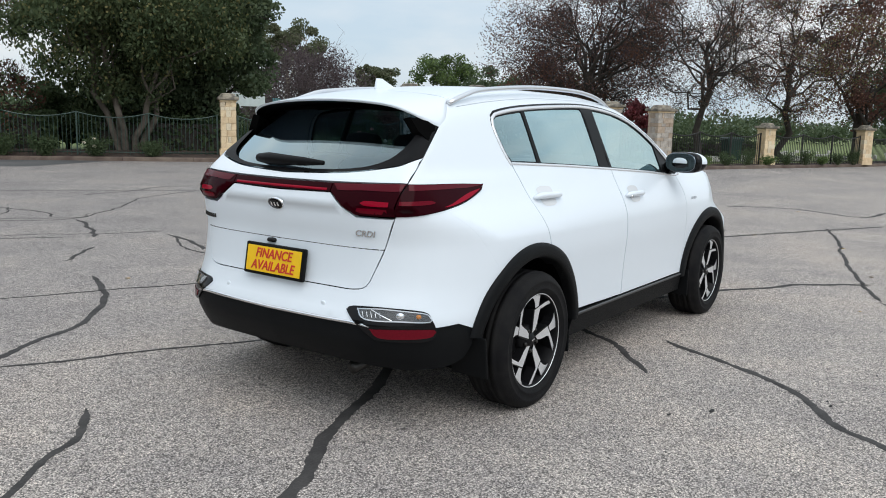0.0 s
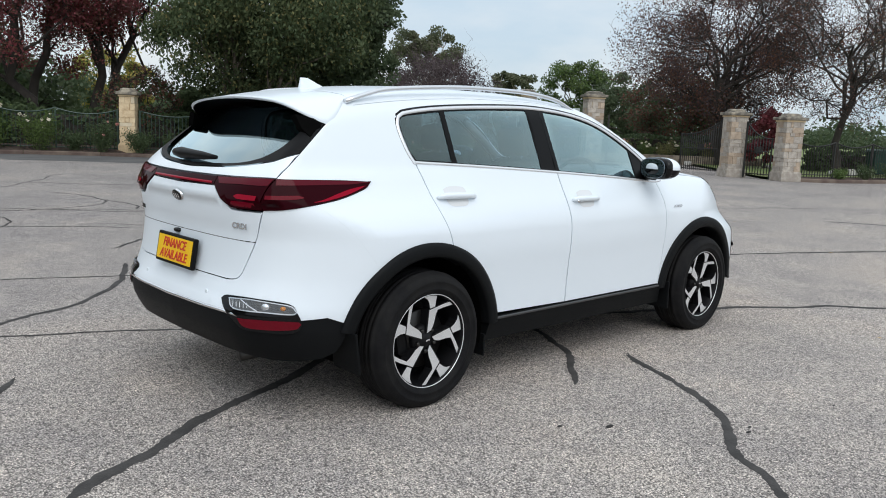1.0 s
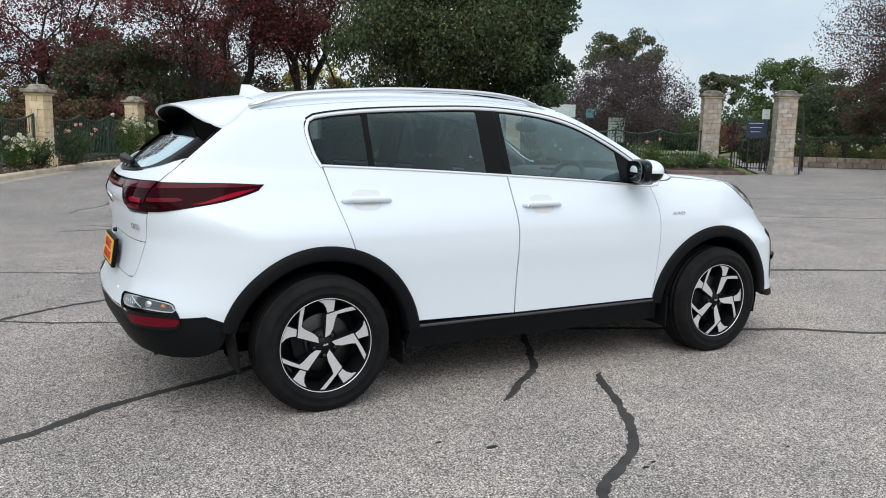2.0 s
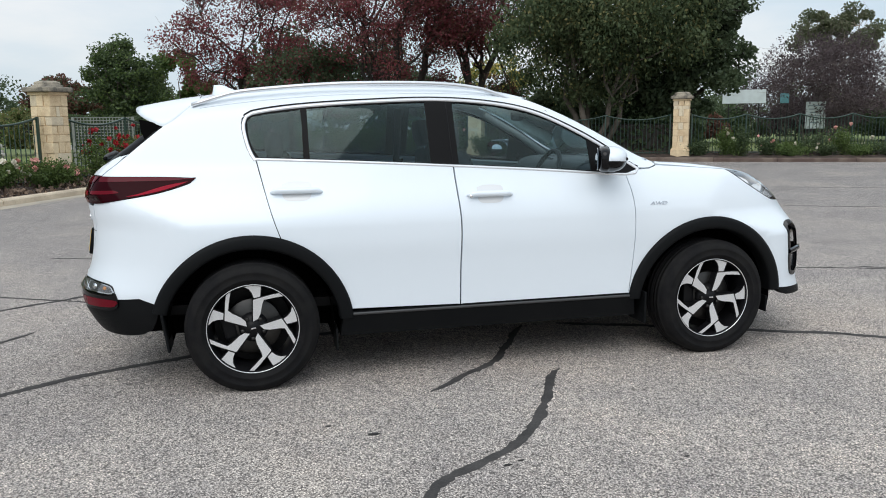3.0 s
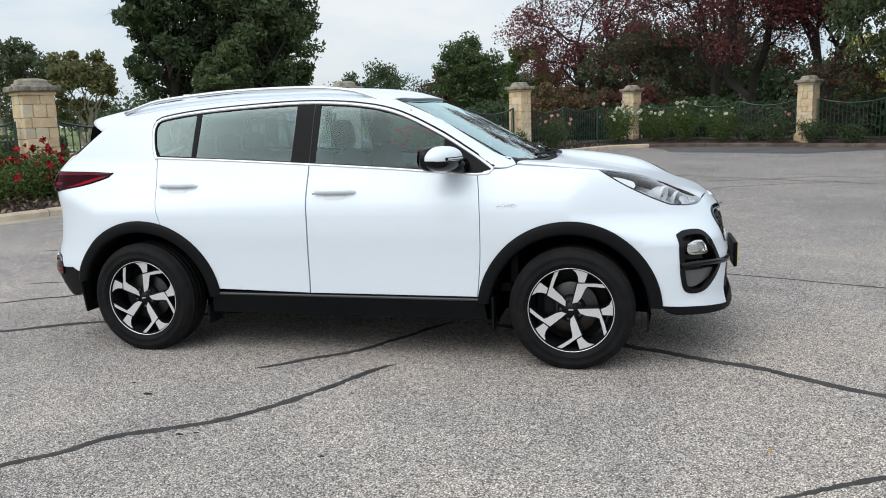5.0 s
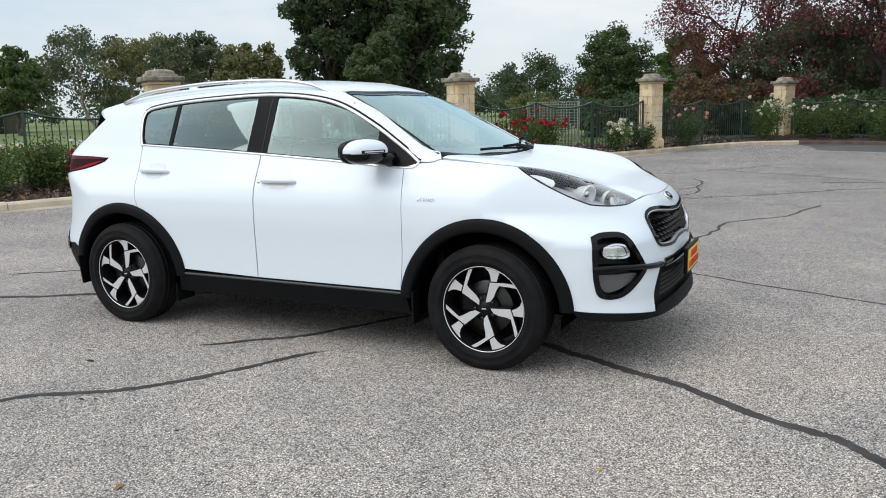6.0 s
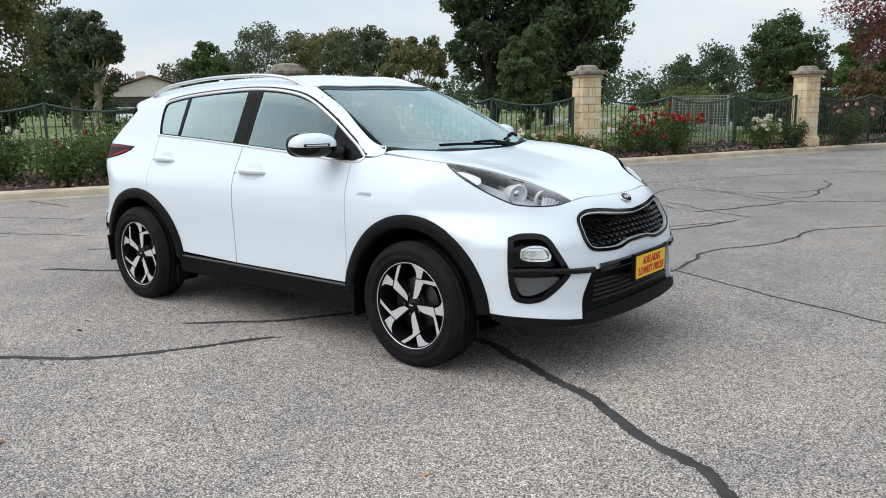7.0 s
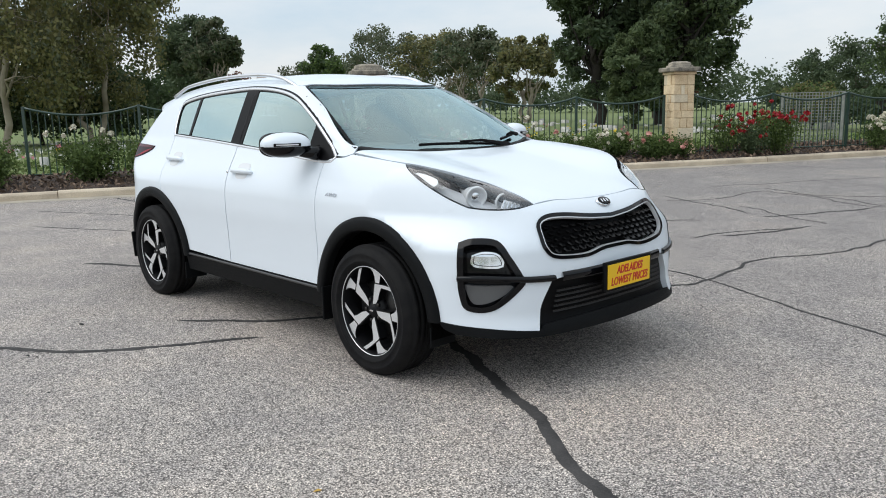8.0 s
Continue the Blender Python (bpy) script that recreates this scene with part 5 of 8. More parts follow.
def build_wheels(car):
    """Tyre, rim with five forked arms, cap, bolts and brake disc."""
    prof = [(0.237, 0.098), (0.243, 0.108), (0.258, 0.1155), (0.261, 0.1185), (0.266, 0.1185), (0.269, 0.1165), (0.295, 0.119), (0.298, 0.1205), (0.303, 0.1195), (0.325, 0.108), (0.338, 0.09), (0.3445, 0.07)]
    tread = []
    for a, b in ((0.07, 0.045), (0.035, 0.012), (0.002, -0.002), (-0.012, -0.035), (-0.045, -0.07)):
        tread += [(0.345, a), (0.345, b), (0.337, b - 0.002), (0.337, b - 0.008)]
    prof = prof + tread[:-2] + [(r, -y) for r, y in prof[::-1]]
    tv, tf = lathe_data(prof, 72)
    barrel = [(0.242, 0.094), (0.237, 0.101), (0.231, 0.1), (0.227, 0.09), (0.215, 0.05), (0.2, -0.08), (0.21, -0.1)]
    bv, bf = lathe_data(barrel, 60)
    R = 0.2305
    arm = [(-0.03, 0.15), (-0.155, 0.64), (-0.55, 0.65), (-0.80, 0.635), (-0.875, 0.545), (-0.60, 0.568), (-0.385, 0.575), (-0.325, 0.49), (-0.235, 0.29), (-0.15, 0.18)]
    wedge = [(-0.035, 0.985), (-0.22, 0.962), (-0.40, 0.895), (-0.325, 0.672), (-0.18, 0.672), (-0.17, 0.80), (-0.13, 0.90)]

    def plate(poly, y0, y1, rim=0.94):
        """An outline in the wheel's plane as a solid with a slightly dished face."""
        v, f = [], []
        m = len(poly)
        for top in (1, 0):
            for u, w in poly:
                rr = math.hypot(u, w)
                v.append((u * R, (y0 + 0.012 * rr) if top else y1, w * R))
        f.append(tuple(range(m)))
        for i in range(m):
            j = (i + 1) % m
            f.append((i, m + i, m + j, j))
        return v, f
    first = None
    for end in (-1, 1):
        for s in (-1, 1):
            base = Matrix.Translation((end * HUB_X, s * 0.828, HUB_Z)) @ (pose(0, 0, 0, 0, 0, 180) if s < 0 else pose(0, 0, 0, 0, 0, 0))
            base = base @ pose(0, 0, 0, 0, 0 if end > 0 else 12, 0)
            if first is None:
                wheel = mesh_part("wheel", tv, [g[::-1] for g in tf], rubber, car, "black road tyre on a five-arm two-tone alloy rim")
                mesh_part("rim", bv, [g for g in bf], dark_alloy, wheel, "dark alloy rim barrel")
                lv, lf = lathe_data([(0.2365, 0.1012), (0.235, 0.1027), (0.2325, 0.1015), (0.2315, 0.098)], 60)
                mesh_part("rim_lip", lv, lf, machined, wheel, "bright rim edge")
                for k in range(5):
                    rot = pose(0, 0, 0, 0, 72 * k, 0)
                    for nm, poly in (("spoke", arm), ("spoke_wedge", wedge)):
                        v, f = plate(poly, 0.076, 0.058)
                        mesh_part(nm, [tuple(rot @ Vector(q)) for q in v], [f[0]], machined, wheel, "machined silver spoke face", smooth=False)
                        cu, cw = sum(q[0] for q in poly) / len(poly), sum(q[1] for q in poly) / len(poly)
                        fat = [(cu + (u - cu) * 1.1, cw + (w - cw) * (1.06 if nm == "spoke" else 1.0)) for u, w in poly]
                        v2, f2 = plate(fat, 0.0735, 0.03)
                        mesh_part("spoke_body", [tuple(rot @ Vector(q)) for q in v2], f2, dark_alloy, wheel, "black spoke flank", smooth=False)
                    a = radians(72 * k + 20)
                    blob("wheel_bolt", (0.0095, 0.012, 0.0095), (0.057 * math.sin(a), 0.068, 0.057 * math.cos(a)), steel, wheel, n=6, power=4)
                cv, cf = lathe_data([(0.0001, 0.083), (0.024, 0.082), (0.03, 0.076), (0.038, 0.072), (0.075, 0.062), (0.078, 0.02)], 36)
                mesh_part("centre_cap", cv, cf, dark_alloy, wheel, "black centre cap")
                box("cap_mark", (0.026, 0.002, 0.008), (0, 0.0845, 0), chrome, wheel, bevel=0.0008)
                dv, df = lathe_data([(0.04, 0.03), (0.145, 0.03), (0.15, 0.025), (0.15, 0.005), (0.04, 0.0)], 40)
                mesh_part("brake_disc", dv, df, steel, wheel, "steel brake disc")
                box("caliper", (0.07, 0.07, 0.16), (0.12, 0.0, 0.04), dark_alloy, wheel, bevel=0.015)
                bv2, bf2 = lathe_data([(0.0001, -0.03), (0.2, -0.03)], 30)
                mesh_part("wheel_back", bv2, bf2, satin_black, wheel)
                wheel.matrix_basis = base
                first = wheel
            else:
                copy_thing(first, base)


def build_cabin(car):
    """What shows through the glass: seats, dashboard, wheel, lining."""
    def seat(y, x):
        ob = blob("seat", (0.25, 0.25, 0.09), (x + 0.12, y, 0.62), seat_cloth, car, power=4, label="black cloth seat", n=12)
        blob("backrest", (0.075, 0.24, 0.31), (x - 0.17, y, 0.92), seat_cloth, ob, power=4, n=12, m=pose(0, 0, 0, 0, -14, 0))
        blob("headrest", (0.05, 0.13, 0.095), (x - 0.27, y, 1.31), seat_cloth, ob, power=3.2, n=10, m=pose(0, 0, 0, 0, -10, 0))
        for d in (-0.05, 0.05):
            tube("headrest_post", [(x - 0.255, y + d, 1.15), (x - 0.265, y + d, 1.27)], 0.007, chrome, ob, 6)
    seat(-0.37, 0.12)
    seat(0.37, 0.12)
    bench = blob("rear_bench", (0.27, 0.62, 0.1), (-0.78, 0, 0.66), seat_cloth, car, power=5, label="black rear bench", n=12)
    blob("bench_back", (0.08, 0.62, 0.29), (-1.07, 0, 0.93), seat_cloth, bench, power=5, n=12, m=pose(0, 0, 0, 0, -16, 0))
    for y in (-0.38, 0, 0.38):
        blob("headrest", (0.045, 0.13, 0.075), (-1.17, y, 1.255), seat_cloth, bench, power=3.2, n=10)
    blob("dashboard", (0.24, 0.70, 0.16), (0.82, 0, 0.99), cabin_grey, car, power=4, label="dark dashboard", n=14)
    blob("instrument_hood", (0.13, 0.17, 0.05), (0.7, -0.37, 1.115), cabin_grey, car, power=2.6, n=12)
    ring = [(0.47 + 0.07 * math.sin(w), -0.37 + 0.185 * math.cos(w), 1.03 + 0.172 * math.sin(w)) for w in np.linspace(0, 2 * math.pi, 33)]
    sw = tube("steering_wheel", ring, 0.015, satin_black, car, 8, "black steering wheel")
    blob("wheel_hub", (0.03, 0.07, 0.05), (0.485, -0.37, 1.025), satin_black, sw, n=8)
    for w in (0, 180, 270):
        a = radians(w)
        tube("wheel_arm", [(0.485, -0.37, 1.025), (0.47 + 0.07 * math.sin(a), -0.37 + 0.185 * math.cos(a), 1.03 + 0.172 * math.sin(a))], 0.014, satin_black, sw, 6)
    box("screen", (0.02, 0.2, 0.11), (0.63, 0.02, 1.09), gloss_black, car, bevel=0.008, m=pose(0, 0, 0, 0, 15, 0))
    blob("rear_view_mirror", (0.018, 0.12, 0.035), (0.42, 0.0, 1.42), satin_black, car, n=8, power=3)
    q = [(x, y) for y in np.linspace(-0.5, 0.5, 9) for x in np.linspace(0.3, -1.6, 12)]
    p = lay_top(np.array(q)) - np.array([0, 0, 0.035])
    faces = [(j * 12 + i, j * 12 + i + 1, (j + 1) * 12 + i + 1, (j + 1) * 12 + i) for j in range(8) for i in range(11)]
    mesh_part("roof_lining", p, faces, lining, car, "grey roof lining")
    for s in (-1, 1):
        box("door_card", (1.68, 0.05, 0.6), (-0.03, s * 0.765, 0.76), cabin_grey, car, bevel=0.02)
        box("boot_side", (0.75, 0.05, 0.26), (-1.5, s * 0.6, 0.95), cabin_grey, car, bevel=0.02)
        tube("inner_pillar", [(-0.27, s * 0.70, 1.08), (-0.28, s * 0.53, 1.47)], 0.025, cabin_grey, car, 8)
        pts = lay_wrap(np.array([(x, z) for x, z in ((0.86, 1.14), (0.62, 1.29), (0.35, 1.43))])) * np.array([1, s, 1]) + np.array([0.02, -s * 0.045, 0.0])
        tube("inner_pillar", pts, 0.028, lining, car, 8)
    box("parcel_shelf", (0.62, 1.1, 0.03), (-1.55, 0, 1.06), cabin_grey, car, bevel=0.01, label="dark parcel shelf")
    box("cabin_floor", (2.9, 1.5, 0.05), (-0.4, 0, 0.42), satin_black, car)
    box("bulkhead", (0.04, 1.5, 0.7), (1.0, 0, 0.75), satin_black, car)


car_parts = build_car()
the_car = car_parts[0]
dress_car(*car_parts)
build_wheels(the_car)
build_cabin(the_car)


# ---- the ground: asphalt court, kerbs, beds and lawn ----
asphalt = material("weathered_asphalt", (0.25, 0.24, 0.23), rough=0.88)
t = asphalt.node_tree
bs = t.nodes["Principled BSDF"]
co = t.nodes.new("ShaderNodeTexCoord")


def tex(kind, scale, detail=2.0, out="Fac", rough=0.5):
    n = t.nodes.new(kind)
    n.inputs["Scale"].default_value = scale
    if "Detail" in n.inputs:
        n.inputs["Detail"].default_value = detail
        n.inputs["Roughness"].default_value = rough
    t.links.new(co.outputs["Object"], n.inputs["Vector"])
    return n.outputs[out]


def ramp_of(socket, stops):
    r = t.nodes.new("ShaderNodeValToRGB")
    els = r.color_ramp.elements
    while len(els) < len(stops):
        els.new(0.5)
    for e, (p, c) in zip(els, stops):
        e.position, e.color = p, (*c, 1)
    t.links.new(socket, r.inputs["Fac"])
    return r.outputs["Color"]


def mixed(kind, a, b, f):
    n = t.nodes.new("ShaderNodeMix")
    n.data_type, n.blend_type = "RGBA", kind
    n.inputs["Factor"].default_value = f
    t.links.new(a, n.inputs["A"]), t.links.new(b, n.inputs["B"])
    return n.outputs["Result"]


bs.inputs["Specular IOR Level"].default_value = 0.2
stones = ramp_of(tex("ShaderNodeTexVoronoi", 215.0, 0.0, "Color"), [(0.0, (0.085, 0.080, 0.078)), (0.25, (0.27, 0.252, 0.243)), (0.6, (0.50, 0.465, 0.44)), (1.0, (0.93, 0.865, 0.81))])
pits = ramp_of(tex("ShaderNodeTexVoronoi", 120.0, 0.0, "Distance"), [(0.42, (1.15, 1.15, 1.15)), (0.72, (0.22, 0.22, 0.225))])
grit = ramp_of(tex("ShaderNodeTexNoise", 170.0, 4.0, rough=0.8), [(0.36, (0.10, 0.10, 0.105)), (0.48, (0.95, 0.95, 0.95)), (0.66, (1.6, 1.59, 1.57))])
clump = ramp_of(tex("ShaderNodeTexNoise", 24.0, 4.0, rough=0.7), [(0.32, (0.78, 0.78, 0.79)), (0.66, (1.22, 1.20, 1.18))])
patch = ramp_of(tex("ShaderNodeTexNoise", 0.55, 5.0, rough=0.6), [(0.3, (0.82, 0.82, 0.83)), (0.5, (1.0, 0.995, 0.985)), (0.72, (1.2, 1.15, 1.09))])
blots = ramp_of(tex("ShaderNodeTexNoise", 2.7, 5.0, rough=0.7), [(0.32, (0.88, 0.88, 0.89)), (0.62, (1.07, 1.06, 1.04))])
colour = mixed("MULTIPLY", mixed("MULTIPLY", mixed("MULTIPLY", mixed("MULTIPLY", mixed("MULTIPLY", stones, pits, 0.8), grit, 0.85), clump, 1.0), patch, 1.0), blots, 1.0)
# the court grades along y: paler where cars stand, darker towards kerb and gates
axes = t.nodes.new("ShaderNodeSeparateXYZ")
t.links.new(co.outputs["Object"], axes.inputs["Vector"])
sloped = t.nodes.new("ShaderNodeMapRange")
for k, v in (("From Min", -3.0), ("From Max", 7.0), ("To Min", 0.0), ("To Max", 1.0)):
    sloped.inputs[k].default_value = v
t.links.new(axes.outputs["Y"], sloped.inputs["Value"])
colour = mixed("MULTIPLY", colour, ramp_of(sloped.outputs["Result"], [(0.0, (1.0, 0.99, 0.98)), (1.0, (0.76, 0.768, 0.785))]), 1.0)
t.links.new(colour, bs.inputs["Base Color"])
hb = t.nodes.new("ShaderNodeBump")
hb.inputs["Strength"].default_value, hb.inputs["Distance"].default_value = 0.7, 0.006
t.links.new(tex("ShaderNodeTexVoronoi", 120.0, 0.0, "Distance"), hb.inputs["Height"])
t.links.new(hb.outputs["Normal"], bs.inputs["Normal"])

tar = material("crack_sealant", (0.036, 0.034, 0.034), rough=0.85, vary=0.7, scale=7.0, other=(0.07, 0.066, 0.064), fine=0.4, fine_scale=110.0, spec=0.25, bump=0.35, bump_scale=90.0)
kerb_mat = material("kerb_concrete", (0.74, 0.63, 0.48), rough=0.9, vary=0.7, scale=2.2, other=(0.46, 0.38, 0.29), fine=0.3, fine_scale=60, bump=0.4, bump_scale=70, per_piece=0.35)
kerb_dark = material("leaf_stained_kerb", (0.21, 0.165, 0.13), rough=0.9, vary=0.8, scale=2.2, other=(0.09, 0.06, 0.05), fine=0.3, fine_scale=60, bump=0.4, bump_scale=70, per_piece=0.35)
rough_stone = material("rough_wall_stone", (0.40, 0.34, 0.27), rough=0.95, vary=0.7, scale=4.0, other=(0.17, 0.14, 0.11), fine=0.3, bump=0.8, bump_scale=30, per_piece=0.6)
patch_asphalt = material("darker_asphalt", (0.075, 0.075, 0.077), rough=0.9, vary=0.7, scale=0.9, other=(0.12, 0.118, 0.115), fine=0.5, fine_scale=90, bump=0.3, bump_scale=120)
gutter_mat = material("gutter_concrete", (0.50, 0.44, 0.34), rough=0.9, vary=0.8, scale=1.2, other=(0.30, 0.27, 0.23), fine=0.3, bump=0.3)
mulch = material("bark_mulch", (0.105, 0.070, 0.052), rough=0.95, vary=0.8, scale=5.0, other=(0.03, 0.02, 0.016), fine=0.8, fine_scale=45, bump=1.0, bump_scale=28)
grass_mat = material("mown_grass", (0.12, 0.185, 0.045), rough=0.9, vary=0.7, scale=0.35, other=(0.15, 0.17, 0.06), fine=0.6, fine_scale=25, bump=0.6, bump_scale=30)
blade_mat = material("grass_blades", (0.12, 0.19, 0.045), rough=0.8, island=0.8, other=(0.13, 0.14, 0.05))
sandstone = material("sandstone", (0.88, 0.72, 0.48), rough=0.9, vary=0.45, scale=5.0, other=(0.56, 0.40, 0.24), fine=0.25, fine_scale=40, bump=0.5, bump_scale=35, per_piece=0.35)
sandstone_grey = material("grey_sandstone", (0.58, 0.53, 0.465), rough=0.9, vary=0.7, scale=6.0, other=(0.34, 0.30, 0.26), fine=0.4, fine_scale=40, bump=0.8, bump_scale=30, per_piece=0.4)
sandstone_pale = material("pale_sandstone", (0.86, 0.75, 0.55), rough=0.9, vary=0.5, scale=6.0, other=(0.60, 0.50, 0.36), fine=0.3, fine_scale=40, bump=0.6, bump_scale=35, per_piece=0.5)
sandstone_brown = material("brown_sandstone", (0.56, 0.46, 0.36), rough=0.9, vary=0.6, scale=6.0, other=(0.36, 0.28, 0.21), fine=0.3, fine_scale=40, bump=0.6, bump_scale=35, per_piece=0.6)
weathered = material("weathered_capstone", (0.42, 0.37, 0.29), rough=0.95, vary=1.0, scale=4.0, other=(0.12, 0.11, 0.095), fine=0.4, fine_scale=50, bump=0.6, bump_scale=40)
iron = material("green_iron", (0.014, 0.044, 0.032), rough=0.33, spec=0.8, vary=0.5, scale=4.0, other=(0.022, 0.052, 0.04))
iron_dark = material("black_iron", (0.012, 0.013, 0.013), rough=0.5, vary=0.5, scale=4.0, other=(0.03, 0.025, 0.02))


def fast_mesh(name, verts, quads, mat, parent=None, label="", smooth=False):
    """Many four-sided faces as one mesh."""
    verts, quads = np.asarray(verts, np.float32), np.asarray(quads, np.int32)
    me = bpy.data.meshes.new(name)
    me.vertices.add(len(verts))
    me.vertices.foreach_set("co", verts.ravel())
    me.loops.add(quads.size)
    me.loops.foreach_set("vertex_index", quads.ravel())
    me.polygons.add(len(quads))
    me.polygons.foreach_set("loop_start", np.arange(0, quads.size, 4, dtype=np.int32))
    me.update(calc_edges=True)
    me.validate()
    if smooth:
        me.polygons.foreach_set("use_smooth", [True] * len(me.polygons))
    me.materials.append(mat)
    ob = new(name, me)
    ob.parent = parent
    if label:
        ob["label"] = label
    return ob


def sheet(name, outline, z, mat, label, category):
    """A flat sheet with that outline."""
    bm = bmesh.new()
    f = bm.faces.new([bm.verts.new((x, y, z)) for x, y in outline])
    bmesh.ops.recalc_face_normals(bm, faces=[f])
    if f.normal.z < 0:
        f.normal_flip()
    bmesh.ops.triangulate(bm, faces=[f])
    ob = part(name, bm, mat)
    return tagged(ob, label, category, kind="structure")


WEST = [(-13.5, -9.0), (-10.6, -2.5), (-9.5, 0.5), (-8.65, 2.5), (-7.7, 5.0), (-6.55, 7.5), (-5.35, 10.0), (-4.2, 12.6), (-3.25, 15.0), (-2.3, 17.4), (-1.3, 19.9), (-0.5, 22.0), (0.5, 23.6), (1.9, 24.3), (3.8, 24.0), (6.0, 22.9), (8.6, 21.1), (11.4, 19.0), (14.0, 17.5), (17.0, 16.1), (19.8, 14.9)]
EAST = [(24.0, 7.75), (24.4, 7.25), (25.0, 6.9), (27.7, 6.0), (33.0, 4.2), (41.0, 1.9), (60.0, -3.0)]
west = [np.array(q) for q in flow(WEST, 0.6)]
east = [np.array(q) for q in flow(EAST, 1.0)]


def beside(line, d):
    """The line moved to its left by d."""
    a = np.array(line)
    tn = np.gradient(a, axis=0)
    tn /= np.linalg.norm(tn, axis=1)[:, None]
    return a + np.stack([-tn[:, 1], tn[:, 0]], 1) * d


ground = sheet("ground", [(900 * math.cos(a), 900 * math.sin(a)) for a in np.linspace(0, 2 * math.pi, 60, endpoint=False)], -0.06, grass_mat, "wide mown lawn out to the horizon", "ground")
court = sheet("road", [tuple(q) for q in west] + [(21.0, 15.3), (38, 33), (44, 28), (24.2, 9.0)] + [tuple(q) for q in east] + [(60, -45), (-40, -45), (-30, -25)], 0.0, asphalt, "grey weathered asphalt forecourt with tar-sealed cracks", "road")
far_w = [(900 * math.cos(a), 900 * math.sin(a)) for a in np.linspace(radians(35), radians(215), 30)]
sheet("lawn_west", [tuple(q) for q in beside(west, 0.14)] + [(21.6, 16.4), (38, 34)] + far_w, 0.09, grass_mat, "green mown lawn behind the fence", "lawn")
far_e = [(900 * math.cos(a), 900 * math.sin(a)) for a in np.linspace(radians(-10), radians(32), 12)]
sheet("lawn_east", [tuple(q) for q in beside(east, 0.14)[::-1]] + [(23.95, 8.3), (24.15, 9.2), (45, 28)] + far_e[::-1], 0.09, grass_mat, "green mown lawn beyond the gates", "lawn")


def ribbon(line, d0, d1, z0, z1, name, mat, label, category, rough=0.0, cols=2):
    """A long strip beside a line, from d0 to d1 to its left."""
    rows = [beside(line, d0 + (d1 - d0) * k / (cols - 1)) for k in range(cols)]
    n = len(line)
    verts = []
    for k, r in enumerate(rows):
        for i, q in enumerate(r):
            z = z0 + (z1 - z0) * k / (cols - 1)
            if rough and 0 < k < cols - 1:
                z += rough * noise.noise(Vector((q[0] * 2.3, q[1] * 2.3, 0)))
            verts.append((q[0], q[1], z))
    quads = [(k * n + i, k * n + i + 1, (k + 1) * n + i + 1, (k + 1) * n + i) for k in range(cols - 1) for i in range(n - 1)]
    ob = fast_mesh(name, verts, quads, mat)
    return tagged(ob, label, category, kind="structure")


fine_w = [np.array(q) for q in flow(WEST, 0.18)]
west_bed = beside(fine_w, 0.13)
ribbon(fine_w, 0.13, 2.0, 0.115, 0.27, "flower_bed", mulch, "brown bark mulch bed behind the kerb", "flower bed", rough=0.09, cols=14)
ribbon(east, 0.13, 1.2, 0.115, 0.15, "flower_bed_east", mulch, "narrow mulch bed along the fence", "flower bed", rough=0.06, cols=5)
turn_at = min(range(len(fine_w)), key=lambda i: abs(fine_w[i][1] - 19.5) + (100 if fine_w[i][0] > 1 else 0))
strip_a = min(range(len(fine_w)), key=lambda i: np.hypot(*(fine_w[i] - (1.6, 24.3))))
strip_b = min(range(len(fine_w)), key=lambda i: np.hypot(*(fine_w[i] - (9.5, 20.4))))
ribbon(fine_w[:turn_at], -0.3, 0.0, 0.004, 0.012, "gutter", gutter_mat, "pale concrete gutter along the kerb", "gutter")
taper = np.linspace(0, 1, strip_b - strip_a)[:, None]
ribbon(fine_w[strip_a:strip_b], -3.4 * np.clip(np.minimum(taper, 1 - taper) * 5, 0.02, 1), 0.0, 0.004, 0.006, "patch_strip", patch_asphalt, "darker smooth asphalt strip along the kerb", "road")


def kerb(line, name):
    """Kerb stones laid end to end, each a piece with worn edges."""
    root = tagged(new(name), "pale sandy concrete kerb with open joints", "kerb", kind="structure")
    a = np.array(line)
    d = np.concatenate([[0], np.cumsum(np.linalg.norm(np.diff(a, axis=0), axis=1))])
    rng = random.Random(4)
    pos, n = 0.0, 0
    while pos < d[-1] - 0.3:
        long = rng.uniform(1.9, 2.6)
        ss = np.linspace(pos + 0.006, min(pos + long, d[-1]) - 0.006, 5)
        q = np.stack([np.interp(ss, d, a[:, 0]), np.interp(ss, d, a[:, 1])], 1)
        tn = np.gradient(q, axis=0)
        tn /= np.linalg.norm(tn, axis=1)[:, None]
        nm = np.stack([-tn[:, 1], tn[:, 0]], 1)
        dz, sh = rng.uniform(-0.006, 0.006), rng.uniform(-0.006, 0.006)
        prof = ((0.0, 0.0), (0.008, 0.095), (0.03, 0.122), (0.06, 0.13), (0.15, 0.132), (0.155, 0.0))
        verts = [(q[i][0] + nm[i][0] * (u + sh), q[i][1] + nm[i][1] * (u + sh), v + dz * (v > 0)) for i in range(5) for u, v in prof]
        m = len(prof)
        faces = [(i * m + k, (i + 1) * m + k, (i + 1) * m + k + 1, i * m + k + 1) for i in range(4) for k in range(m - 1)]
        faces += [tuple(range(m)), tuple(4 * m + k for k in range(m))[::-1]]
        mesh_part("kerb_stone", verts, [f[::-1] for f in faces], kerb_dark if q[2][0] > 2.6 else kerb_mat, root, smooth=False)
        pos += long


kerb(west, "kerb_west")
kerb(east, "kerb_east")

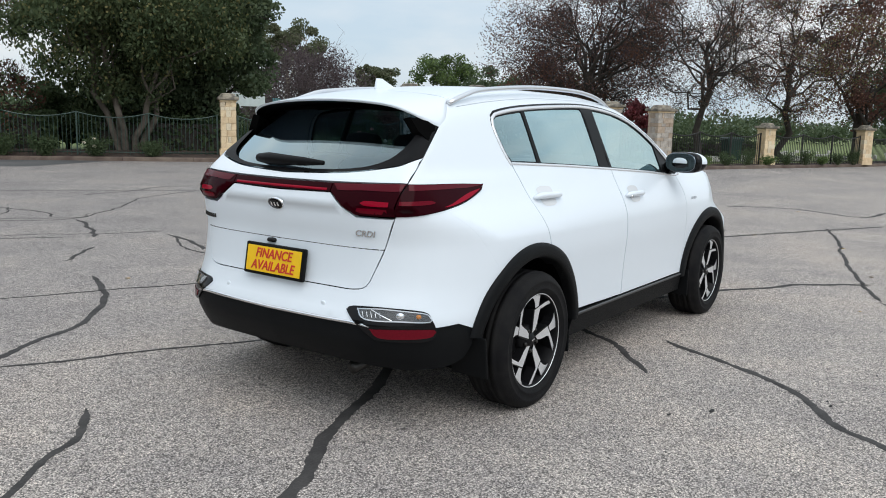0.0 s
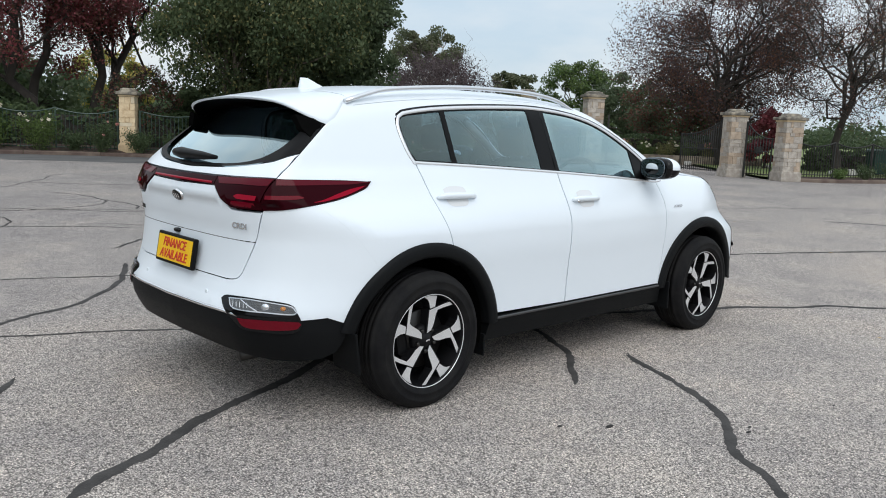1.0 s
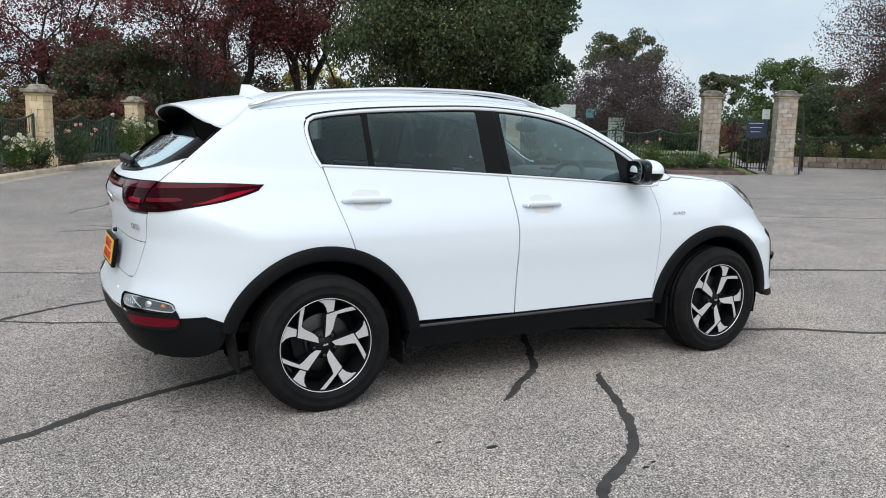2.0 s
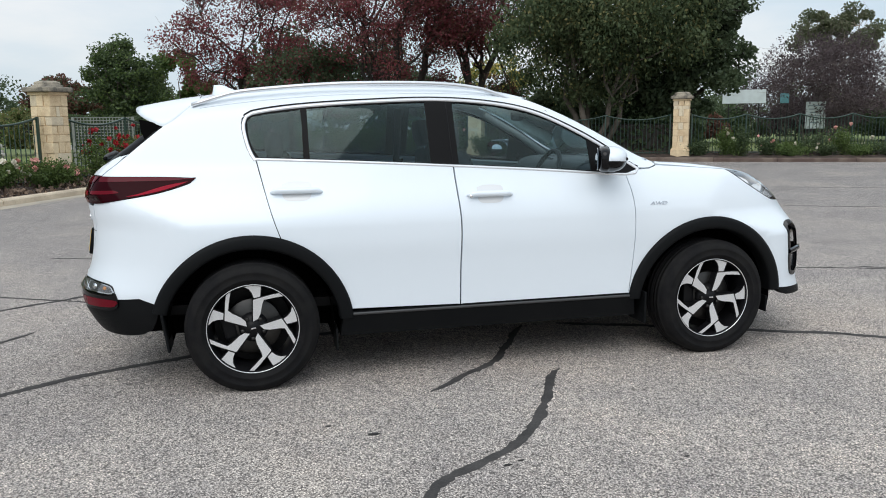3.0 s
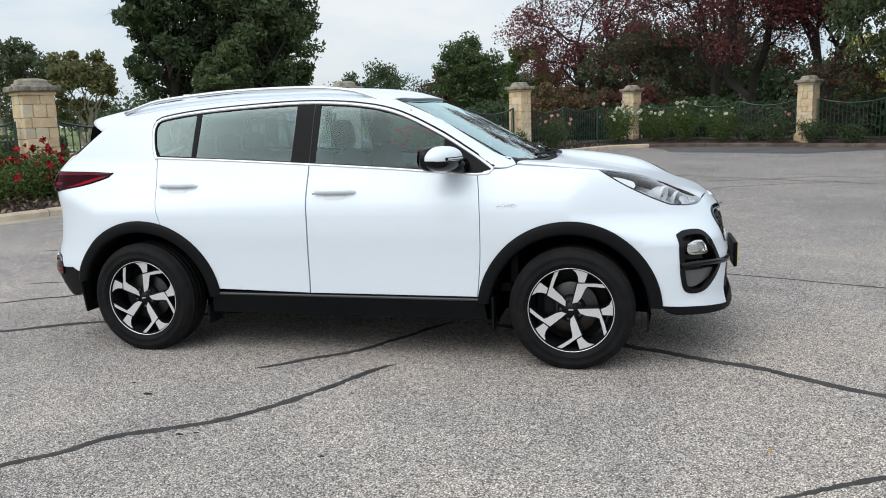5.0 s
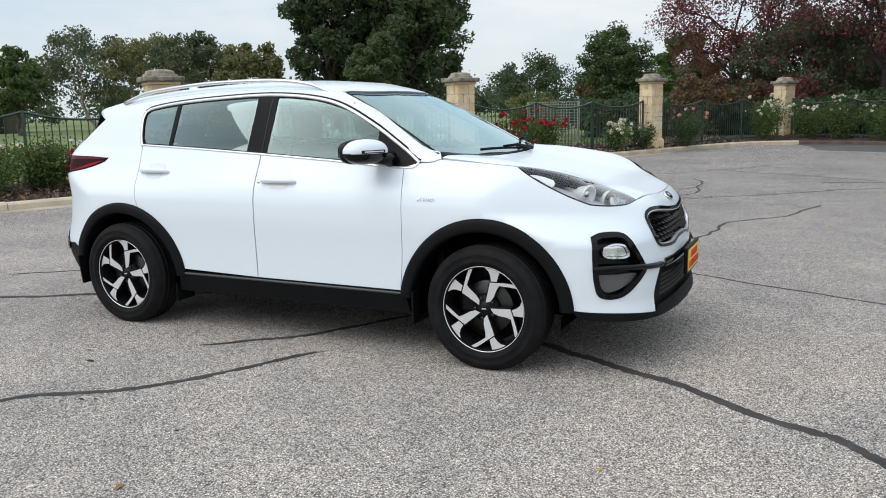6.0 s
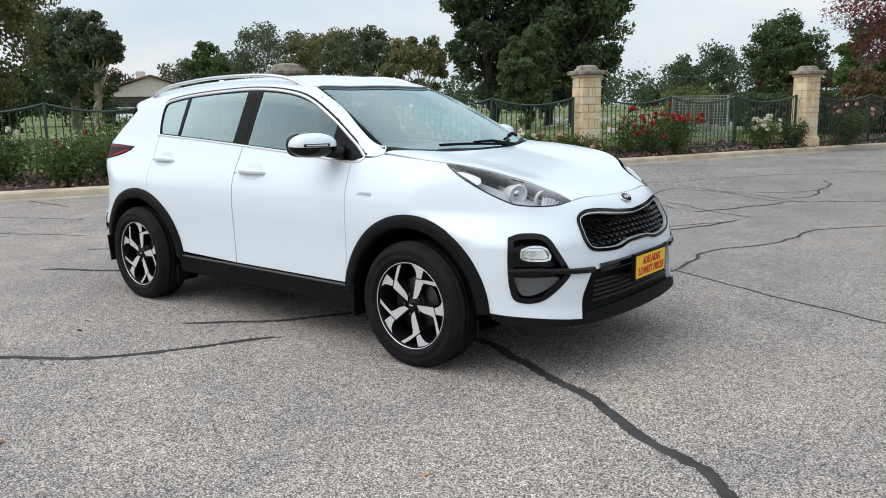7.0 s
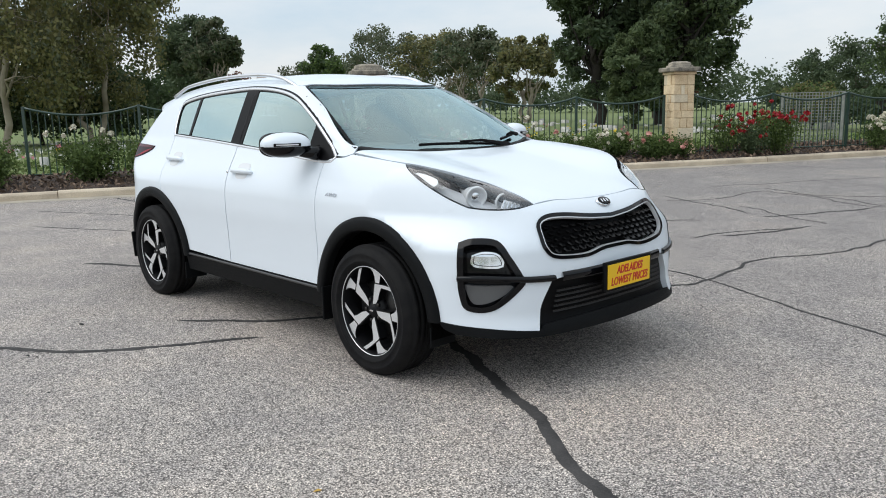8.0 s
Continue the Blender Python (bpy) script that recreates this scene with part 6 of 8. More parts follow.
# sealed cracks
SEAMS = [
    ([(-3.05, -0.85), (-2.81, -0.68), (-2.58, -0.57), (-2.33, -0.41), (-2.12, -0.30), (-1.77, -0.17), (-1.2, 0.1), (-0.6, 0.2)], 0.075),
    ([(0.45, 0.0), (0.30, -0.24), (0.19, -0.44), (-0.01, -0.76), (-0.25, -0.96), (-0.46, -1.14)], 0.055),
    ([(-4.6, 2.6), (-2.73, 1.68), (-2.44, 1.50), (-2.06, 1.38), (-1.50, 1.07), (-0.6, 0.8)], 0.035),
    ([(-3.3, 1.4), (-2.66, 1.84), (-2.36, 2.04), (-2.03, 2.18), (-1.68, 2.51), (-1.33, 2.98), (-1.04, 3.69)], 0.06),
    ([(-3.4, 3.95), (-1.96, 3.36), (-1.29, 3.10), (-0.61, 2.81), (0.6, 2.5), (1.54, 2.27), (2.07, 2.00), (2.63, 1.74), (3.11, 1.54), (4.6, 0.95), (6.5, 0.2), (9.2, -1.1)], 0.032),
    ([(-3.7, -0.1), (-3.45, 0.12), (-3.26, 0.26), (-3.01, 0.41), (-2.84, 0.61), (-2.77, 0.73)], 0.045),
    ([(-0.79, 4.54), (-0.13, 5.12)], 0.07), ([(0.5, 10.9), (0.95, 9.9), (1.0, 8.9), (0.74, 7.98)], 0.06),
    ([(0.85, 7.46), (0.61, 6.50), (0.27, 5.79)], 0.09), ([(0.92, 5.31), (0.48, 4.25)], 0.08),
    ([(-1.2, 8.9), (0.26, 8.15), (1.14, 7.63), (2.00, 8.34), (3.39, 9.57), (5.32, 10.37)], 0.05),
    ([(-1.8, 7.1), (-0.59, 6.31), (-0.06, 5.99)], 0.05), ([(0.2, 13.5), (2.14, 12.22), (4.74, 10.31), (8.0, 8.2)], 0.06),
    ([(8.21, -0.49), (6.7, -0.9), (5.54, -1.14), (3.82, -1.58), (2.78, -1.91)], 0.05), ([(4.2, 1.2), (5.99, 0.38), (9.21, -1.14)], 0.04),
    ([(10.59, 1.78), (11.12, 0.68), (10.48, -0.57), (11.71, -0.82)], 0.1),
    ([(-1.7, -2.95), (-1.06, -2.61), (-0.82, -2.41), (-0.64, -2.18), (-0.42, -2.02), (-0.15, -1.80), (0.03, -1.51), (0.27, -1.05), (0.34, -0.97)], 0.06),
    ([(0.7, 0.0), (1.40, -0.29), (1.86, -0.51), (2.36, -0.75), (2.74, -1.02), (2.97, -1.11), (3.12, -1.21), (3.6, -1.75)], 0.075),
    ([(1.2, 1.4), (1.48, 2.00), (1.47, 2.41), (1.37, 3.29), (1.63, 4.07), (2.11, 5.39), (2.9, 7.2)], 0.06), ([(0.38, 3.93), (0.56, 4.55), (0.95, 5.50)], 0.05),
    ([(-6.11, -0.42), (-4.57, 0.35)], 0.03),
    ([(-9.1, 1.55), (-7.42, 1.56)], 0.05), ([(-7.81, 0.12), (-5.91, 0.99)], 0.03),
    ([(-2.2, 6.5), (-1.20, 6.89), (-1.02, 8.47), (-0.64, 8.43), (0.60, 8.67), (1.05, 9.46)], 0.05), ([(-1.87, 8.63), (-1.22, 10.30), (0.28, 12.42), (2.2, 15.2)], 0.05),
    ([(-0.40, 6.66), (0.45, 6.02), (1.03, 5.73)], 0.04), ([(-0.64, 8.43), (0.92, 7.65), (1.46, 7.90)], 0.04), ([(1.9, -2.45), (2.39, -2.13), (2.75, -1.91)], 0.035),
    ([(-3.76, 0.83), (-3.44, 0.94)], 0.03), ([(-5.04, 2.53), (-4.32, 2.61)], 0.03), ([(-6.05, 3.88), (-5.81, 4.69)], 0.04),
    ([(2.8, 10.6), (4.64, 11.18), (5.91, 11.13), (7.50, 11.56), (10.5, 11.2)], 0.07), ([(7.0, 6.0), (9.5, 4.6), (13.5, 3.0)], 0.06), ([(9.0, 9.0), (13.0, 7.2), (17.0, 6.6)], 0.07),
]
for i, (pts, w) in enumerate(SEAMS):
    line = np.array(flow(pts, 0.022))
    rng = np.random.RandomState(i)
    tn = np.gradient(line, axis=0)
    tn /= np.linalg.norm(tn, axis=1)[:, None] + 1e-9
    nm = np.stack([-tn[:, 1], tn[:, 0]], 1)
    n = len(line)
    wob = np.array([noise.noise(Vector((q[0] * 4, q[1] * 4, i))) for q in line])
    far = 1.0 if line[:, 1].max() > 4.0 else 0.0
    drift = np.array([noise.noise(Vector((q[0] * 0.9, q[1] * 0.9, i + 3))) for q in line])
    line = line + nm * (wob * 0.03 + far * (drift * 0.22 + wob * 0.012))[:, None]
    w *= 0.82 - 0.2 * far
    half = w / 2 * (1 + 0.28 * np.array([noise.noise(Vector((q[0] * 9, q[1] * 9, i + 7))) for q in line])) + rng.uniform(-0.004, 0.004, n)
    half *= np.clip(np.minimum(np.arange(n) + 1, n - np.arange(n)) / 6.0, 0.3, 1)
    rag = np.array([[noise.noise(Vector((q[0] * 23, q[1] * 23, i + e))) for e in (11, 19)] for q in line]) * min(0.16 * w, 0.009) + rng.uniform(-0.0025, 0.0025, (n, 2))
    rag *= 1.0 + 0.4 * far
    verts = [(*(line[k] + nm[k] * (half[k] * a + rag[k, 0 if a > 0 else 1] * np.sign(a))), z) for k in range(n) for a, z in ((1.0, 0.001), (0.8, 0.003), (-0.8, 0.003), (-1.0, 0.001))]
    quads = [(k * 4 + j, k * 4 + j + 1, k * 4 + j + 5, k * 4 + j + 4) for k in range(n - 1) for j in range(3)]
    fast_mesh("tar_seam", verts, [q[::-1] for q in quads], tar, court, "dark tar seam", smooth=True)


# ---- fence, pillars and gates ----
def pillar_at(at, turn, tall, wide_m, seed):
    """A square sandstone pillar: plinth, courses of blocks and a moulded cap."""
    p = thing("stone_pillar", "square sandstone gate pillar with a weathered moulded cap", "pillar", at=(*at, 0.0 if wide_m > 0.6 else 0.08), group="stone pillars", turn=turn)
    rng = random.Random(seed)
    w = wide_m / 2
    foot = sandstone_grey if wide_m > 0.6 else sandstone
    box("plinth", (wide_m + 0.1, wide_m + 0.1, 0.30), (0, 0, 0.15), foot, p, bevel=0.015)
    box("plinth_step", (wide_m + 0.05, wide_m + 0.05, 0.05), (0, 0, 0.32), foot, p, bevel=0.018)
    heights = []
    while sum(heights) < tall - 0.72:
        heights.append(rng.uniform(0.11, 0.25))
    fit_h = (tall - 0.62) / sum(heights)
    z = 0.34
    for r, h in enumerate(h0 * fit_h for h0 in heights):
        for k in range(4):
            full = (k + r) % 2
            edge = w if full else w - 0.165
            cuts = sorted(rng.uniform(-0.6, 0.6) * edge for _ in range(rng.choice((1, 1, 2)) if full else rng.choice((0, 1))))
            ends = [-edge, *[c for i, c in enumerate(cuts) if i == 0 or c - cuts[i - 1] > 0.1], edge]
            for u0, u1 in zip(ends, ends[1:]):
                bm = bmesh.new()
                block(bm, (u1 - u0 - 0.005, 0.16, h - 0.006), ((u0 + u1) / 2, -w + 0.08 - rng.uniform(0, 0.010), z + h / 2), 0.006, segments=1)
                bmesh.ops.transform(bm, matrix=pose(0, 0, 0, 0, 0, 90 * k), verts=bm.verts)
                part("stone_block", bm, rng.choice((sandstone_grey, sandstone_grey, sandstone_grey, sandstone_brown) if wide_m > 0.6 else (sandstone, sandstone, sandstone_pale, sandstone)), p)
        z += h
    box("core", (wide_m - 0.05, wide_m - 0.05, tall - 0.45), (0, 0, (tall - 0.45) / 2 + 0.05), sandstone, p)
    box("neck", (wide_m + 0.06, wide_m + 0.06, 0.06), (0, 0, z + 0.03), sandstone, p, bevel=0.015)
    box("cap_slab", (wide_m + 0.2, wide_m + 0.2, 0.1), (0, 0, z + 0.11), weathered, p, bevel=0.03, segments=3)
    r = wide_m * 0.56
    v, f = lathe_data([(0.0001, 0.135), (r * 0.6, 0.128), (r * 0.86, 0.105), (r * 0.92, 0.075), (r * 0.9, 0.05), (r * 1.06, 0.04), (r * 1.08, 0.0)], 28)
    mesh_part("cap_dome", [(x, y2, z + 0.16 + y) for x, y, y2 in v], [g[::-1] for g in f], weathered, p)
    return p


PIL = {"I": (-8.8, 6.94), "H": (-5.26, 13.08), "G": (-2.0, 19.5), "F": (1.26, 26.4), "E": (6.93, 23.3), "D": (12.9, 19.2), "C": (21.05, 17.85), "B": (21.7, 15.0), "P": (24.0, 10.3), "Q": (23.8, 8.2), "R": (29.6, 5.9), "S": (36.5, 3.3), "J": (-12.3, 0.9)}
for k, (key, tall, w) in enumerate((("I", 2.18, 0.54), ("H", 2.18, 0.49), ("G", 2.22, 0.48), ("F", 2.18, 0.5), ("E", 2.18, 0.5), ("D", 2.18, 0.5), ("C", 3.03, 0.65), ("B", 2.98, 0.65), ("P", 2.46, 0.65), ("Q", 2.32, 0.65), ("R", 1.74, 0.5), ("S", 1.8, 0.5))):
    pillar_at(PIL[key], 60 if key in "IHG" else 55, tall, w, k)


def fence_bay(a, b, swags, single, mat, high=1.42, sag=0.16, gap=0.125):
    """A run of railings with a hanging top rail between its posts."""
    a, b = np.array(a, float), np.array(b, float)
    long = np.linalg.norm(b - a)
    u = (b - a) / long
    bay = thing("iron_fence", "dark green iron railings with a swagged top rail" if mat is iron else "black iron railings with a swagged top rail", "fence", at=(a[0], a[1], 0.1), group="fence bays", turn=math.degrees(math.atan2(u[1], u[0])))
    e0, e1 = 0.36, long - 0.36
    span = (e1 - e0) / swags
    top = lambda x: high - sag * (1 - (2 * (((x - e0) / span) % 1.0) - 1) ** 2) if e0 < x < e1 else high
    for k in range(swags + 1):
        x = e0 + span * k
        box("post", (0.05, 0.05, high + 0.02), (x, 0, (high + 0.02) / 2), mat, bay, bevel=0.006)
    pts = [(x, 0, top(x) if 0 < (x - e0) < (e1 - e0) else high) for x in np.linspace(e0, e1, 12 * swags + 1)]
    tube("top_rail", pts, 0.024, mat, bay, 6)
    tube("bottom_rail", [(e0, 0, 0.14), (e1, 0, 0.14)], 0.018, mat, bay, 6)
    xs = np.arange(e0 + gap, e1 - 0.05, gap)
    xs = [x for x in xs if min(abs(x - (e0 + span * k)) for k in range(swags + 1)) > 0.05]
    if single:
        bm = bmesh.new()
        bmesh.ops.create_cone(bm, segments=6, radius1=0.011, radius2=0.011, depth=1.0, cap_ends=True)
        bmesh.ops.translate(bm, vec=(0, 0, 0.5), verts=bm.verts)
        me = bpy.data.meshes.new("bar")
        bm.to_mesh(me)
        bm.free()
        me.materials.append(mat)
        for x in xs:
            o = new("bar", me)
            o.parent, o.location, o.scale = bay, (x, 0, 0.05), (1, 1, top(x) - 0.05)
    else:
        verts, quads = [], []
        for x in xs:
            k = len(verts)
            for z in (0.05, top(x)):
                verts += [(x - 0.009, -0.009, z), (x + 0.009, -0.009, z), (x + 0.009, 0.009, z), (x - 0.009, 0.009, z)]
            quads += [(k, k + 1, k + 5, k + 4), (k + 1, k + 2, k + 6, k + 5), (k + 2, k + 3, k + 7, k + 6), (k + 3, k, k + 4, k + 7)]
        ob = fast_mesh("bar", verts, quads, mat, bay)
        ob["kind"] = "stuff"
    return bay


for a, b, n, single in (("J", "I", 3, True), ("I", "H", 3, True), ("H", "G", 3, True), ("G", "F", 3, False), ("F", "E", 3, False), ("E", "D", 3, False), ("D", "C", 4, False)):
    fence_bay(PIL[a], PIL[b], n, single, iron)
for a, b, n in (("Q", "R", 3), ("R", "S", 3)):
    fence_bay(PIL[a], PIL[b], n, False, iron_dark, high=1.3)
fence_bay(PIL["S"], (44.0, 1.2), 3, False, iron_dark, high=1.3)
fence_bay((-15.9, -5.3), PIL["J"], 3, False, iron)


def gate_leaf(at, turn, wide_m, high):
    """An open gate leaf of upright bars with an arched top."""
    g = thing("gate_leaf", "open black iron gate leaf with upright bars", "gate", at=(*at, 0.03), group="gate leaves", turn=turn)
    box("gate_post", (0.06, 0.06, high), (0, 0, high / 2), iron_dark, g, bevel=0.008)
    box("gate_post", (0.05, 0.05, high * 0.72), (wide_m, 0, high * 0.36), iron_dark, g, bevel=0.008)
    sweep = lambda x: high * (0.70 + 0.28 * (1 - x / wide_m) ** 2.2)
    for z in (0.15, 0.95):
        tube("rail", [(0, 0, z), (wide_m, 0, z)], 0.02, iron_dark, g, 6)
    tube("top_rail", [(x, 0, sweep(x)) for x in np.linspace(0, wide_m, 12)], 0.022, iron_dark, g, 6)
    for x in np.arange(0.12, wide_m - 0.05, 0.11):
        tube("bar", [(x, 0, 0.1), (x, 0, sweep(x))], 0.015, iron_dark, g, 5)
    box("lock_plate", (0.25, 0.02, 0.25), (wide_m * 0.5, 0, 1.0), iron_dark, g, bevel=0.03)
    return g


gate_leaf((22.2, 14.6), 35, 2.4, 2.1)
gate_leaf((24.2, 10.85), 74, 2.1, 2.1)
gate_leaf((23.85, 9.75), -95, 1.0, 2.0)
gate_leaf((21.4, 17.0), -75, 1.4, 1.9)
board_dark = material("sign_blue", (0.02, 0.03, 0.07), rough=0.4)
board_grey = material("sign_grey_print", (0.20, 0.27, 0.30), rough=0.5)
board_pale = material("sign_pale", (0.68, 0.75, 0.77), rough=0.5, vary=0.3, scale=3)
board_teal = material("sign_teal", (0.16, 0.42, 0.48), rough=0.5, vary=0.3, scale=3)


def notice(name, at, turn, w, h, z0, face, lines, label):
    """A board on posts; unreadable writing as bars."""
    s = thing(name, label, "sign", at=(*at, 0.08), turn=turn)
    for d in (-w * 0.35, w * 0.35):
        box("post", (0.05, 0.05, z0 + h), (d, 0.03, (z0 + h) / 2), iron_dark, s)
    b = box("board", (w, 0.03, h), (0, 0, z0 + h / 2), face, s, bevel=0.006)
    for k in range(lines):
        box("writing_bar", (w * (0.7 - 0.12 * (k % 3)), 0.004, h * 0.03), (-w * 0.05, -0.018, z0 + h * (0.85 - 0.75 * k / max(1, lines))), board_grey if face is not board_dark else board_pale, b)
    return s


notice("notice_board", (22.5, 29.8), -36, 2.0, 0.66, 2.02, board_pale, 0, "pale blank notice board on posts behind the fence")
notice("notice_board", (25.7, 31.0), -36, 0.42, 0.5, 2.05, board_teal, 3, "small teal notice on a post")
notice("notice_board", (26.8, 30.0), -36, 0.92, 1.35, 0.75, board_pale, 6, "tall pale information board with a teal corner")
notice("gate_sign", (21.5, 16.0), -51, 0.72, 0.62, 1.22, board_dark, 3, "dark blue notice fixed beside the gate")
notice("gate_sign", (21.75, 15.85), -51, 0.26, 0.36, 1.9, board_pale, 2, "small white notice on a thin post")
# low stone wall inside the gate
wl = thing("garden_wall", "low sandstone garden wall inside the gates", "wall", at=(31.5, 17.2, 0.0), turn=-42)
for r in range(2):
    for c in range(16):
        box("stone_block", (0.58, 0.35, 0.22), (-4.8 + 0.6 * c + 0.3 * (r % 2), 0, 0.13 + 0.225 * r), rough_stone, wl, bevel=0.02)
tr = thing("garden_trellis", "pale weathered lattice trellis on the lawn", "trellis", at=(-5.5, 20.9, 0.09), turn=10)
lattice = material("weathered_lattice", (0.27, 0.28, 0.26), rough=0.8, vary=0.5)
for k in range(19):
    box("slat", (0.02, 0.012, 1.45), (-0.8 + k * 0.0889, 0, 0.75), lattice, tr)
for k in range(17):
    box("slat", (1.64, 0.012, 0.02), (0, 0.012, 0.06 + k * 0.0889), lattice, tr)
for x in (-0.84, 0.84):
    box("post", (0.07, 0.07, 1.5), (x, 0, 0.75), lattice, tr)


# ---- trees, shrubs and roses ----
BARK = material("grey_bark", (0.16, 0.135, 0.11), rough=0.95, vary=0.8, scale=3.0, other=(0.06, 0.05, 0.04), bump=0.8, bump_scale=14)
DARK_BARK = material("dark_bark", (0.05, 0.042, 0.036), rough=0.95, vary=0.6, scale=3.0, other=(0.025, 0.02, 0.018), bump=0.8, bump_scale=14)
PALE_BARK = material("pale_gum_bark", (0.42, 0.36, 0.29), rough=0.8, vary=0.8, scale=1.5, other=(0.2, 0.16, 0.12), bump=0.3)
LEAF = {
    "pepper": leaf_material("pepper_tree_leaf", (0.034, 0.056, 0.022), (0.064, 0.078, 0.028)),
    "dark": leaf_material("dark_evergreen_leaf", (0.042, 0.064, 0.029), (0.07, 0.088, 0.037)),
    "pine": leaf_material("pine_leaf", (0.052, 0.078, 0.030), (0.092, 0.112, 0.040)),
    "green": leaf_material("green_leaf", (0.048, 0.085, 0.022), (0.10, 0.135, 0.035)),
    "gum": leaf_material("gum_leaf", (0.060, 0.078, 0.034), (0.10, 0.10, 0.05)),
    "olive": leaf_material("olive_leaf", (0.105, 0.115, 0.036), (0.15, 0.13, 0.046)),
    "red": leaf_material("autumn_red_leaf", (0.185, 0.042, 0.040), (0.10, 0.036, 0.032)),
    "yellow": leaf_material("yellowing_leaf", (0.32, 0.24, 0.05), (0.20, 0.19, 0.05)),
    "rust": leaf_material("rust_leaf", (0.12, 0.06, 0.03), (0.07, 0.035, 0.025)),
    "twig": leaf_material("dry_twig_tip", (0.070, 0.052, 0.044), (0.045, 0.034, 0.030)),
    "rose": leaf_material("rose_leaf", (0.075, 0.108, 0.022), (0.042, 0.066, 0.018)),
    "hedge": leaf_material("hedge_leaf", (0.036, 0.058, 0.022), (0.06, 0.08, 0.03)),
}
TWIG_BARK = material("bare_twig", (0.15, 0.115, 0.115), rough=0.9, island=0.6, other=(0.08, 0.06, 0.06))


def leaf_cards(centres, size, rng, droop=0.0, long=1.6):
    """Diamond leaves at places, turned every way."""
    n = len(centres)
    a = rng.normal(size=(n, 3))
    if droop:
        a[:, 2] -= droop * 2.0
    a /= np.linalg.norm(a, axis=1)[:, None]
    b = np.cross(a, rng.normal(size=(n, 3)))
    b /= np.linalg.norm(b, axis=1)[:, None] + 1e-9
    s = np.asarray(size) * rng.uniform(0.6, 1.35, n)[:, None]
    u, v = a * s * long / 2, b * s / 2
    verts = np.stack([centres - u, centres + v, centres + u, centres - v], 1).reshape(-1, 3)
    return verts, np.arange(4 * n).reshape(-1, 4)


def limbs(paths):
    """Tubes of many branches as one mesh's verts and quads."""
    V, Q = [], []
    k = 0
    for path, r0, r1, sides in paths:
        v, f = tube_data(path, np.linspace(r0, r1, len(path)), sides, caps=False)
        V += v
        Q += [tuple(i + k for i in q) for q in f]
        k += len(v)
    return V, Q


def bend(a, b, rng, n=5, wob=0.12):
    a, b = np.array(a, float), np.array(b, float)
    d = np.linalg.norm(b - a)
    pts = [a + (b - a) * i / n for i in range(n + 1)]
    for i in range(1, n):
        pts[i] = pts[i] + rng.normal(size=3) * wob * d * 0.35
    return pts


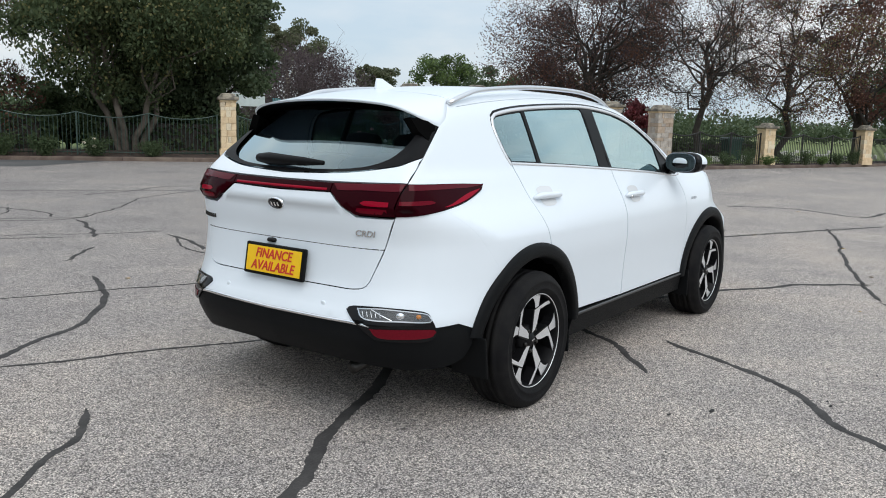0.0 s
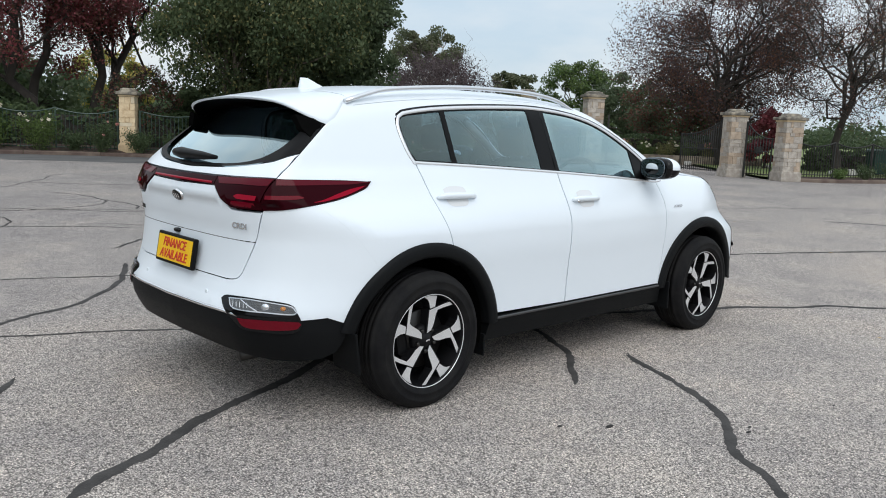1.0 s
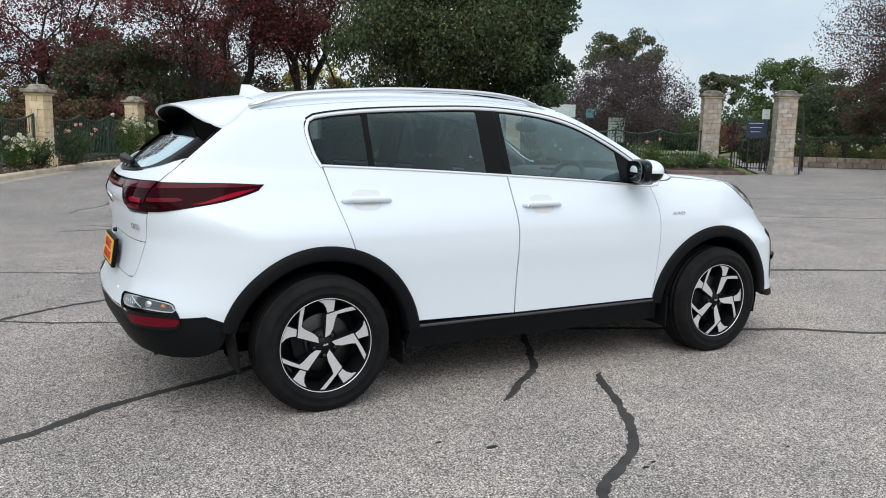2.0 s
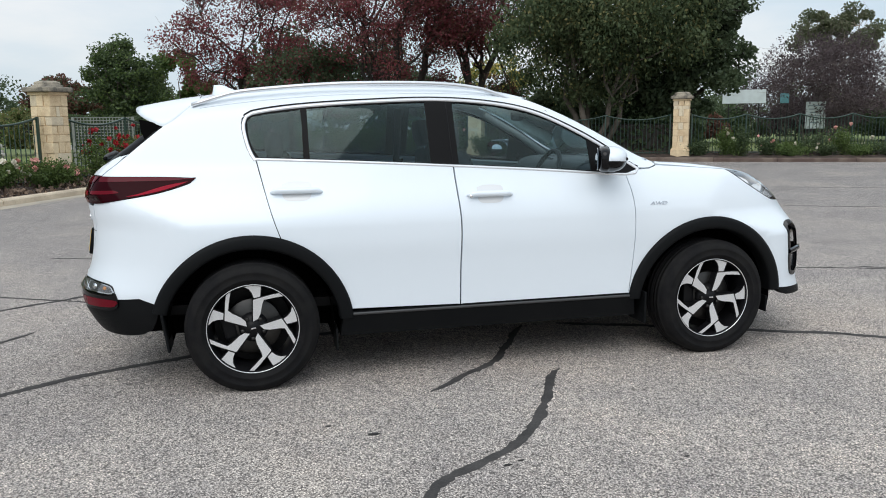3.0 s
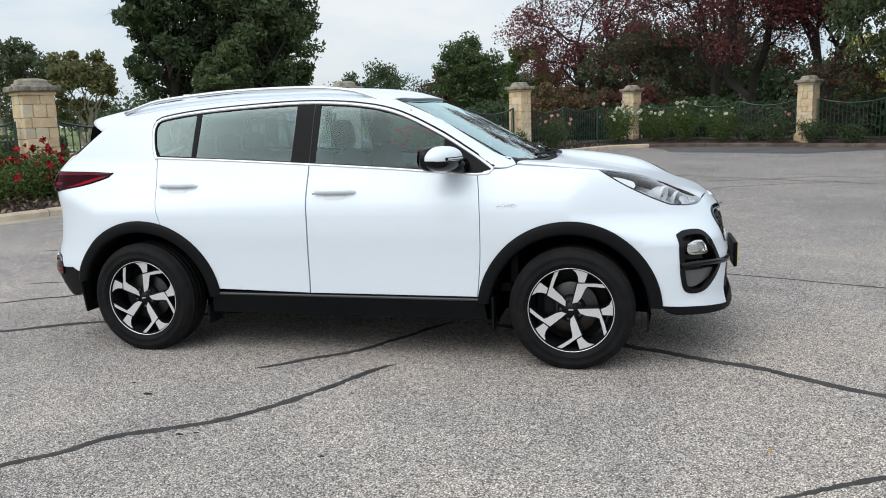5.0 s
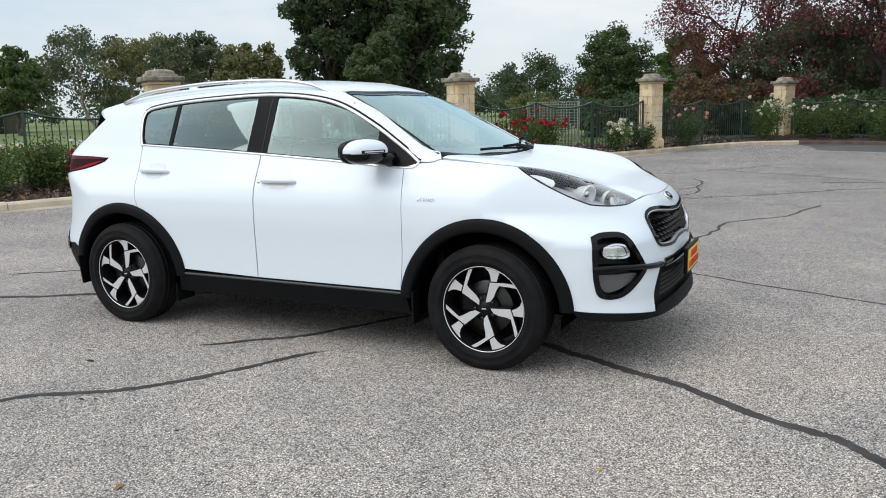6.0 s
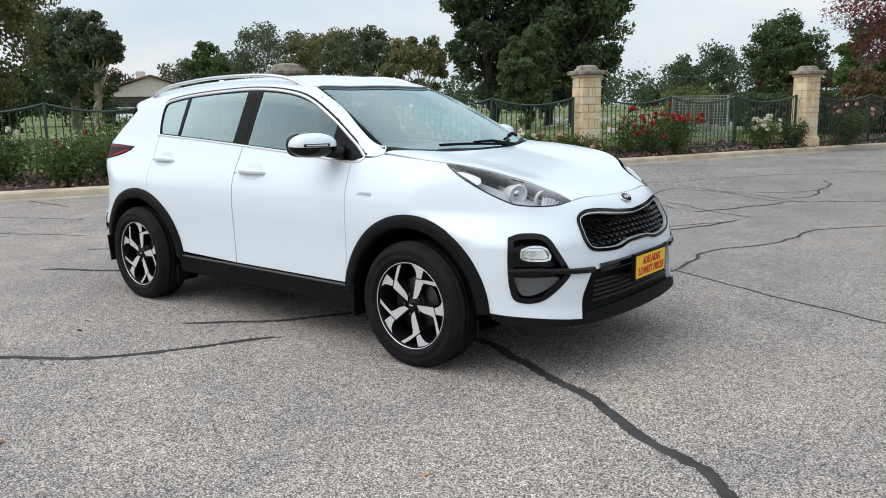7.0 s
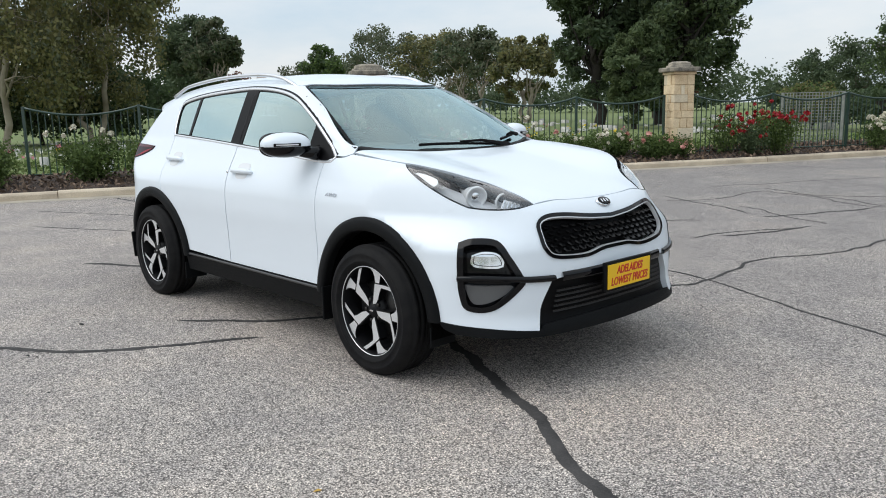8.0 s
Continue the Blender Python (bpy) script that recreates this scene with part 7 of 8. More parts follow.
def tree(label, at, height, radius, leaf, bark, seed, n=7000, size=0.17, low=0.25, style="round", stems=1, trunk=0.2, clumps=70, lean_to=(0, 0), bare=0, droop=0.0, second=None, share=0.0, name="tree", long=1.6):
    """A tapered trunk with limbs, and a crown of leaf clumps with gaps."""
    rng = np.random.RandomState(seed)
    tr = thing(name, label, "tree", at=(*at, 0.05))
    base_z = height * low
    paths, tips = [], []
    mid = np.array([lean_to[0], lean_to[1], base_z + (height - base_z) * 0.5])
    ext = np.array([radius, radius, (height - base_z) * 0.5])
    cl = []
    while len(cl) < clumps:
        q = rng.uniform(-1, 1, 3)
        d = np.linalg.norm(q)
        if d > 1 or d < 0.35:
            continue
        if style == "cone" and math.hypot(q[0], q[1]) > 0.95 - 0.8 * (q[2] + 1) / 2:
            continue
        if style == "spread" and (q[2] < -0.1 and rng.rand() < 0.75):
            continue
        if style == "vase" and math.hypot(q[0], q[1]) > 0.35 + 0.65 * (q[2] + 1) / 2:
            continue
        cl.append(mid + q * ext * 0.93)
    cl = np.array(cl)
    tops = []
    for s in range(stems):
        w = 2 * math.pi * s / stems + rng.uniform(-0.5, 0.5)
        spread = 0.0 if stems == 1 else radius * 0.35
        foot = np.array([0.24 * math.cos(w), 0.24 * math.sin(w), -0.1]) if stems > 1 else np.array([0, 0, -0.1])
        head = np.array([lean_to[0] * 0.6 + spread * math.cos(w), lean_to[1] * 0.6 + spread * math.sin(w), base_z + (height - base_z) * rng.uniform(0.2, 0.4)])
        path = bend(foot, head, rng, 6, 0.1)
        r = trunk / math.sqrt(stems)
        paths.append((path, r, r * 0.55, 9))
        tops.append((path, r * 0.5))
    forks = []
    for i, c in sorted(enumerate(cl), key=lambda e: e[0] % 5 != 0):
        path, r = tops[min(range(len(tops)), key=lambda k: np.linalg.norm(np.array(tops[k][0][-1])[:2] - c[:2]) + rng.uniform(0, 0.5))]
        big = i % 5 == 0
        if big:
            start = path[rng.choice([3, 4, 5, 6])]
        else:
            start = min(forks, key=lambda q: np.linalg.norm(q - c) + 1.5 * max(0.0, q[2] - c[2]))
        p = bend(start, c, rng, 5, 0.16)
        if big:
            forks += p[2:5]
        paths.append((p, r * (0.7 if big else 0.24), 0.012, 6 if big else 4))
        if bare:
            for _ in range(bare):
                o = p[rng.choice([2, 3, 4, 5])]
                e = o + (np.clip(rng.normal(size=3), -1.1, 1.1) + (c - mid) / (np.linalg.norm(c - mid) + 1e-6) * 0.8 + np.array([0, 0, 0.5])) * radius * 0.16
                q = bend(o, e, rng, 3, 0.2)
                paths.append((q, 0.011, 0.005, 3))
                for _ in range(4):
                    o2 = q[rng.choice([1, 2, 3])]
                    paths.append((bend(o2, o2 + np.clip(rng.normal(size=3), -1.2, 1.2) * radius * 0.09 + np.array([0, 0, 0.12]), rng, 2, 0.2), 0.006, 0.003, 3))
    V, Q = limbs(paths)
    fast_mesh("trunk", V, Q, bark, tr, "", smooth=True)
    if n:
        cs = radius * (0.20 if style != "spread" else 0.17)
        which = rng.randint(0, len(cl), n)
        scale = rng.uniform(0.6, 1.3, len(cl))
        off = rng.normal(size=(n, 3))
        off /= np.linalg.norm(off, axis=1)[:, None]
        off *= (rng.uniform(0, 1, n) ** 0.45 * cs * scale[which] * 1.25)[:, None] * np.array([1, 1, 0.75])
        pts = cl[which] + off
        if droop:
            pts[:, 2] -= droop * rng.uniform(0, 1, n) ** 1.5 * (0.4 + 0.6 * rng.rand(len(cl))[which])
        pts[:, 2] = np.maximum(pts[:, 2], 0.35)
        k = int(n * (1 - share))
        v, q = leaf_cards(pts[:k], size, rng, droop * 0.6, long)
        fast_mesh("crown", v, q, LEAF[leaf], tr)
        if share and second:
            v, q = leaf_cards(pts[k:], size, rng, droop * 0.6)
            fast_mesh("crown", v, q, LEAF[second], tr, "crown leaves of another shade")
    return tr


# beyond the north fence
tree("spreading pepper tree with hanging dull green foliage and several stems", (11.15, 22.3), 8.9, 4.0, "pepper", BARK, 11, n=76000, size=0.074, low=0.24, stems=5, trunk=0.27, clumps=120, droop=0.9, long=2.2, second="olive", share=0.12)
tree("tall dense dark evergreen tree", (15.2, 22.9), 10.0, 2.55, "dark", DARK_BARK, 12, n=36000, size=0.11, low=0.06, style="round", trunk=0.3, clumps=110)
tree("dark red-leaved autumn tree with bare limbs", (-1.3, 35.5), 10.5, 4.2, "red", DARK_BARK, 13, n=25000, size=0.075, low=0.2, stems=3, trunk=0.34, clumps=62, bare=4, second="rust", share=0.25)
tree("dark red-leaved autumn tree with bare limbs", (5.4, 30.2), 10.5, 4.6, "red", DARK_BARK, 14, n=34000, size=0.068, low=0.2, stems=3, trunk=0.38, clumps=80, bare=4, second="rust", share=0.32)
tree("dark red-leaved autumn tree thinning at the top", (8.6, 29.8), 9.8, 3.8, "red", DARK_BARK, 15, n=40000, size=0.068, low=0.4, stems=2, trunk=0.3, clumps=80, bare=6, second="rust", share=0.4)
tree("dark shrubby tree below the autumn trees", (1.6, 33.0), 5.0, 3.2, "dark", DARK_BARK, 16, n=26000, size=0.09, low=0.05, trunk=0.15, clumps=60, second="red", share=0.2)
tree("small rounded green tree on the lawn", (-6.6, 33.2), 5.1, 1.75, "green", BARK, 17, n=26000, size=0.078, low=0.12, trunk=0.14, clumps=130, second="hedge", share=0.65)
tree("rounded green tree behind the lawn", (-5.0, 43.5), 5.6, 2.0, "green", BARK, 18, n=4000, size=0.18, low=0.15, trunk=0.15, clumps=40)
for k, (x, y, h, r) in enumerate(((13.5, 25.6, 3.4, 3.0), (14.6, 25.4, 3.0, 2.2), (11.6, 27.2, 2.6, 1.6), (4.2, 28.4, 1.7, 1.8))):
    tree("dark dense shrub below the trees behind the fence", (x, y), h, r, "hedge", DARK_BARK, 110 + k, n=11000, size=0.1, low=0.03, trunk=0.1, clumps=50)
# the two near y 30 are added dark fillers for shade below the tree
for k, (x, y, h, r, lf, sec) in enumerate(((-1.8, 27.6, 2.7, 1.35, "rust", "olive"), (-0.3, 28.7, 2.4, 1.2, "rust", "hedge"), (1.5, 29.0, 2.4, 1.3, "rust", "red"), (-6.7, 30.2, 1.7, 1.7, "hedge", "dark"), (-4.6, 30.0, 1.8, 1.8, "hedge", "dark"), (-10.0, 31.8, 2.2, 1.5, "olive", "green"))):
    tree("low rounded brown-leaved shrub behind the fence" if lf == "rust" else "low rounded shrub or shade filler on the lawn behind the fence", (x, y), h, r, lf, DARK_BARK, 150 + k, n=9000, size=0.07, low=0.02, trunk=0.08, clumps=60, second=sec, share=0.35)
tree("rusty half-bare shrub behind the fence", (8.3, 25.4), 3.3, 1.5, "rust", DARK_BARK, 116, n=4500, size=0.07, low=0.04, trunk=0.1, clumps=60, bare=4, second="hedge", share=0.4)
tree("small tree with yellowing leaves behind the autumn trees", (13.9, 43.3), 5.6, 2.4, "yellow", DARK_BARK, 19, n=7000, size=0.13, low=0.1, trunk=0.15, clumps=45, second="green", share=0.3)
for k, (x, y, h) in enumerate(((1.8, 40.9, 6.6), (4.9, 38.6, 6.0), (8.4, 40.6, 4.6))):
    tree("dark evergreen behind the autumn trees", (x, y), h, 3.8, "dark", DARK_BARK, 120 + k, n=6000, size=0.16, low=0.05, trunk=0.2, clumps=60)
# the tall pines
tree("tall broad dark pine with layered boughs", (-18.7, 36.3), 15.5, 3.1, "pine", DARK_BARK, 21, n=40000, size=0.13, low=0.06, style="round", trunk=0.4, clumps=170, second="dark", share=0.5, long=2.6)
tree("tall airy dark pine with open boughs", (-23.8, 35.4), 13.5, 2.9, "dark", DARK_BARK, 22, n=30000, size=0.15, low=0.08, style="round", trunk=0.35, clumps=140, bare=2, second="hedge", share=0.5, long=2.6)
tree("dense dark pointed cypress tree", (-21.6, 38.2), 11.5, 2.6, "dark", DARK_BARK, 23, n=24000, size=0.14, low=0.05, style="round", trunk=0.3, clumps=110, second="hedge", share=0.5, long=2.6)
tree("small dense rounded cypress", (-18.4, 31.0), 5.6, 1.5, "pine", DARK_BARK, 24, n=17000, size=0.09, low=0.06, style="round", trunk=0.16, clumps=80, long=2.6)
# gums to the west
for k, (x, y, h, r, sty, lf) in enumerate(((-30.4, 8.9, 9.6, 3.7, "round", "olive"), (-27.4, 4.6, 9.2, 3.6, "round", "olive"), (-50.0, 23.0, 8.3, 2.6, "round", "dark"), (-46.0, 22.6, 7.6, 2.1, "spread", "gum"), (-54.0, 36.7, 6.8, 2.1, "round", "green"), (-62.0, 50.5, 9.6, 6.0, "spread", "gum"), (-56.0, 52.0, 9.4, 5.0, "spread", "olive"),
                                             (-45.0, 46.2, 8.0, 3.9, "spread", "gum"), (-36.4, 43.2, 6.6, 2.8, "spread", "olive"), (-70.0, 47.0, 6.6, 5.0, "spread", "gum"), (-32.0, 55.0, 6.5, 3.4, "round", "rust"), (-26.5, 78.0, 7.0, 4.5, "round", "dark"), (-18.0, 76.0, 5.8, 3.4, "round", "rust"), (-12.0, 80.0, 6.4, 4.0, "round", "gum"))):
    tree("spreading gum tree with dull olive foliage and pale limbs" if sty == "spread" else "large drooping tree with dull olive foliage", (x, y), h, r, lf, PALE_BARK if sty == "spread" or k < 2 else BARK, 40 + k, n=(40000, 30000, 18000)[k] if k < 3 else 8500, size=(0.1, 0.1, 0.14)[k] if k < 3 else 0.18, low=(0.16, 0.16, 0.28)[k] if k < 3 else 0.18, style=sty, stems=2, trunk=0.2 if k < 2 else 0.3, clumps=95 if k < 3 else 60, droop=0.9 if k < 2 else 0.0, second="gum" if lf == "olive" else "dark", share=0.3)
for k, (x, y, h, r) in enumerate(((-33.5, 10.6, 3.9, 2.4), (-33.5, 7.6, 4.3, 2.8), (-34.0, 3.5, 4.6, 3.0))):
    tree("dark dense shrub below the gum trees", (x, y), h, r, "hedge", DARK_BARK, 130 + k, n=6500, size=0.14, low=0.03, trunk=0.1, clumps=60)
tree("low dark shrub thicket", (-61.5, 28.0), 6.2, 4.6, "hedge", BARK, 60, n=9000, size=0.2, low=0.03, trunk=0.1, clumps=50)
tree("low dark shrub thicket", (-74.0, 37.0), 5.5, 4.2, "rust", BARK, 61, n=8000, size=0.2, low=0.03, trunk=0.1, clumps=50)
# beyond the gates
tree("large bare-limbed tree with fine brown twigs", (33.5, 15.8), 10.5, 5.3, "rust", DARK_BARK, 31, n=60000, size=0.06, low=0.16, stems=2, trunk=0.42, clumps=130, bare=7, second="twig", share=0.5, droop=0.3)
tree("bare deciduous tree with upswept limbs", (30.3, 8.9), 9.5, 4.4, "rust", DARK_BARK, 32, n=9000, size=0.05, low=0.2, style="round", trunk=0.17, clumps=95, bare=8)
tree("bare deciduous tree with upswept limbs", (35.0, 6.4), 9.2, 4.0, "rust", DARK_BARK, 33, n=18000, size=0.055, low=0.2, style="round", trunk=0.18, clumps=85, bare=9, second="olive", share=0.3)
tree("half-bare tree with thin rust leaves", (38.5, 4.0), 9.0, 3.0, "rust", DARK_BARK, 34, n=9000, size=0.09, low=0.15, trunk=0.28, clumps=70, bare=7)
tree("dark dense tree beyond the fence", (43.0, 2.0), 8.5, 3.6, "dark", DARK_BARK, 35, n=14000, size=0.12, low=0.1, trunk=0.28, clumps=60, bare=3)
tree("rounded green tree beyond the gates", (45.5, 33.8), 7.2, 3.2, "green", BARK, 36, n=20000, size=0.11, low=0.15, trunk=0.22, clumps=70, second="dark", share=0.3)
tree("rounded green tree beyond the gates", (43.0, 27.5), 5.6, 3.0, "dark", BARK, 37, n=15000, size=0.11, low=0.1, trunk=0.2, clumps=60)
tree("open gum tree with clumped foliage and pale limbs", (46.1, 52.3), 10.6, 3.7, "gum", PALE_BARK, 38, n=13000, size=0.16, low=0.4, style="spread", trunk=0.25, clumps=45)
tree("open gum tree with clumped foliage and pale limbs", (67.0, 59.6), 8.6, 2.8, "gum", PALE_BARK, 39, n=9000, size=0.16, low=0.4, style="spread", trunk=0.25, clumps=35)
tree("brown leafless thicket of fine twigs", (27.5, 31.0), 5.6, 4.2, "twig", TWIG_BARK, 62, n=16000, size=0.055, low=0.05, stems=4, trunk=0.14, clumps=85, bare=6, long=3.0)
tree("brown leafless thicket of fine twigs", (33.0, 36.0), 5.8, 4.2, "twig", TWIG_BARK, 63, n=14000, size=0.06, low=0.05, stems=4, trunk=0.14, clumps=70, bare=6, long=3.0)
for k, (x, y, h, r, lf) in enumerate(((20.6, 31.5, 1.7, 2.0, "rust"), (24.0, 33.2, 1.9, 2.2, "hedge"), (28.5, 33.6, 2.1, 2.4, "twig"), (32.5, 31.0, 1.9, 2.2, "hedge"), (36.5, 31.5, 2.0, 2.4, "rust"))):
    tree("low dull shrub behind the notice boards", (x, y), h, r, lf, DARK_BARK, 140 + k, n=6500, size=0.1, low=0.03, trunk=0.08, clumps=45)
tree("dark red shrub behind the gates", (32.6, 13.0), 3.0, 1.5, "red", DARK_BARK, 64, n=3500, size=0.13, low=0.04, trunk=0.08, clumps=30)
tree("rust-coloured tree behind the gates", (38.0, 20.5), 6.0, 3.4, "rust", DARK_BARK, 65, n=14000, size=0.1, low=0.1, trunk=0.2, clumps=60, bare=3, second="dark", share=0.4)


def hedge(at, long, deep, high, turn, seed, leaf="hedge", label="clipped dark green hedge"):
    """A clipped hedge: an uneven core of leaves."""
    rng = np.random.RandomState(seed)
    h = thing("hedge", label, "hedge", at=(*at, 0.05), turn=turn, group="hedges")
    n = int(long * high * 380)
    p = rng.uniform(-1, 1, (n, 3))
    k = rng.randint(0, 3, n)
    p[np.arange(n), k] = np.sign(p[np.arange(n), k]) * rng.uniform(0.85, 1.06, n)
    p = p * np.array([long / 2, deep / 2, high / 2]) + np.array([0, 0, high / 2])
    p[:, 2] += 0.06 * np.sin(p[:, 0] * 2.1) + 0.03
    v, q = leaf_cards(p, 0.13, rng)
    fast_mesh("foliage", v, q, LEAF[leaf], h)
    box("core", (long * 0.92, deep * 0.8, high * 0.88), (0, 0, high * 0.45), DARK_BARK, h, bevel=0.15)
    return h


for k, (x, y, l, d, hh, tn) in enumerate(((0.5, 29.0, 7.0, 1.4, 1.45, -28), (6.5, 26.2, 7.0, 1.4, 1.4, -32), (12.8, 22.6, 5.0, 1.2, 1.3, -36), (33.5, 21.0, 9.0, 1.2, 1.3, -40), (-4.5, 29.0, 4.0, 1.6, 1.5, 10), (36.0, 10.0, 6.0, 1.0, 0.9, -20), (-12.0, 60.0, 16.0, 2.0, 1.9, 5), (-24.0, 22.0, 5.0, 1.4, 1.0, 40))):
    hedge((x, y), l, d, hh, tn, 80 + k)
hedge((0.2, 37.5), 5.0, 2.2, 2.4, 0, 95, "rust", "rounded rust-brown clipped hedge")

petal = {"red": material("red_petals", (0.42, 0.010, 0.018), rough=0.6, island=0.6, other=(0.20, 0.004, 0.008)), "white": material("white_petals", (0.72, 0.68, 0.56), rough=0.6, island=0.4, other=(0.60, 0.55, 0.42)), "pink": material("pink_petals", (0.62, 0.26, 0.24), rough=0.6, island=0.5, other=(0.66, 0.45, 0.34))}
STEM = material("rose_stem", (0.06, 0.075, 0.03), rough=0.8)


made_blooms = {}


def bloom_mesh(colour):
    """One rose bloom of overlapping petals, a unit across."""
    if colour not in made_blooms:
        rng = np.random.RandomState(3)
        d = rng.normal(size=(18, 3))
        d /= np.linalg.norm(d, axis=1)[:, None]
        v, f = leaf_cards(d * 0.55, 1.25, rng, 0, 1.0)
        me = bpy.data.meshes.new("bloom")
        me.from_pydata(v.tolist(), [], f.tolist())
        me.materials.append(petal[colour])
        made_blooms[colour] = me
    return made_blooms[colour]


def rose_bush(at, r, h, colour, blooms, seed, n=3600, leaf="rose"):
    """A rose bush: stems, small leaves, and blooms of overlapping petals."""
    rng = np.random.RandomState(seed)
    word = {"red": "with red blooms", "white": "with white blooms", "pink": "with pink blooms", "": "almost without blooms"}[colour]
    b = thing("rose_bush", "green rose bush %s in the mulch bed" % word, "rose bush", at=(*at, 0.13), group="rose bushes")
    paths, tips = [], []
    for k in range(13):
        w = rng.uniform(0, 2 * math.pi)
        d = r * rng.uniform(0.2, 0.95)
        tip = np.array([d * math.cos(w), d * math.sin(w), h * rng.uniform(0.65, 1.05)])
        paths.append((bend((0.05 * math.cos(w), 0.05 * math.sin(w), -0.03), tip, rng, 4, 0.12), 0.012, 0.004, 4))
        tips.append(tip)
    V, Q = limbs(paths)
    fast_mesh("stem", V, Q, STEM, b)["kind"] = "stuff"
    base = np.array(tips)[rng.randint(0, 13, n)] * np.array([1, 1, 1]) * rng.uniform(0.10, 1.0, n)[:, None] ** 0.65
    p = base + rng.normal(size=(n, 3)) * np.array([r * 0.2, r * 0.2, h * 0.12])
    p[:, 2] = np.maximum(p[:, 2], 0.04)
    v, q = leaf_cards(p, 0.036, rng)
    fast_mesh("foliage", v, q, LEAF[leaf], b)
    if colour:
        for k in range(blooms):
            t0 = tips[rng.randint(0, 13)] * np.array([1.12, 1.12, 1.06]) + rng.normal(size=3) * np.array([r * 0.2, r * 0.2, 0.1])
            o = new("bloom", bloom_mesh(colour))
            o.parent, o.location, o.scale = b, t0, [rng.uniform(0.045, 0.078)] * 3
            o.rotation_euler = rng.uniform(0, 6.28, 3)
    return b


bed = beside(np.array(flow(WEST, 0.1)), 0.95)


def bed_at(y_world, side=0.0):
    """A place in the west bed at that y, and farther back by side."""
    i = int(np.argmin(np.abs(bed[:352, 1] - y_world)))
    return (bed[i, 0] - 0.8 * side, bed[i, 1] + 0.5 * side)


plan = ((-1.6, 0.55, 0.9, "white", 6), (0.2, 0.6, 1.0, "", 0), (1.6, 0.6, 0.95, "white", 8), (2.7, 0.7, 0.95, "red", 2), (3.5, 0.75, 1.0, "red", 3), (4.3, 0.7, 1.0, "", 0), (5.3, 0.6, 0.85, "red", 10), (6.2, 0.7, 0.95, "red", 30), (6.9, 0.7, 0.95, "red", 34), (7.5, 0.6, 0.8, "red", 22), (8.1, 0.55, 0.7, "white", 16), (8.8, 0.65, 0.7, "white", 22), (9.7, 0.6, 0.65, "pink", 12), (10.5, 0.65, 0.75, "white", 16),
        (11.4, 0.6, 0.65, "white", 9), (12.2, 0.5, 0.6, "pink", 10))
for k, (y, r, h, c, nb) in enumerate(plan):
    rose_bush(bed_at(y, 0.25 * (k % 3 - 1)), r, h * 0.82, c, nb, 200 + k)
for k, (x, y, r, h, c, nb, n, lf) in enumerate(((-4.95, 12.7, 0.45, 0.5, "pink", 9, 1700, "rose"), (-4.55, 13.85, 0.55, 0.9, "red", 18, 1500, "rose"), (-4.1, 14.2, 0.45, 0.65, "red", 12, 1700, "hedge"), (-3.75, 14.85, 0.58, 0.9, "red", 40, 3600, "rose"),
                                                (-2.6, 17.75, 0.45, 0.75, "white", 26, 2400, "green"), (-2.08, 18.75, 0.42, 0.72, "", 0, 2000, "hedge"), (-1.15, 20.6, 0.6, 1.0, "pink", 10, 2800, "hedge"), (0.75, 24.7, 0.8, 1.3, "white", 28, 4400, "green"))):
    rose_bush((x, y), r, h, c, nb, 230 + k, n=n, leaf=lf)
for k, y in enumerate((3.1, 5.8, 9.2)):
    rose_bush(bed_at(y, 0.9), 0.6, 1.3 if y < 4 else 0.9, "red" if y > 4 and y != 9.2 else ("white" if y == 9.2 else ""), 10, 260 + k, n=900 if y < 4 else 3600)
north = ((3.4, 25.2, "white", 14, 1.3), (4.6, 24.6, "white", 8, 1.1), (5.6, 24.3, "", 0, 0.8), (6.2, 23.6, "pink", 4, 1.2), (8.2, 22.3, "", 0, 0.7), (9.4, 21.5, "white", 3, 0.7), (10.8, 20.5, "", 0, 0.6), (2.4, 25.6, "white", 10, 1.2), (7.2, 23.0, "", 0, 0.9))
for k, (x, y, c, nb, h) in enumerate(north):
    x, y = (x - 0.26, y - 0.48) if x < 12 else (x, y)
    rose_bush((x, y), 0.75 if nb > 7 else 0.55, h if nb > 7 else h * 0.8, c, nb, 300 + k, n=3200 if nb > 7 else 2000, leaf="rose" if nb > 7 else "hedge")

rng = np.random.RandomState(33)
for k in range(15):
    f = (k + rng.uniform(-0.4, 0.4)) / 14
    rose_bush((13.5 + 6.1 * f, 18.75 - 2.7 * f + rng.uniform(-0.25, 0.45)), rng.uniform(0.3, 0.8), rng.uniform(0.35, 0.95), ("", "white", "", "", "pink")[k % 5], 3, 400 + k, n=1500, leaf=("hedge", "rose", "green", "hedge")[k % 4])

# planting behind the low wall, at the foot of the east railings and behind them
for k in range(9):
    s = -4.3 + 1.05 * k
    rose_bush((31.5 + s * 0.743 + 0.5, 17.2 - s * 0.669 + 0.55), 0.55, 0.95, ("white", "", "pink", "white")[k % 4], 7, 340 + k, n=1500, leaf="rose" if k % 2 else "olive")
for k in range(9):
    f = (k + 0.6) / 9.0
    x, y = 24.7 + f * 11.0, 7.25 - f * 4.0
    rose_bush((x, y), 0.42, 0.36 + 0.12 * (k % 3), "", 0, 360 + k, n=900, leaf="hedge" if k % 3 else "green")


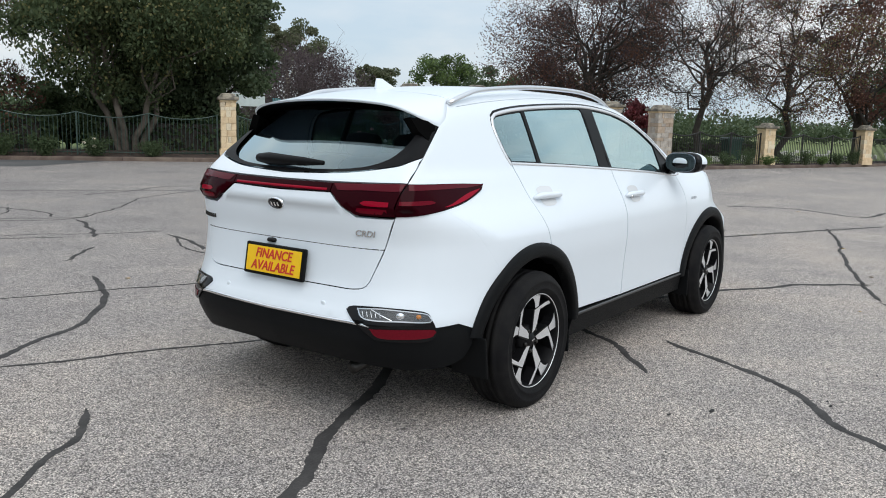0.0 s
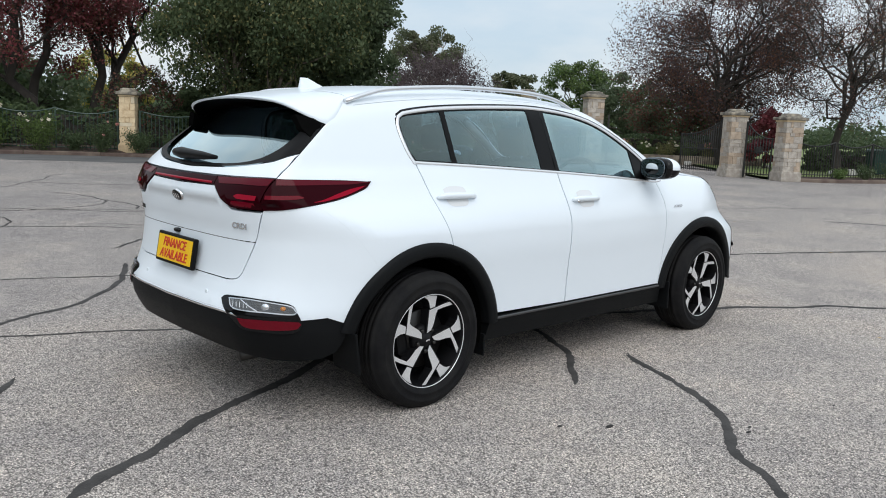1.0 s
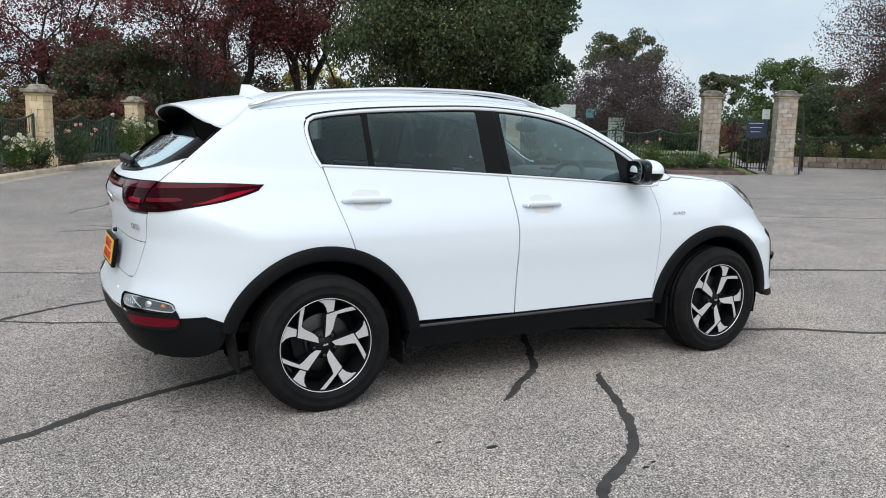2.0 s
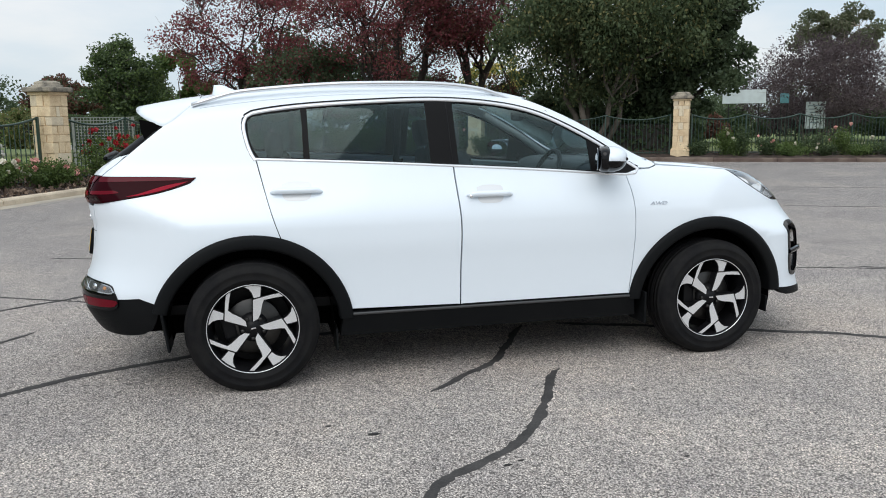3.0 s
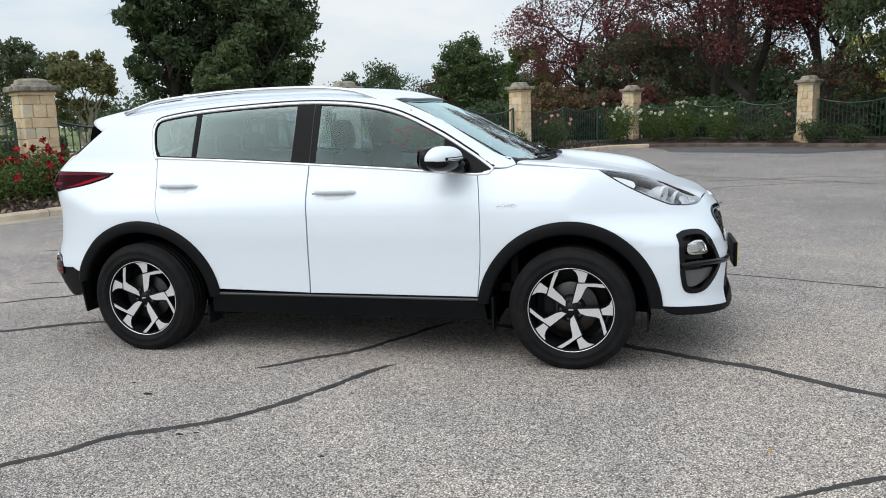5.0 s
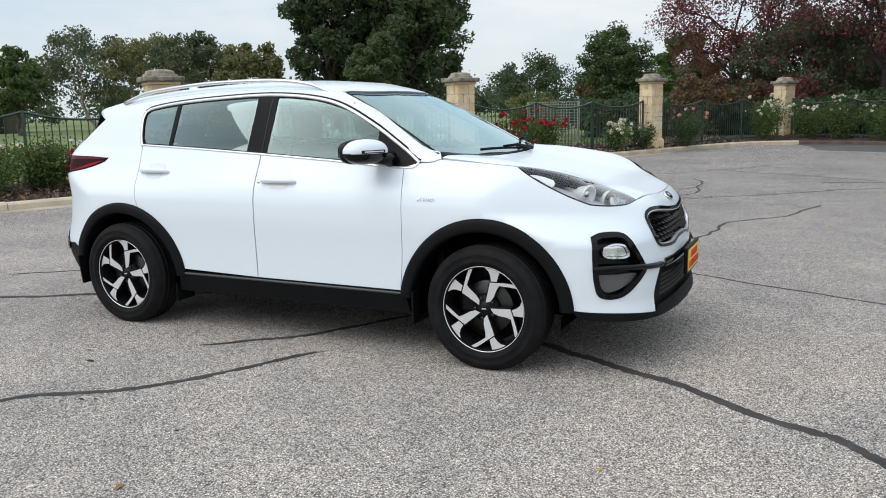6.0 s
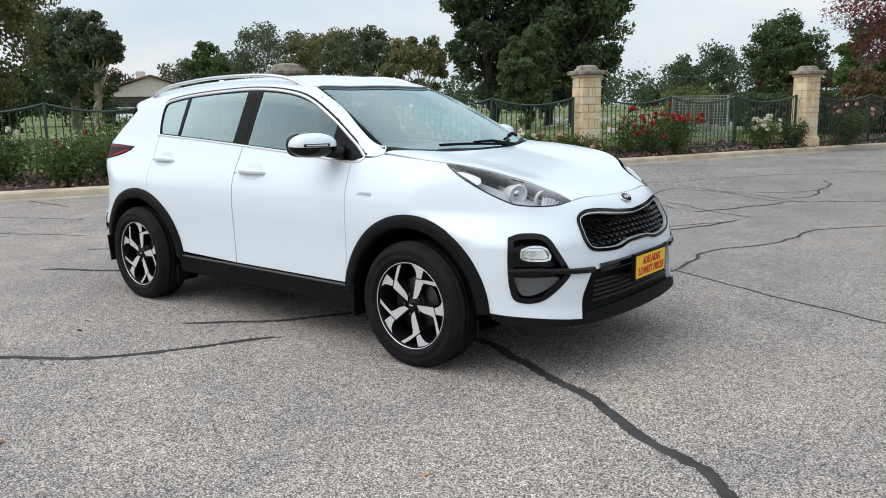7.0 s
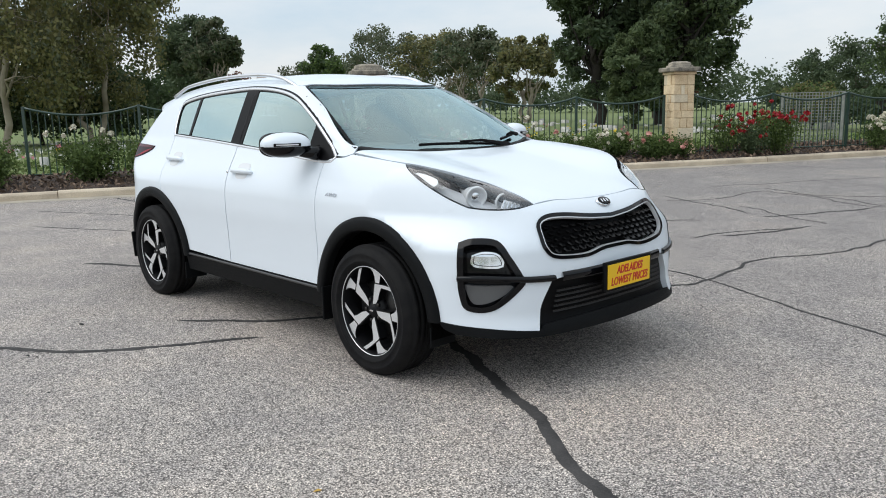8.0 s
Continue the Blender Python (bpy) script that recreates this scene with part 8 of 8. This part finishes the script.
def waste_bin(at, turn):
    """A wheeled bin: tapered body with a rim, hinged lid, handle and two wheels."""
    b = thing("waste_bin", "dark green wheeled waste bin on the lawn", "bin", at=(*at, 0.09), turn=turn)
    rings = [(0.40, 0.27, 0.04), (0.46, 0.33, 0.92), (0.50, 0.37, 0.93), (0.50, 0.37, 1.0)]
    v = [(sx * w, sy * d, z) for w, d, z in rings for sx, sy in ((-1, -1), (1, -1), (1, 1), (-1, 1))]
    f = [(4 * i + k, 4 * i + (k + 1) % 4, 4 * i + 4 + (k + 1) % 4, 4 * i + 4 + k) for i in range(3) for k in range(4)] + [(3, 2, 1, 0), (12, 13, 14, 15)]
    mesh_part("body", v, f, bin_green, b, smooth=False)
    v = [(sx * w, sy * d + 0.01, z) for w, d, z in ((0.52, 0.39, 1.004), (0.52, 0.39, 1.04), (0.40, 0.28, 1.10)) for sx, sy in ((-1, -1), (1, -1), (1, 1), (-1, 1))]
    f = [(4 * i + k, 4 * i + (k + 1) % 4, 4 * i + 4 + (k + 1) % 4, 4 * i + 4 + k) for i in range(2) for k in range(4)] + [(3, 2, 1, 0), (8, 9, 10, 11)]
    mesh_part("lid", v, f, bin_green, b, smooth=False)
    tube("handle", [(-0.36, 0.40, 0.97), (-0.36, 0.47, 0.97), (0.36, 0.47, 0.97), (0.36, 0.40, 0.97)], 0.016, bin_green, b, 6)
    for s in (-1, 1):
        blob("wheel", (0.03, 0.1, 0.1), (s * 0.42, 0.33, 0.1), rubber, b, power=3.0, n=8)


bin_green = material("bin_green_plastic", (0.012, 0.05, 0.038), rough=0.5, vary=0.3)
waste_bin((33.8, 8.5), 40)

# far woods all round, grass blades near the fence, and small stones on the lawn
rng = np.random.RandomState(7)
clumps_far, leaves_far = 420, 320
# one clump in ten stands out of view, added only to close reflections
ang = np.where(rng.rand(clumps_far) < 0.9, rng.uniform(-0.26, 3.58, clumps_far), rng.uniform(3.58, 6.02, clumps_far))
dist = rng.uniform(112, 150, clumps_far)
tall_far = rng.uniform(3.6, 8.2, clumps_far) * np.where(ang < 0.45, 0.7, 1.0)
wide_far = rng.uniform(2.6, 5.2, clumps_far)
ball = rng.normal(size=(clumps_far, leaves_far, 3))
ball /= np.linalg.norm(ball, axis=2)[:, :, None]
ball *= rng.uniform(0.25, 1, (clumps_far, leaves_far, 1)) ** 0.5 * (1 + 0.25 * np.sin(7 * ball[:, :, :1] + 5 * ball[:, :, 2:]))
heart = np.stack([dist * np.cos(ang), dist * np.sin(ang), tall_far * 0.5], 1)
p = heart[:, None] + ball * np.stack([wide_far, wide_far, tall_far * 0.52], 1)[:, None]
p[:, :, 2] = np.maximum(p[:, :, 2], 0.1)
core = np.arange(leaves_far) < 180
p[:, core] = heart[:, None] + (p[:, core] - heart[:, None]) * 0.72
v, q = leaf_cards(np.concatenate([p[:, core].reshape(-1, 3), p[:, ~core].reshape(-1, 3)]), np.repeat([0.45, 0.28], [clumps_far * 180, clumps_far * (leaves_far - 180)])[:, None], rng)
tagged(fast_mesh("far_woods", v, q, LEAF["dark"]), "distant belt of dark green trees", "woods", kind="stuff")
n = 16000
a = rng.uniform(0, 1, n)
spot = np.array(flow([(-14, 0), (-9.8, 8.0), (-6.0, 14.5), (-2.6, 20.4), (0.8, 27.6)], 0.5))
i = (a * (len(spot) - 1)).astype(int)
p = np.stack([spot[i, 0] - rng.uniform(0, 7, n), spot[i, 1] + rng.uniform(0, 3, n), np.full(n, 0.11)], 1)
v, q = leaf_cards(p, 0.05, rng, 0, 2.2)
tagged(fast_mesh("grass_tufts", v, q, blade_mat), "short grass tufts on the lawn", "grass", kind="stuff")
chip_mat = material("mulch_chip", (0.30, 0.21, 0.15), rough=0.9, island=1.0, other=(0.04, 0.026, 0.02))
n = 9000
a = rng.uniform(0, 1, n)
rows = [beside(fine_w, d) for d in (0.16, 1.9)]
i = (a ** 0.8 * 0.62 * (len(fine_w) - 1)).astype(int)
f = rng.uniform(0, 1, n)
p = np.concatenate([rows[0][i] * (1 - f)[:, None] + rows[1][i] * f[:, None] + rng.normal(size=(n, 2)) * 0.06, (0.135 + 0.145 * f + rng.uniform(-0.01, 0.05, n))[:, None]], 1)
v, q = leaf_cards(p, 0.05, rng, 0, 2.0)
tagged(fast_mesh("mulch_chips", v, q, chip_mat), "loose bark chips and dry leaves on the mulch", "mulch", kind="stuff")
stone_pale = material("pale_marker_stone", (0.55, 0.54, 0.50), rough=0.8, vary=0.5)
V, Q = [], []
for k in range(170):
    x, y = rng.uniform(-36, -9), rng.uniform(-2, 60)
    if x > -13.5 and y < 24:
        continue
    w, d, h = rng.uniform(0.1, 0.3), 0.08, rng.uniform(0.06, 0.28)
    j = len(V)
    V += [(x + sx * w, y + sy * d, 0.08 + hz * h) for hz in (0, 1) for sx, sy in ((-1, -1), (1, -1), (1, 1), (-1, 1))]
    Q += [(j + 4, j + 5, j + 6, j + 7), (j, j + 1, j + 5, j + 4), (j + 1, j + 2, j + 6, j + 5), (j + 2, j + 3, j + 7, j + 6), (j + 3, j, j + 4, j + 7)]
for k in range(120):
    x, y = rng.uniform(30, 62), rng.uniform(-1, 16)
    y += max(0, 9.5 - 0.28 * (x - 28) - y)
    w, d, h = rng.uniform(0.1, 0.3), 0.08, rng.uniform(0.06, 0.3)
    j = len(V)
    V += [(x + sx * w, y + sy * d, 0.08 + hz * h) for hz in (0, 1) for sx, sy in ((-1, -1), (1, -1), (1, 1), (-1, 1))]
    Q += [(j + 4, j + 5, j + 6, j + 7), (j, j + 1, j + 5, j + 4), (j + 1, j + 2, j + 6, j + 5), (j + 2, j + 3, j + 7, j + 6), (j + 3, j, j + 4, j + 7)]
bunch = {"yellow_flowers": (0.75, 0.55, 0.04), "white_flowers": (0.75, 0.73, 0.66), "pink_flowers": (0.65, 0.22, 0.28)}
for (nm, col), count in zip(bunch.items(), (55, 60, 30)):
    spot = np.stack([rng.uniform(-34, -13, count), rng.uniform(-2, 34, count), rng.uniform(0.16, 0.3, count)], 1)
    spot = spot[(spot[:, 0] < -13.5) | (spot[:, 1] > 16)]
    p = np.repeat(spot, 9, 0) + rng.normal(size=(len(spot) * 9, 3)) * np.array([0.09, 0.09, 0.05])
    v, q = leaf_cards(p, 0.10, rng, 0, 1.0)
    tagged(fast_mesh(nm, v, q, material(nm, col, rough=0.7, island=0.4)), "small bunches of %s set on the lawn" % nm.replace("_", " "), "flowers", kind="stuff")
tagged(fast_mesh("marker_stones", V, Q, stone_pale), "small pale marker stones scattered on the lawn", "stones", kind="stuff")

# the house with vehicles far off
render_wall = material("cream_render", (0.84, 0.75, 0.68), rough=0.8, vary=0.3)
# dark brown that paints the veranda's shade onto the wall
veranda_shade = material("veranda_shade_brown", (0.09, 0.075, 0.06), rough=0.8, vary=0.4)
tile_roof = material("brown_roof", (0.16, 0.10, 0.075), rough=0.8, vary=0.4)
pane_dark = material("dark_pane", (0.02, 0.022, 0.025), rough=0.1)
hs = thing("house", "low cream gabled house far behind the lawn", "house", at=(-69.5, 40.5, 0.0), turn=62)
bm = bmesh.new()
block(bm, (10.5, 8, 3.0), (0, 0, 1.5))
part("wall", bm, veranda_shade, hs, "house wall with veranda shade painted in")
mesh_part("gable", [(-5.25, -4.05, 2.6), (5.25, -4.05, 2.6), (0, -4.05, 4.5), (-5.25, 4.05, 2.6), (5.25, 4.05, 2.6), (0, 4.05, 4.5)], [(0, 1, 2), (5, 4, 3)], render_wall, hs, smooth=False)
mesh_part("roof", [(-5.7, -4.4, 2.9), (0, -4.4, 4.65), (5.7, -4.4, 2.9), (-5.7, 4.4, 2.9), (0, 4.4, 4.65), (5.7, 4.4, 2.9), (-5.7, -4.4, 2.75), (0, -4.4, 4.5), (5.7, -4.4, 2.75), (-5.7, 4.4, 2.75), (0, 4.4, 4.5), (5.7, 4.4, 2.75)],
          [(0, 1, 4, 3), (1, 2, 5, 4), (6, 9, 10, 7), (7, 10, 11, 8), (0, 6, 7, 1), (1, 7, 8, 2), (0, 3, 9, 6), (2, 8, 11, 5), (3, 4, 10, 9), (4, 5, 11, 10)], tile_roof, hs, smooth=False)
box("chimney", (0.9, 0.7, 0.8), (-0.6, 1.0, 4.75), render_wall, hs)
for x in (-3.4, -1.1, 1.2, 3.5):
    box("window", (1.5, 0.1, 1.9), (x, -4.03, 1.05), pane_dark, hs)


def far_vehicle(at, turn, paint, tall, label):
    c = thing("car", label, "car", at=(*at, 0.05), turn=turn, group="parked cars far off")
    blob("body", (2.1, 0.85, 0.42), (0, 0, 0.65), paint, c, power=4, n=10)
    blob("cabin", (1.3 if tall < 1.8 else 1.9, 0.75, (tall - 0.9) / 2 + 0.1), (-0.2, 0, 0.95 + (tall - 0.9) / 2 - 0.1), pane_dark, c, power=4, n=10)
    box("roof", (2.0 if tall < 1.8 else 3.2, 1.25, 0.08), (-0.2, 0, tall), paint, c, bevel=0.03)
    for x in (-1.3, 1.3):
        for y in (-0.78, 0.78):
            v, f = lathe_data([(0.001, 0.1), (0.3, 0.1), (0.32, 0.0), (0.3, -0.1), (0.001, -0.1)], 14)
            mesh_part("wheel", [(a + x, b + y, d + 0.32) for a, b, d in v], f, rubber, c)


pearl = material("far_white_paint", (0.7, 0.7, 0.68), rough=0.3, coat=0.5)
far_grey = material("far_grey_paint", (0.10, 0.11, 0.12), rough=0.3, coat=0.5)
far_vehicle((-94.5, 49.8), 60, pearl, 2.1, "white van parked beside the far house")
far_vehicle((-57.0, 30.8), 150, pearl, 1.5, "white car parked by the lawn")
far_vehicle((-56.3, 32.1), 150, pearl, 1.5, "white car parked by the lawn")
far_vehicle((-55.5, 33.2), 150, pearl, 1.9, "white van parked by the lawn")
far_vehicle((-95.7, 47.6), 30, pearl, 1.5, "white car parked beside the far house")


# a few dry leaves on the asphalt
dry = material("dry_leaf", (0.50, 0.32, 0.07), rough=0.8, per_piece=0.8, other=(0.22, 0.10, 0.03))
rng = np.random.RandomState(21)
leaf_me = bpy.data.meshes.new("fallen_leaf")
leaf_me.from_pydata([(-0.028, 0, 0.002), (-0.012, 0.013, 0.006), (0.012, 0.011, 0.008), (0.03, 0, 0.003), (0.012, -0.012, 0.006), (-0.012, -0.013, 0.009), (0.0, 0, 0.0015)], [], [(0, 6, 1), (1, 6, 2), (2, 6, 3), (3, 6, 4), (4, 6, 5), (5, 6, 0)])
leaf_me.materials.append(dry)
chip = material("dark_chip", (0.025, 0.024, 0.023), rough=0.9, vary=0.5, scale=40.0)
for k, (x, y, r) in enumerate(((-0.83, -1.63, 0.02), (-0.35, -2.09, 0.014), (-0.28, -2.06, 0.011), (-1.02, -1.48, 0.012), (0.4, -2.2, 0.01), (2.9, -2.4, 0.01))):
    ring = [(r * (1.5 + 0.5 * noise.noise(Vector((3.0 * a, k, 1.0)))) * math.cos(a), r * (0.6 + 0.3 * noise.noise(Vector((3.0 * a, k, 5.0)))) * math.sin(a)) for a in np.linspace(0, 2 * math.pi, 11)[:-1]]
    v = [(x + u, y + w, 0.001) for u, w in ring] + [(x + 0.7 * u, y + 0.7 * w, 0.35 * r) for u, w in ring] + [(x, y, 0.42 * r)]
    f = [(i, (i + 1) % 10, 10 + (i + 1) % 10, 10 + i) for i in range(10)] + [(10 + i, 10 + (i + 1) % 10, 20) for i in range(10)]
    tagged(mesh_part("bark_chip", v, f, chip, smooth=False), "small dark bark chip lying on the asphalt", "bark chip", group="bark chips")
for k in range(34):
    o = new("fallen_leaf", leaf_me)
    x, y = (rng.uniform(1.0, 5.0), rng.uniform(-3.6, -1.6)) if k < 10 else (rng.uniform(-9, 12), rng.uniform(-4, 14))
    if abs(x) < 2.6 and abs(y) < 1.2:
        y = -1.6 - rng.uniform(0, 1)
    if k < 2:
        x, y = ((2.23, -1.83), (0.6, -2.7))[k]
    o.location, o.rotation_euler = (x, y, 0.001), (0, 0, rng.uniform(0, 6.28))
    o.scale = [rng.uniform(0.6, 1.2)] * 3
    tagged(o, "dry yellow-brown leaf fallen on the asphalt", "leaf", group="fallen leaves")
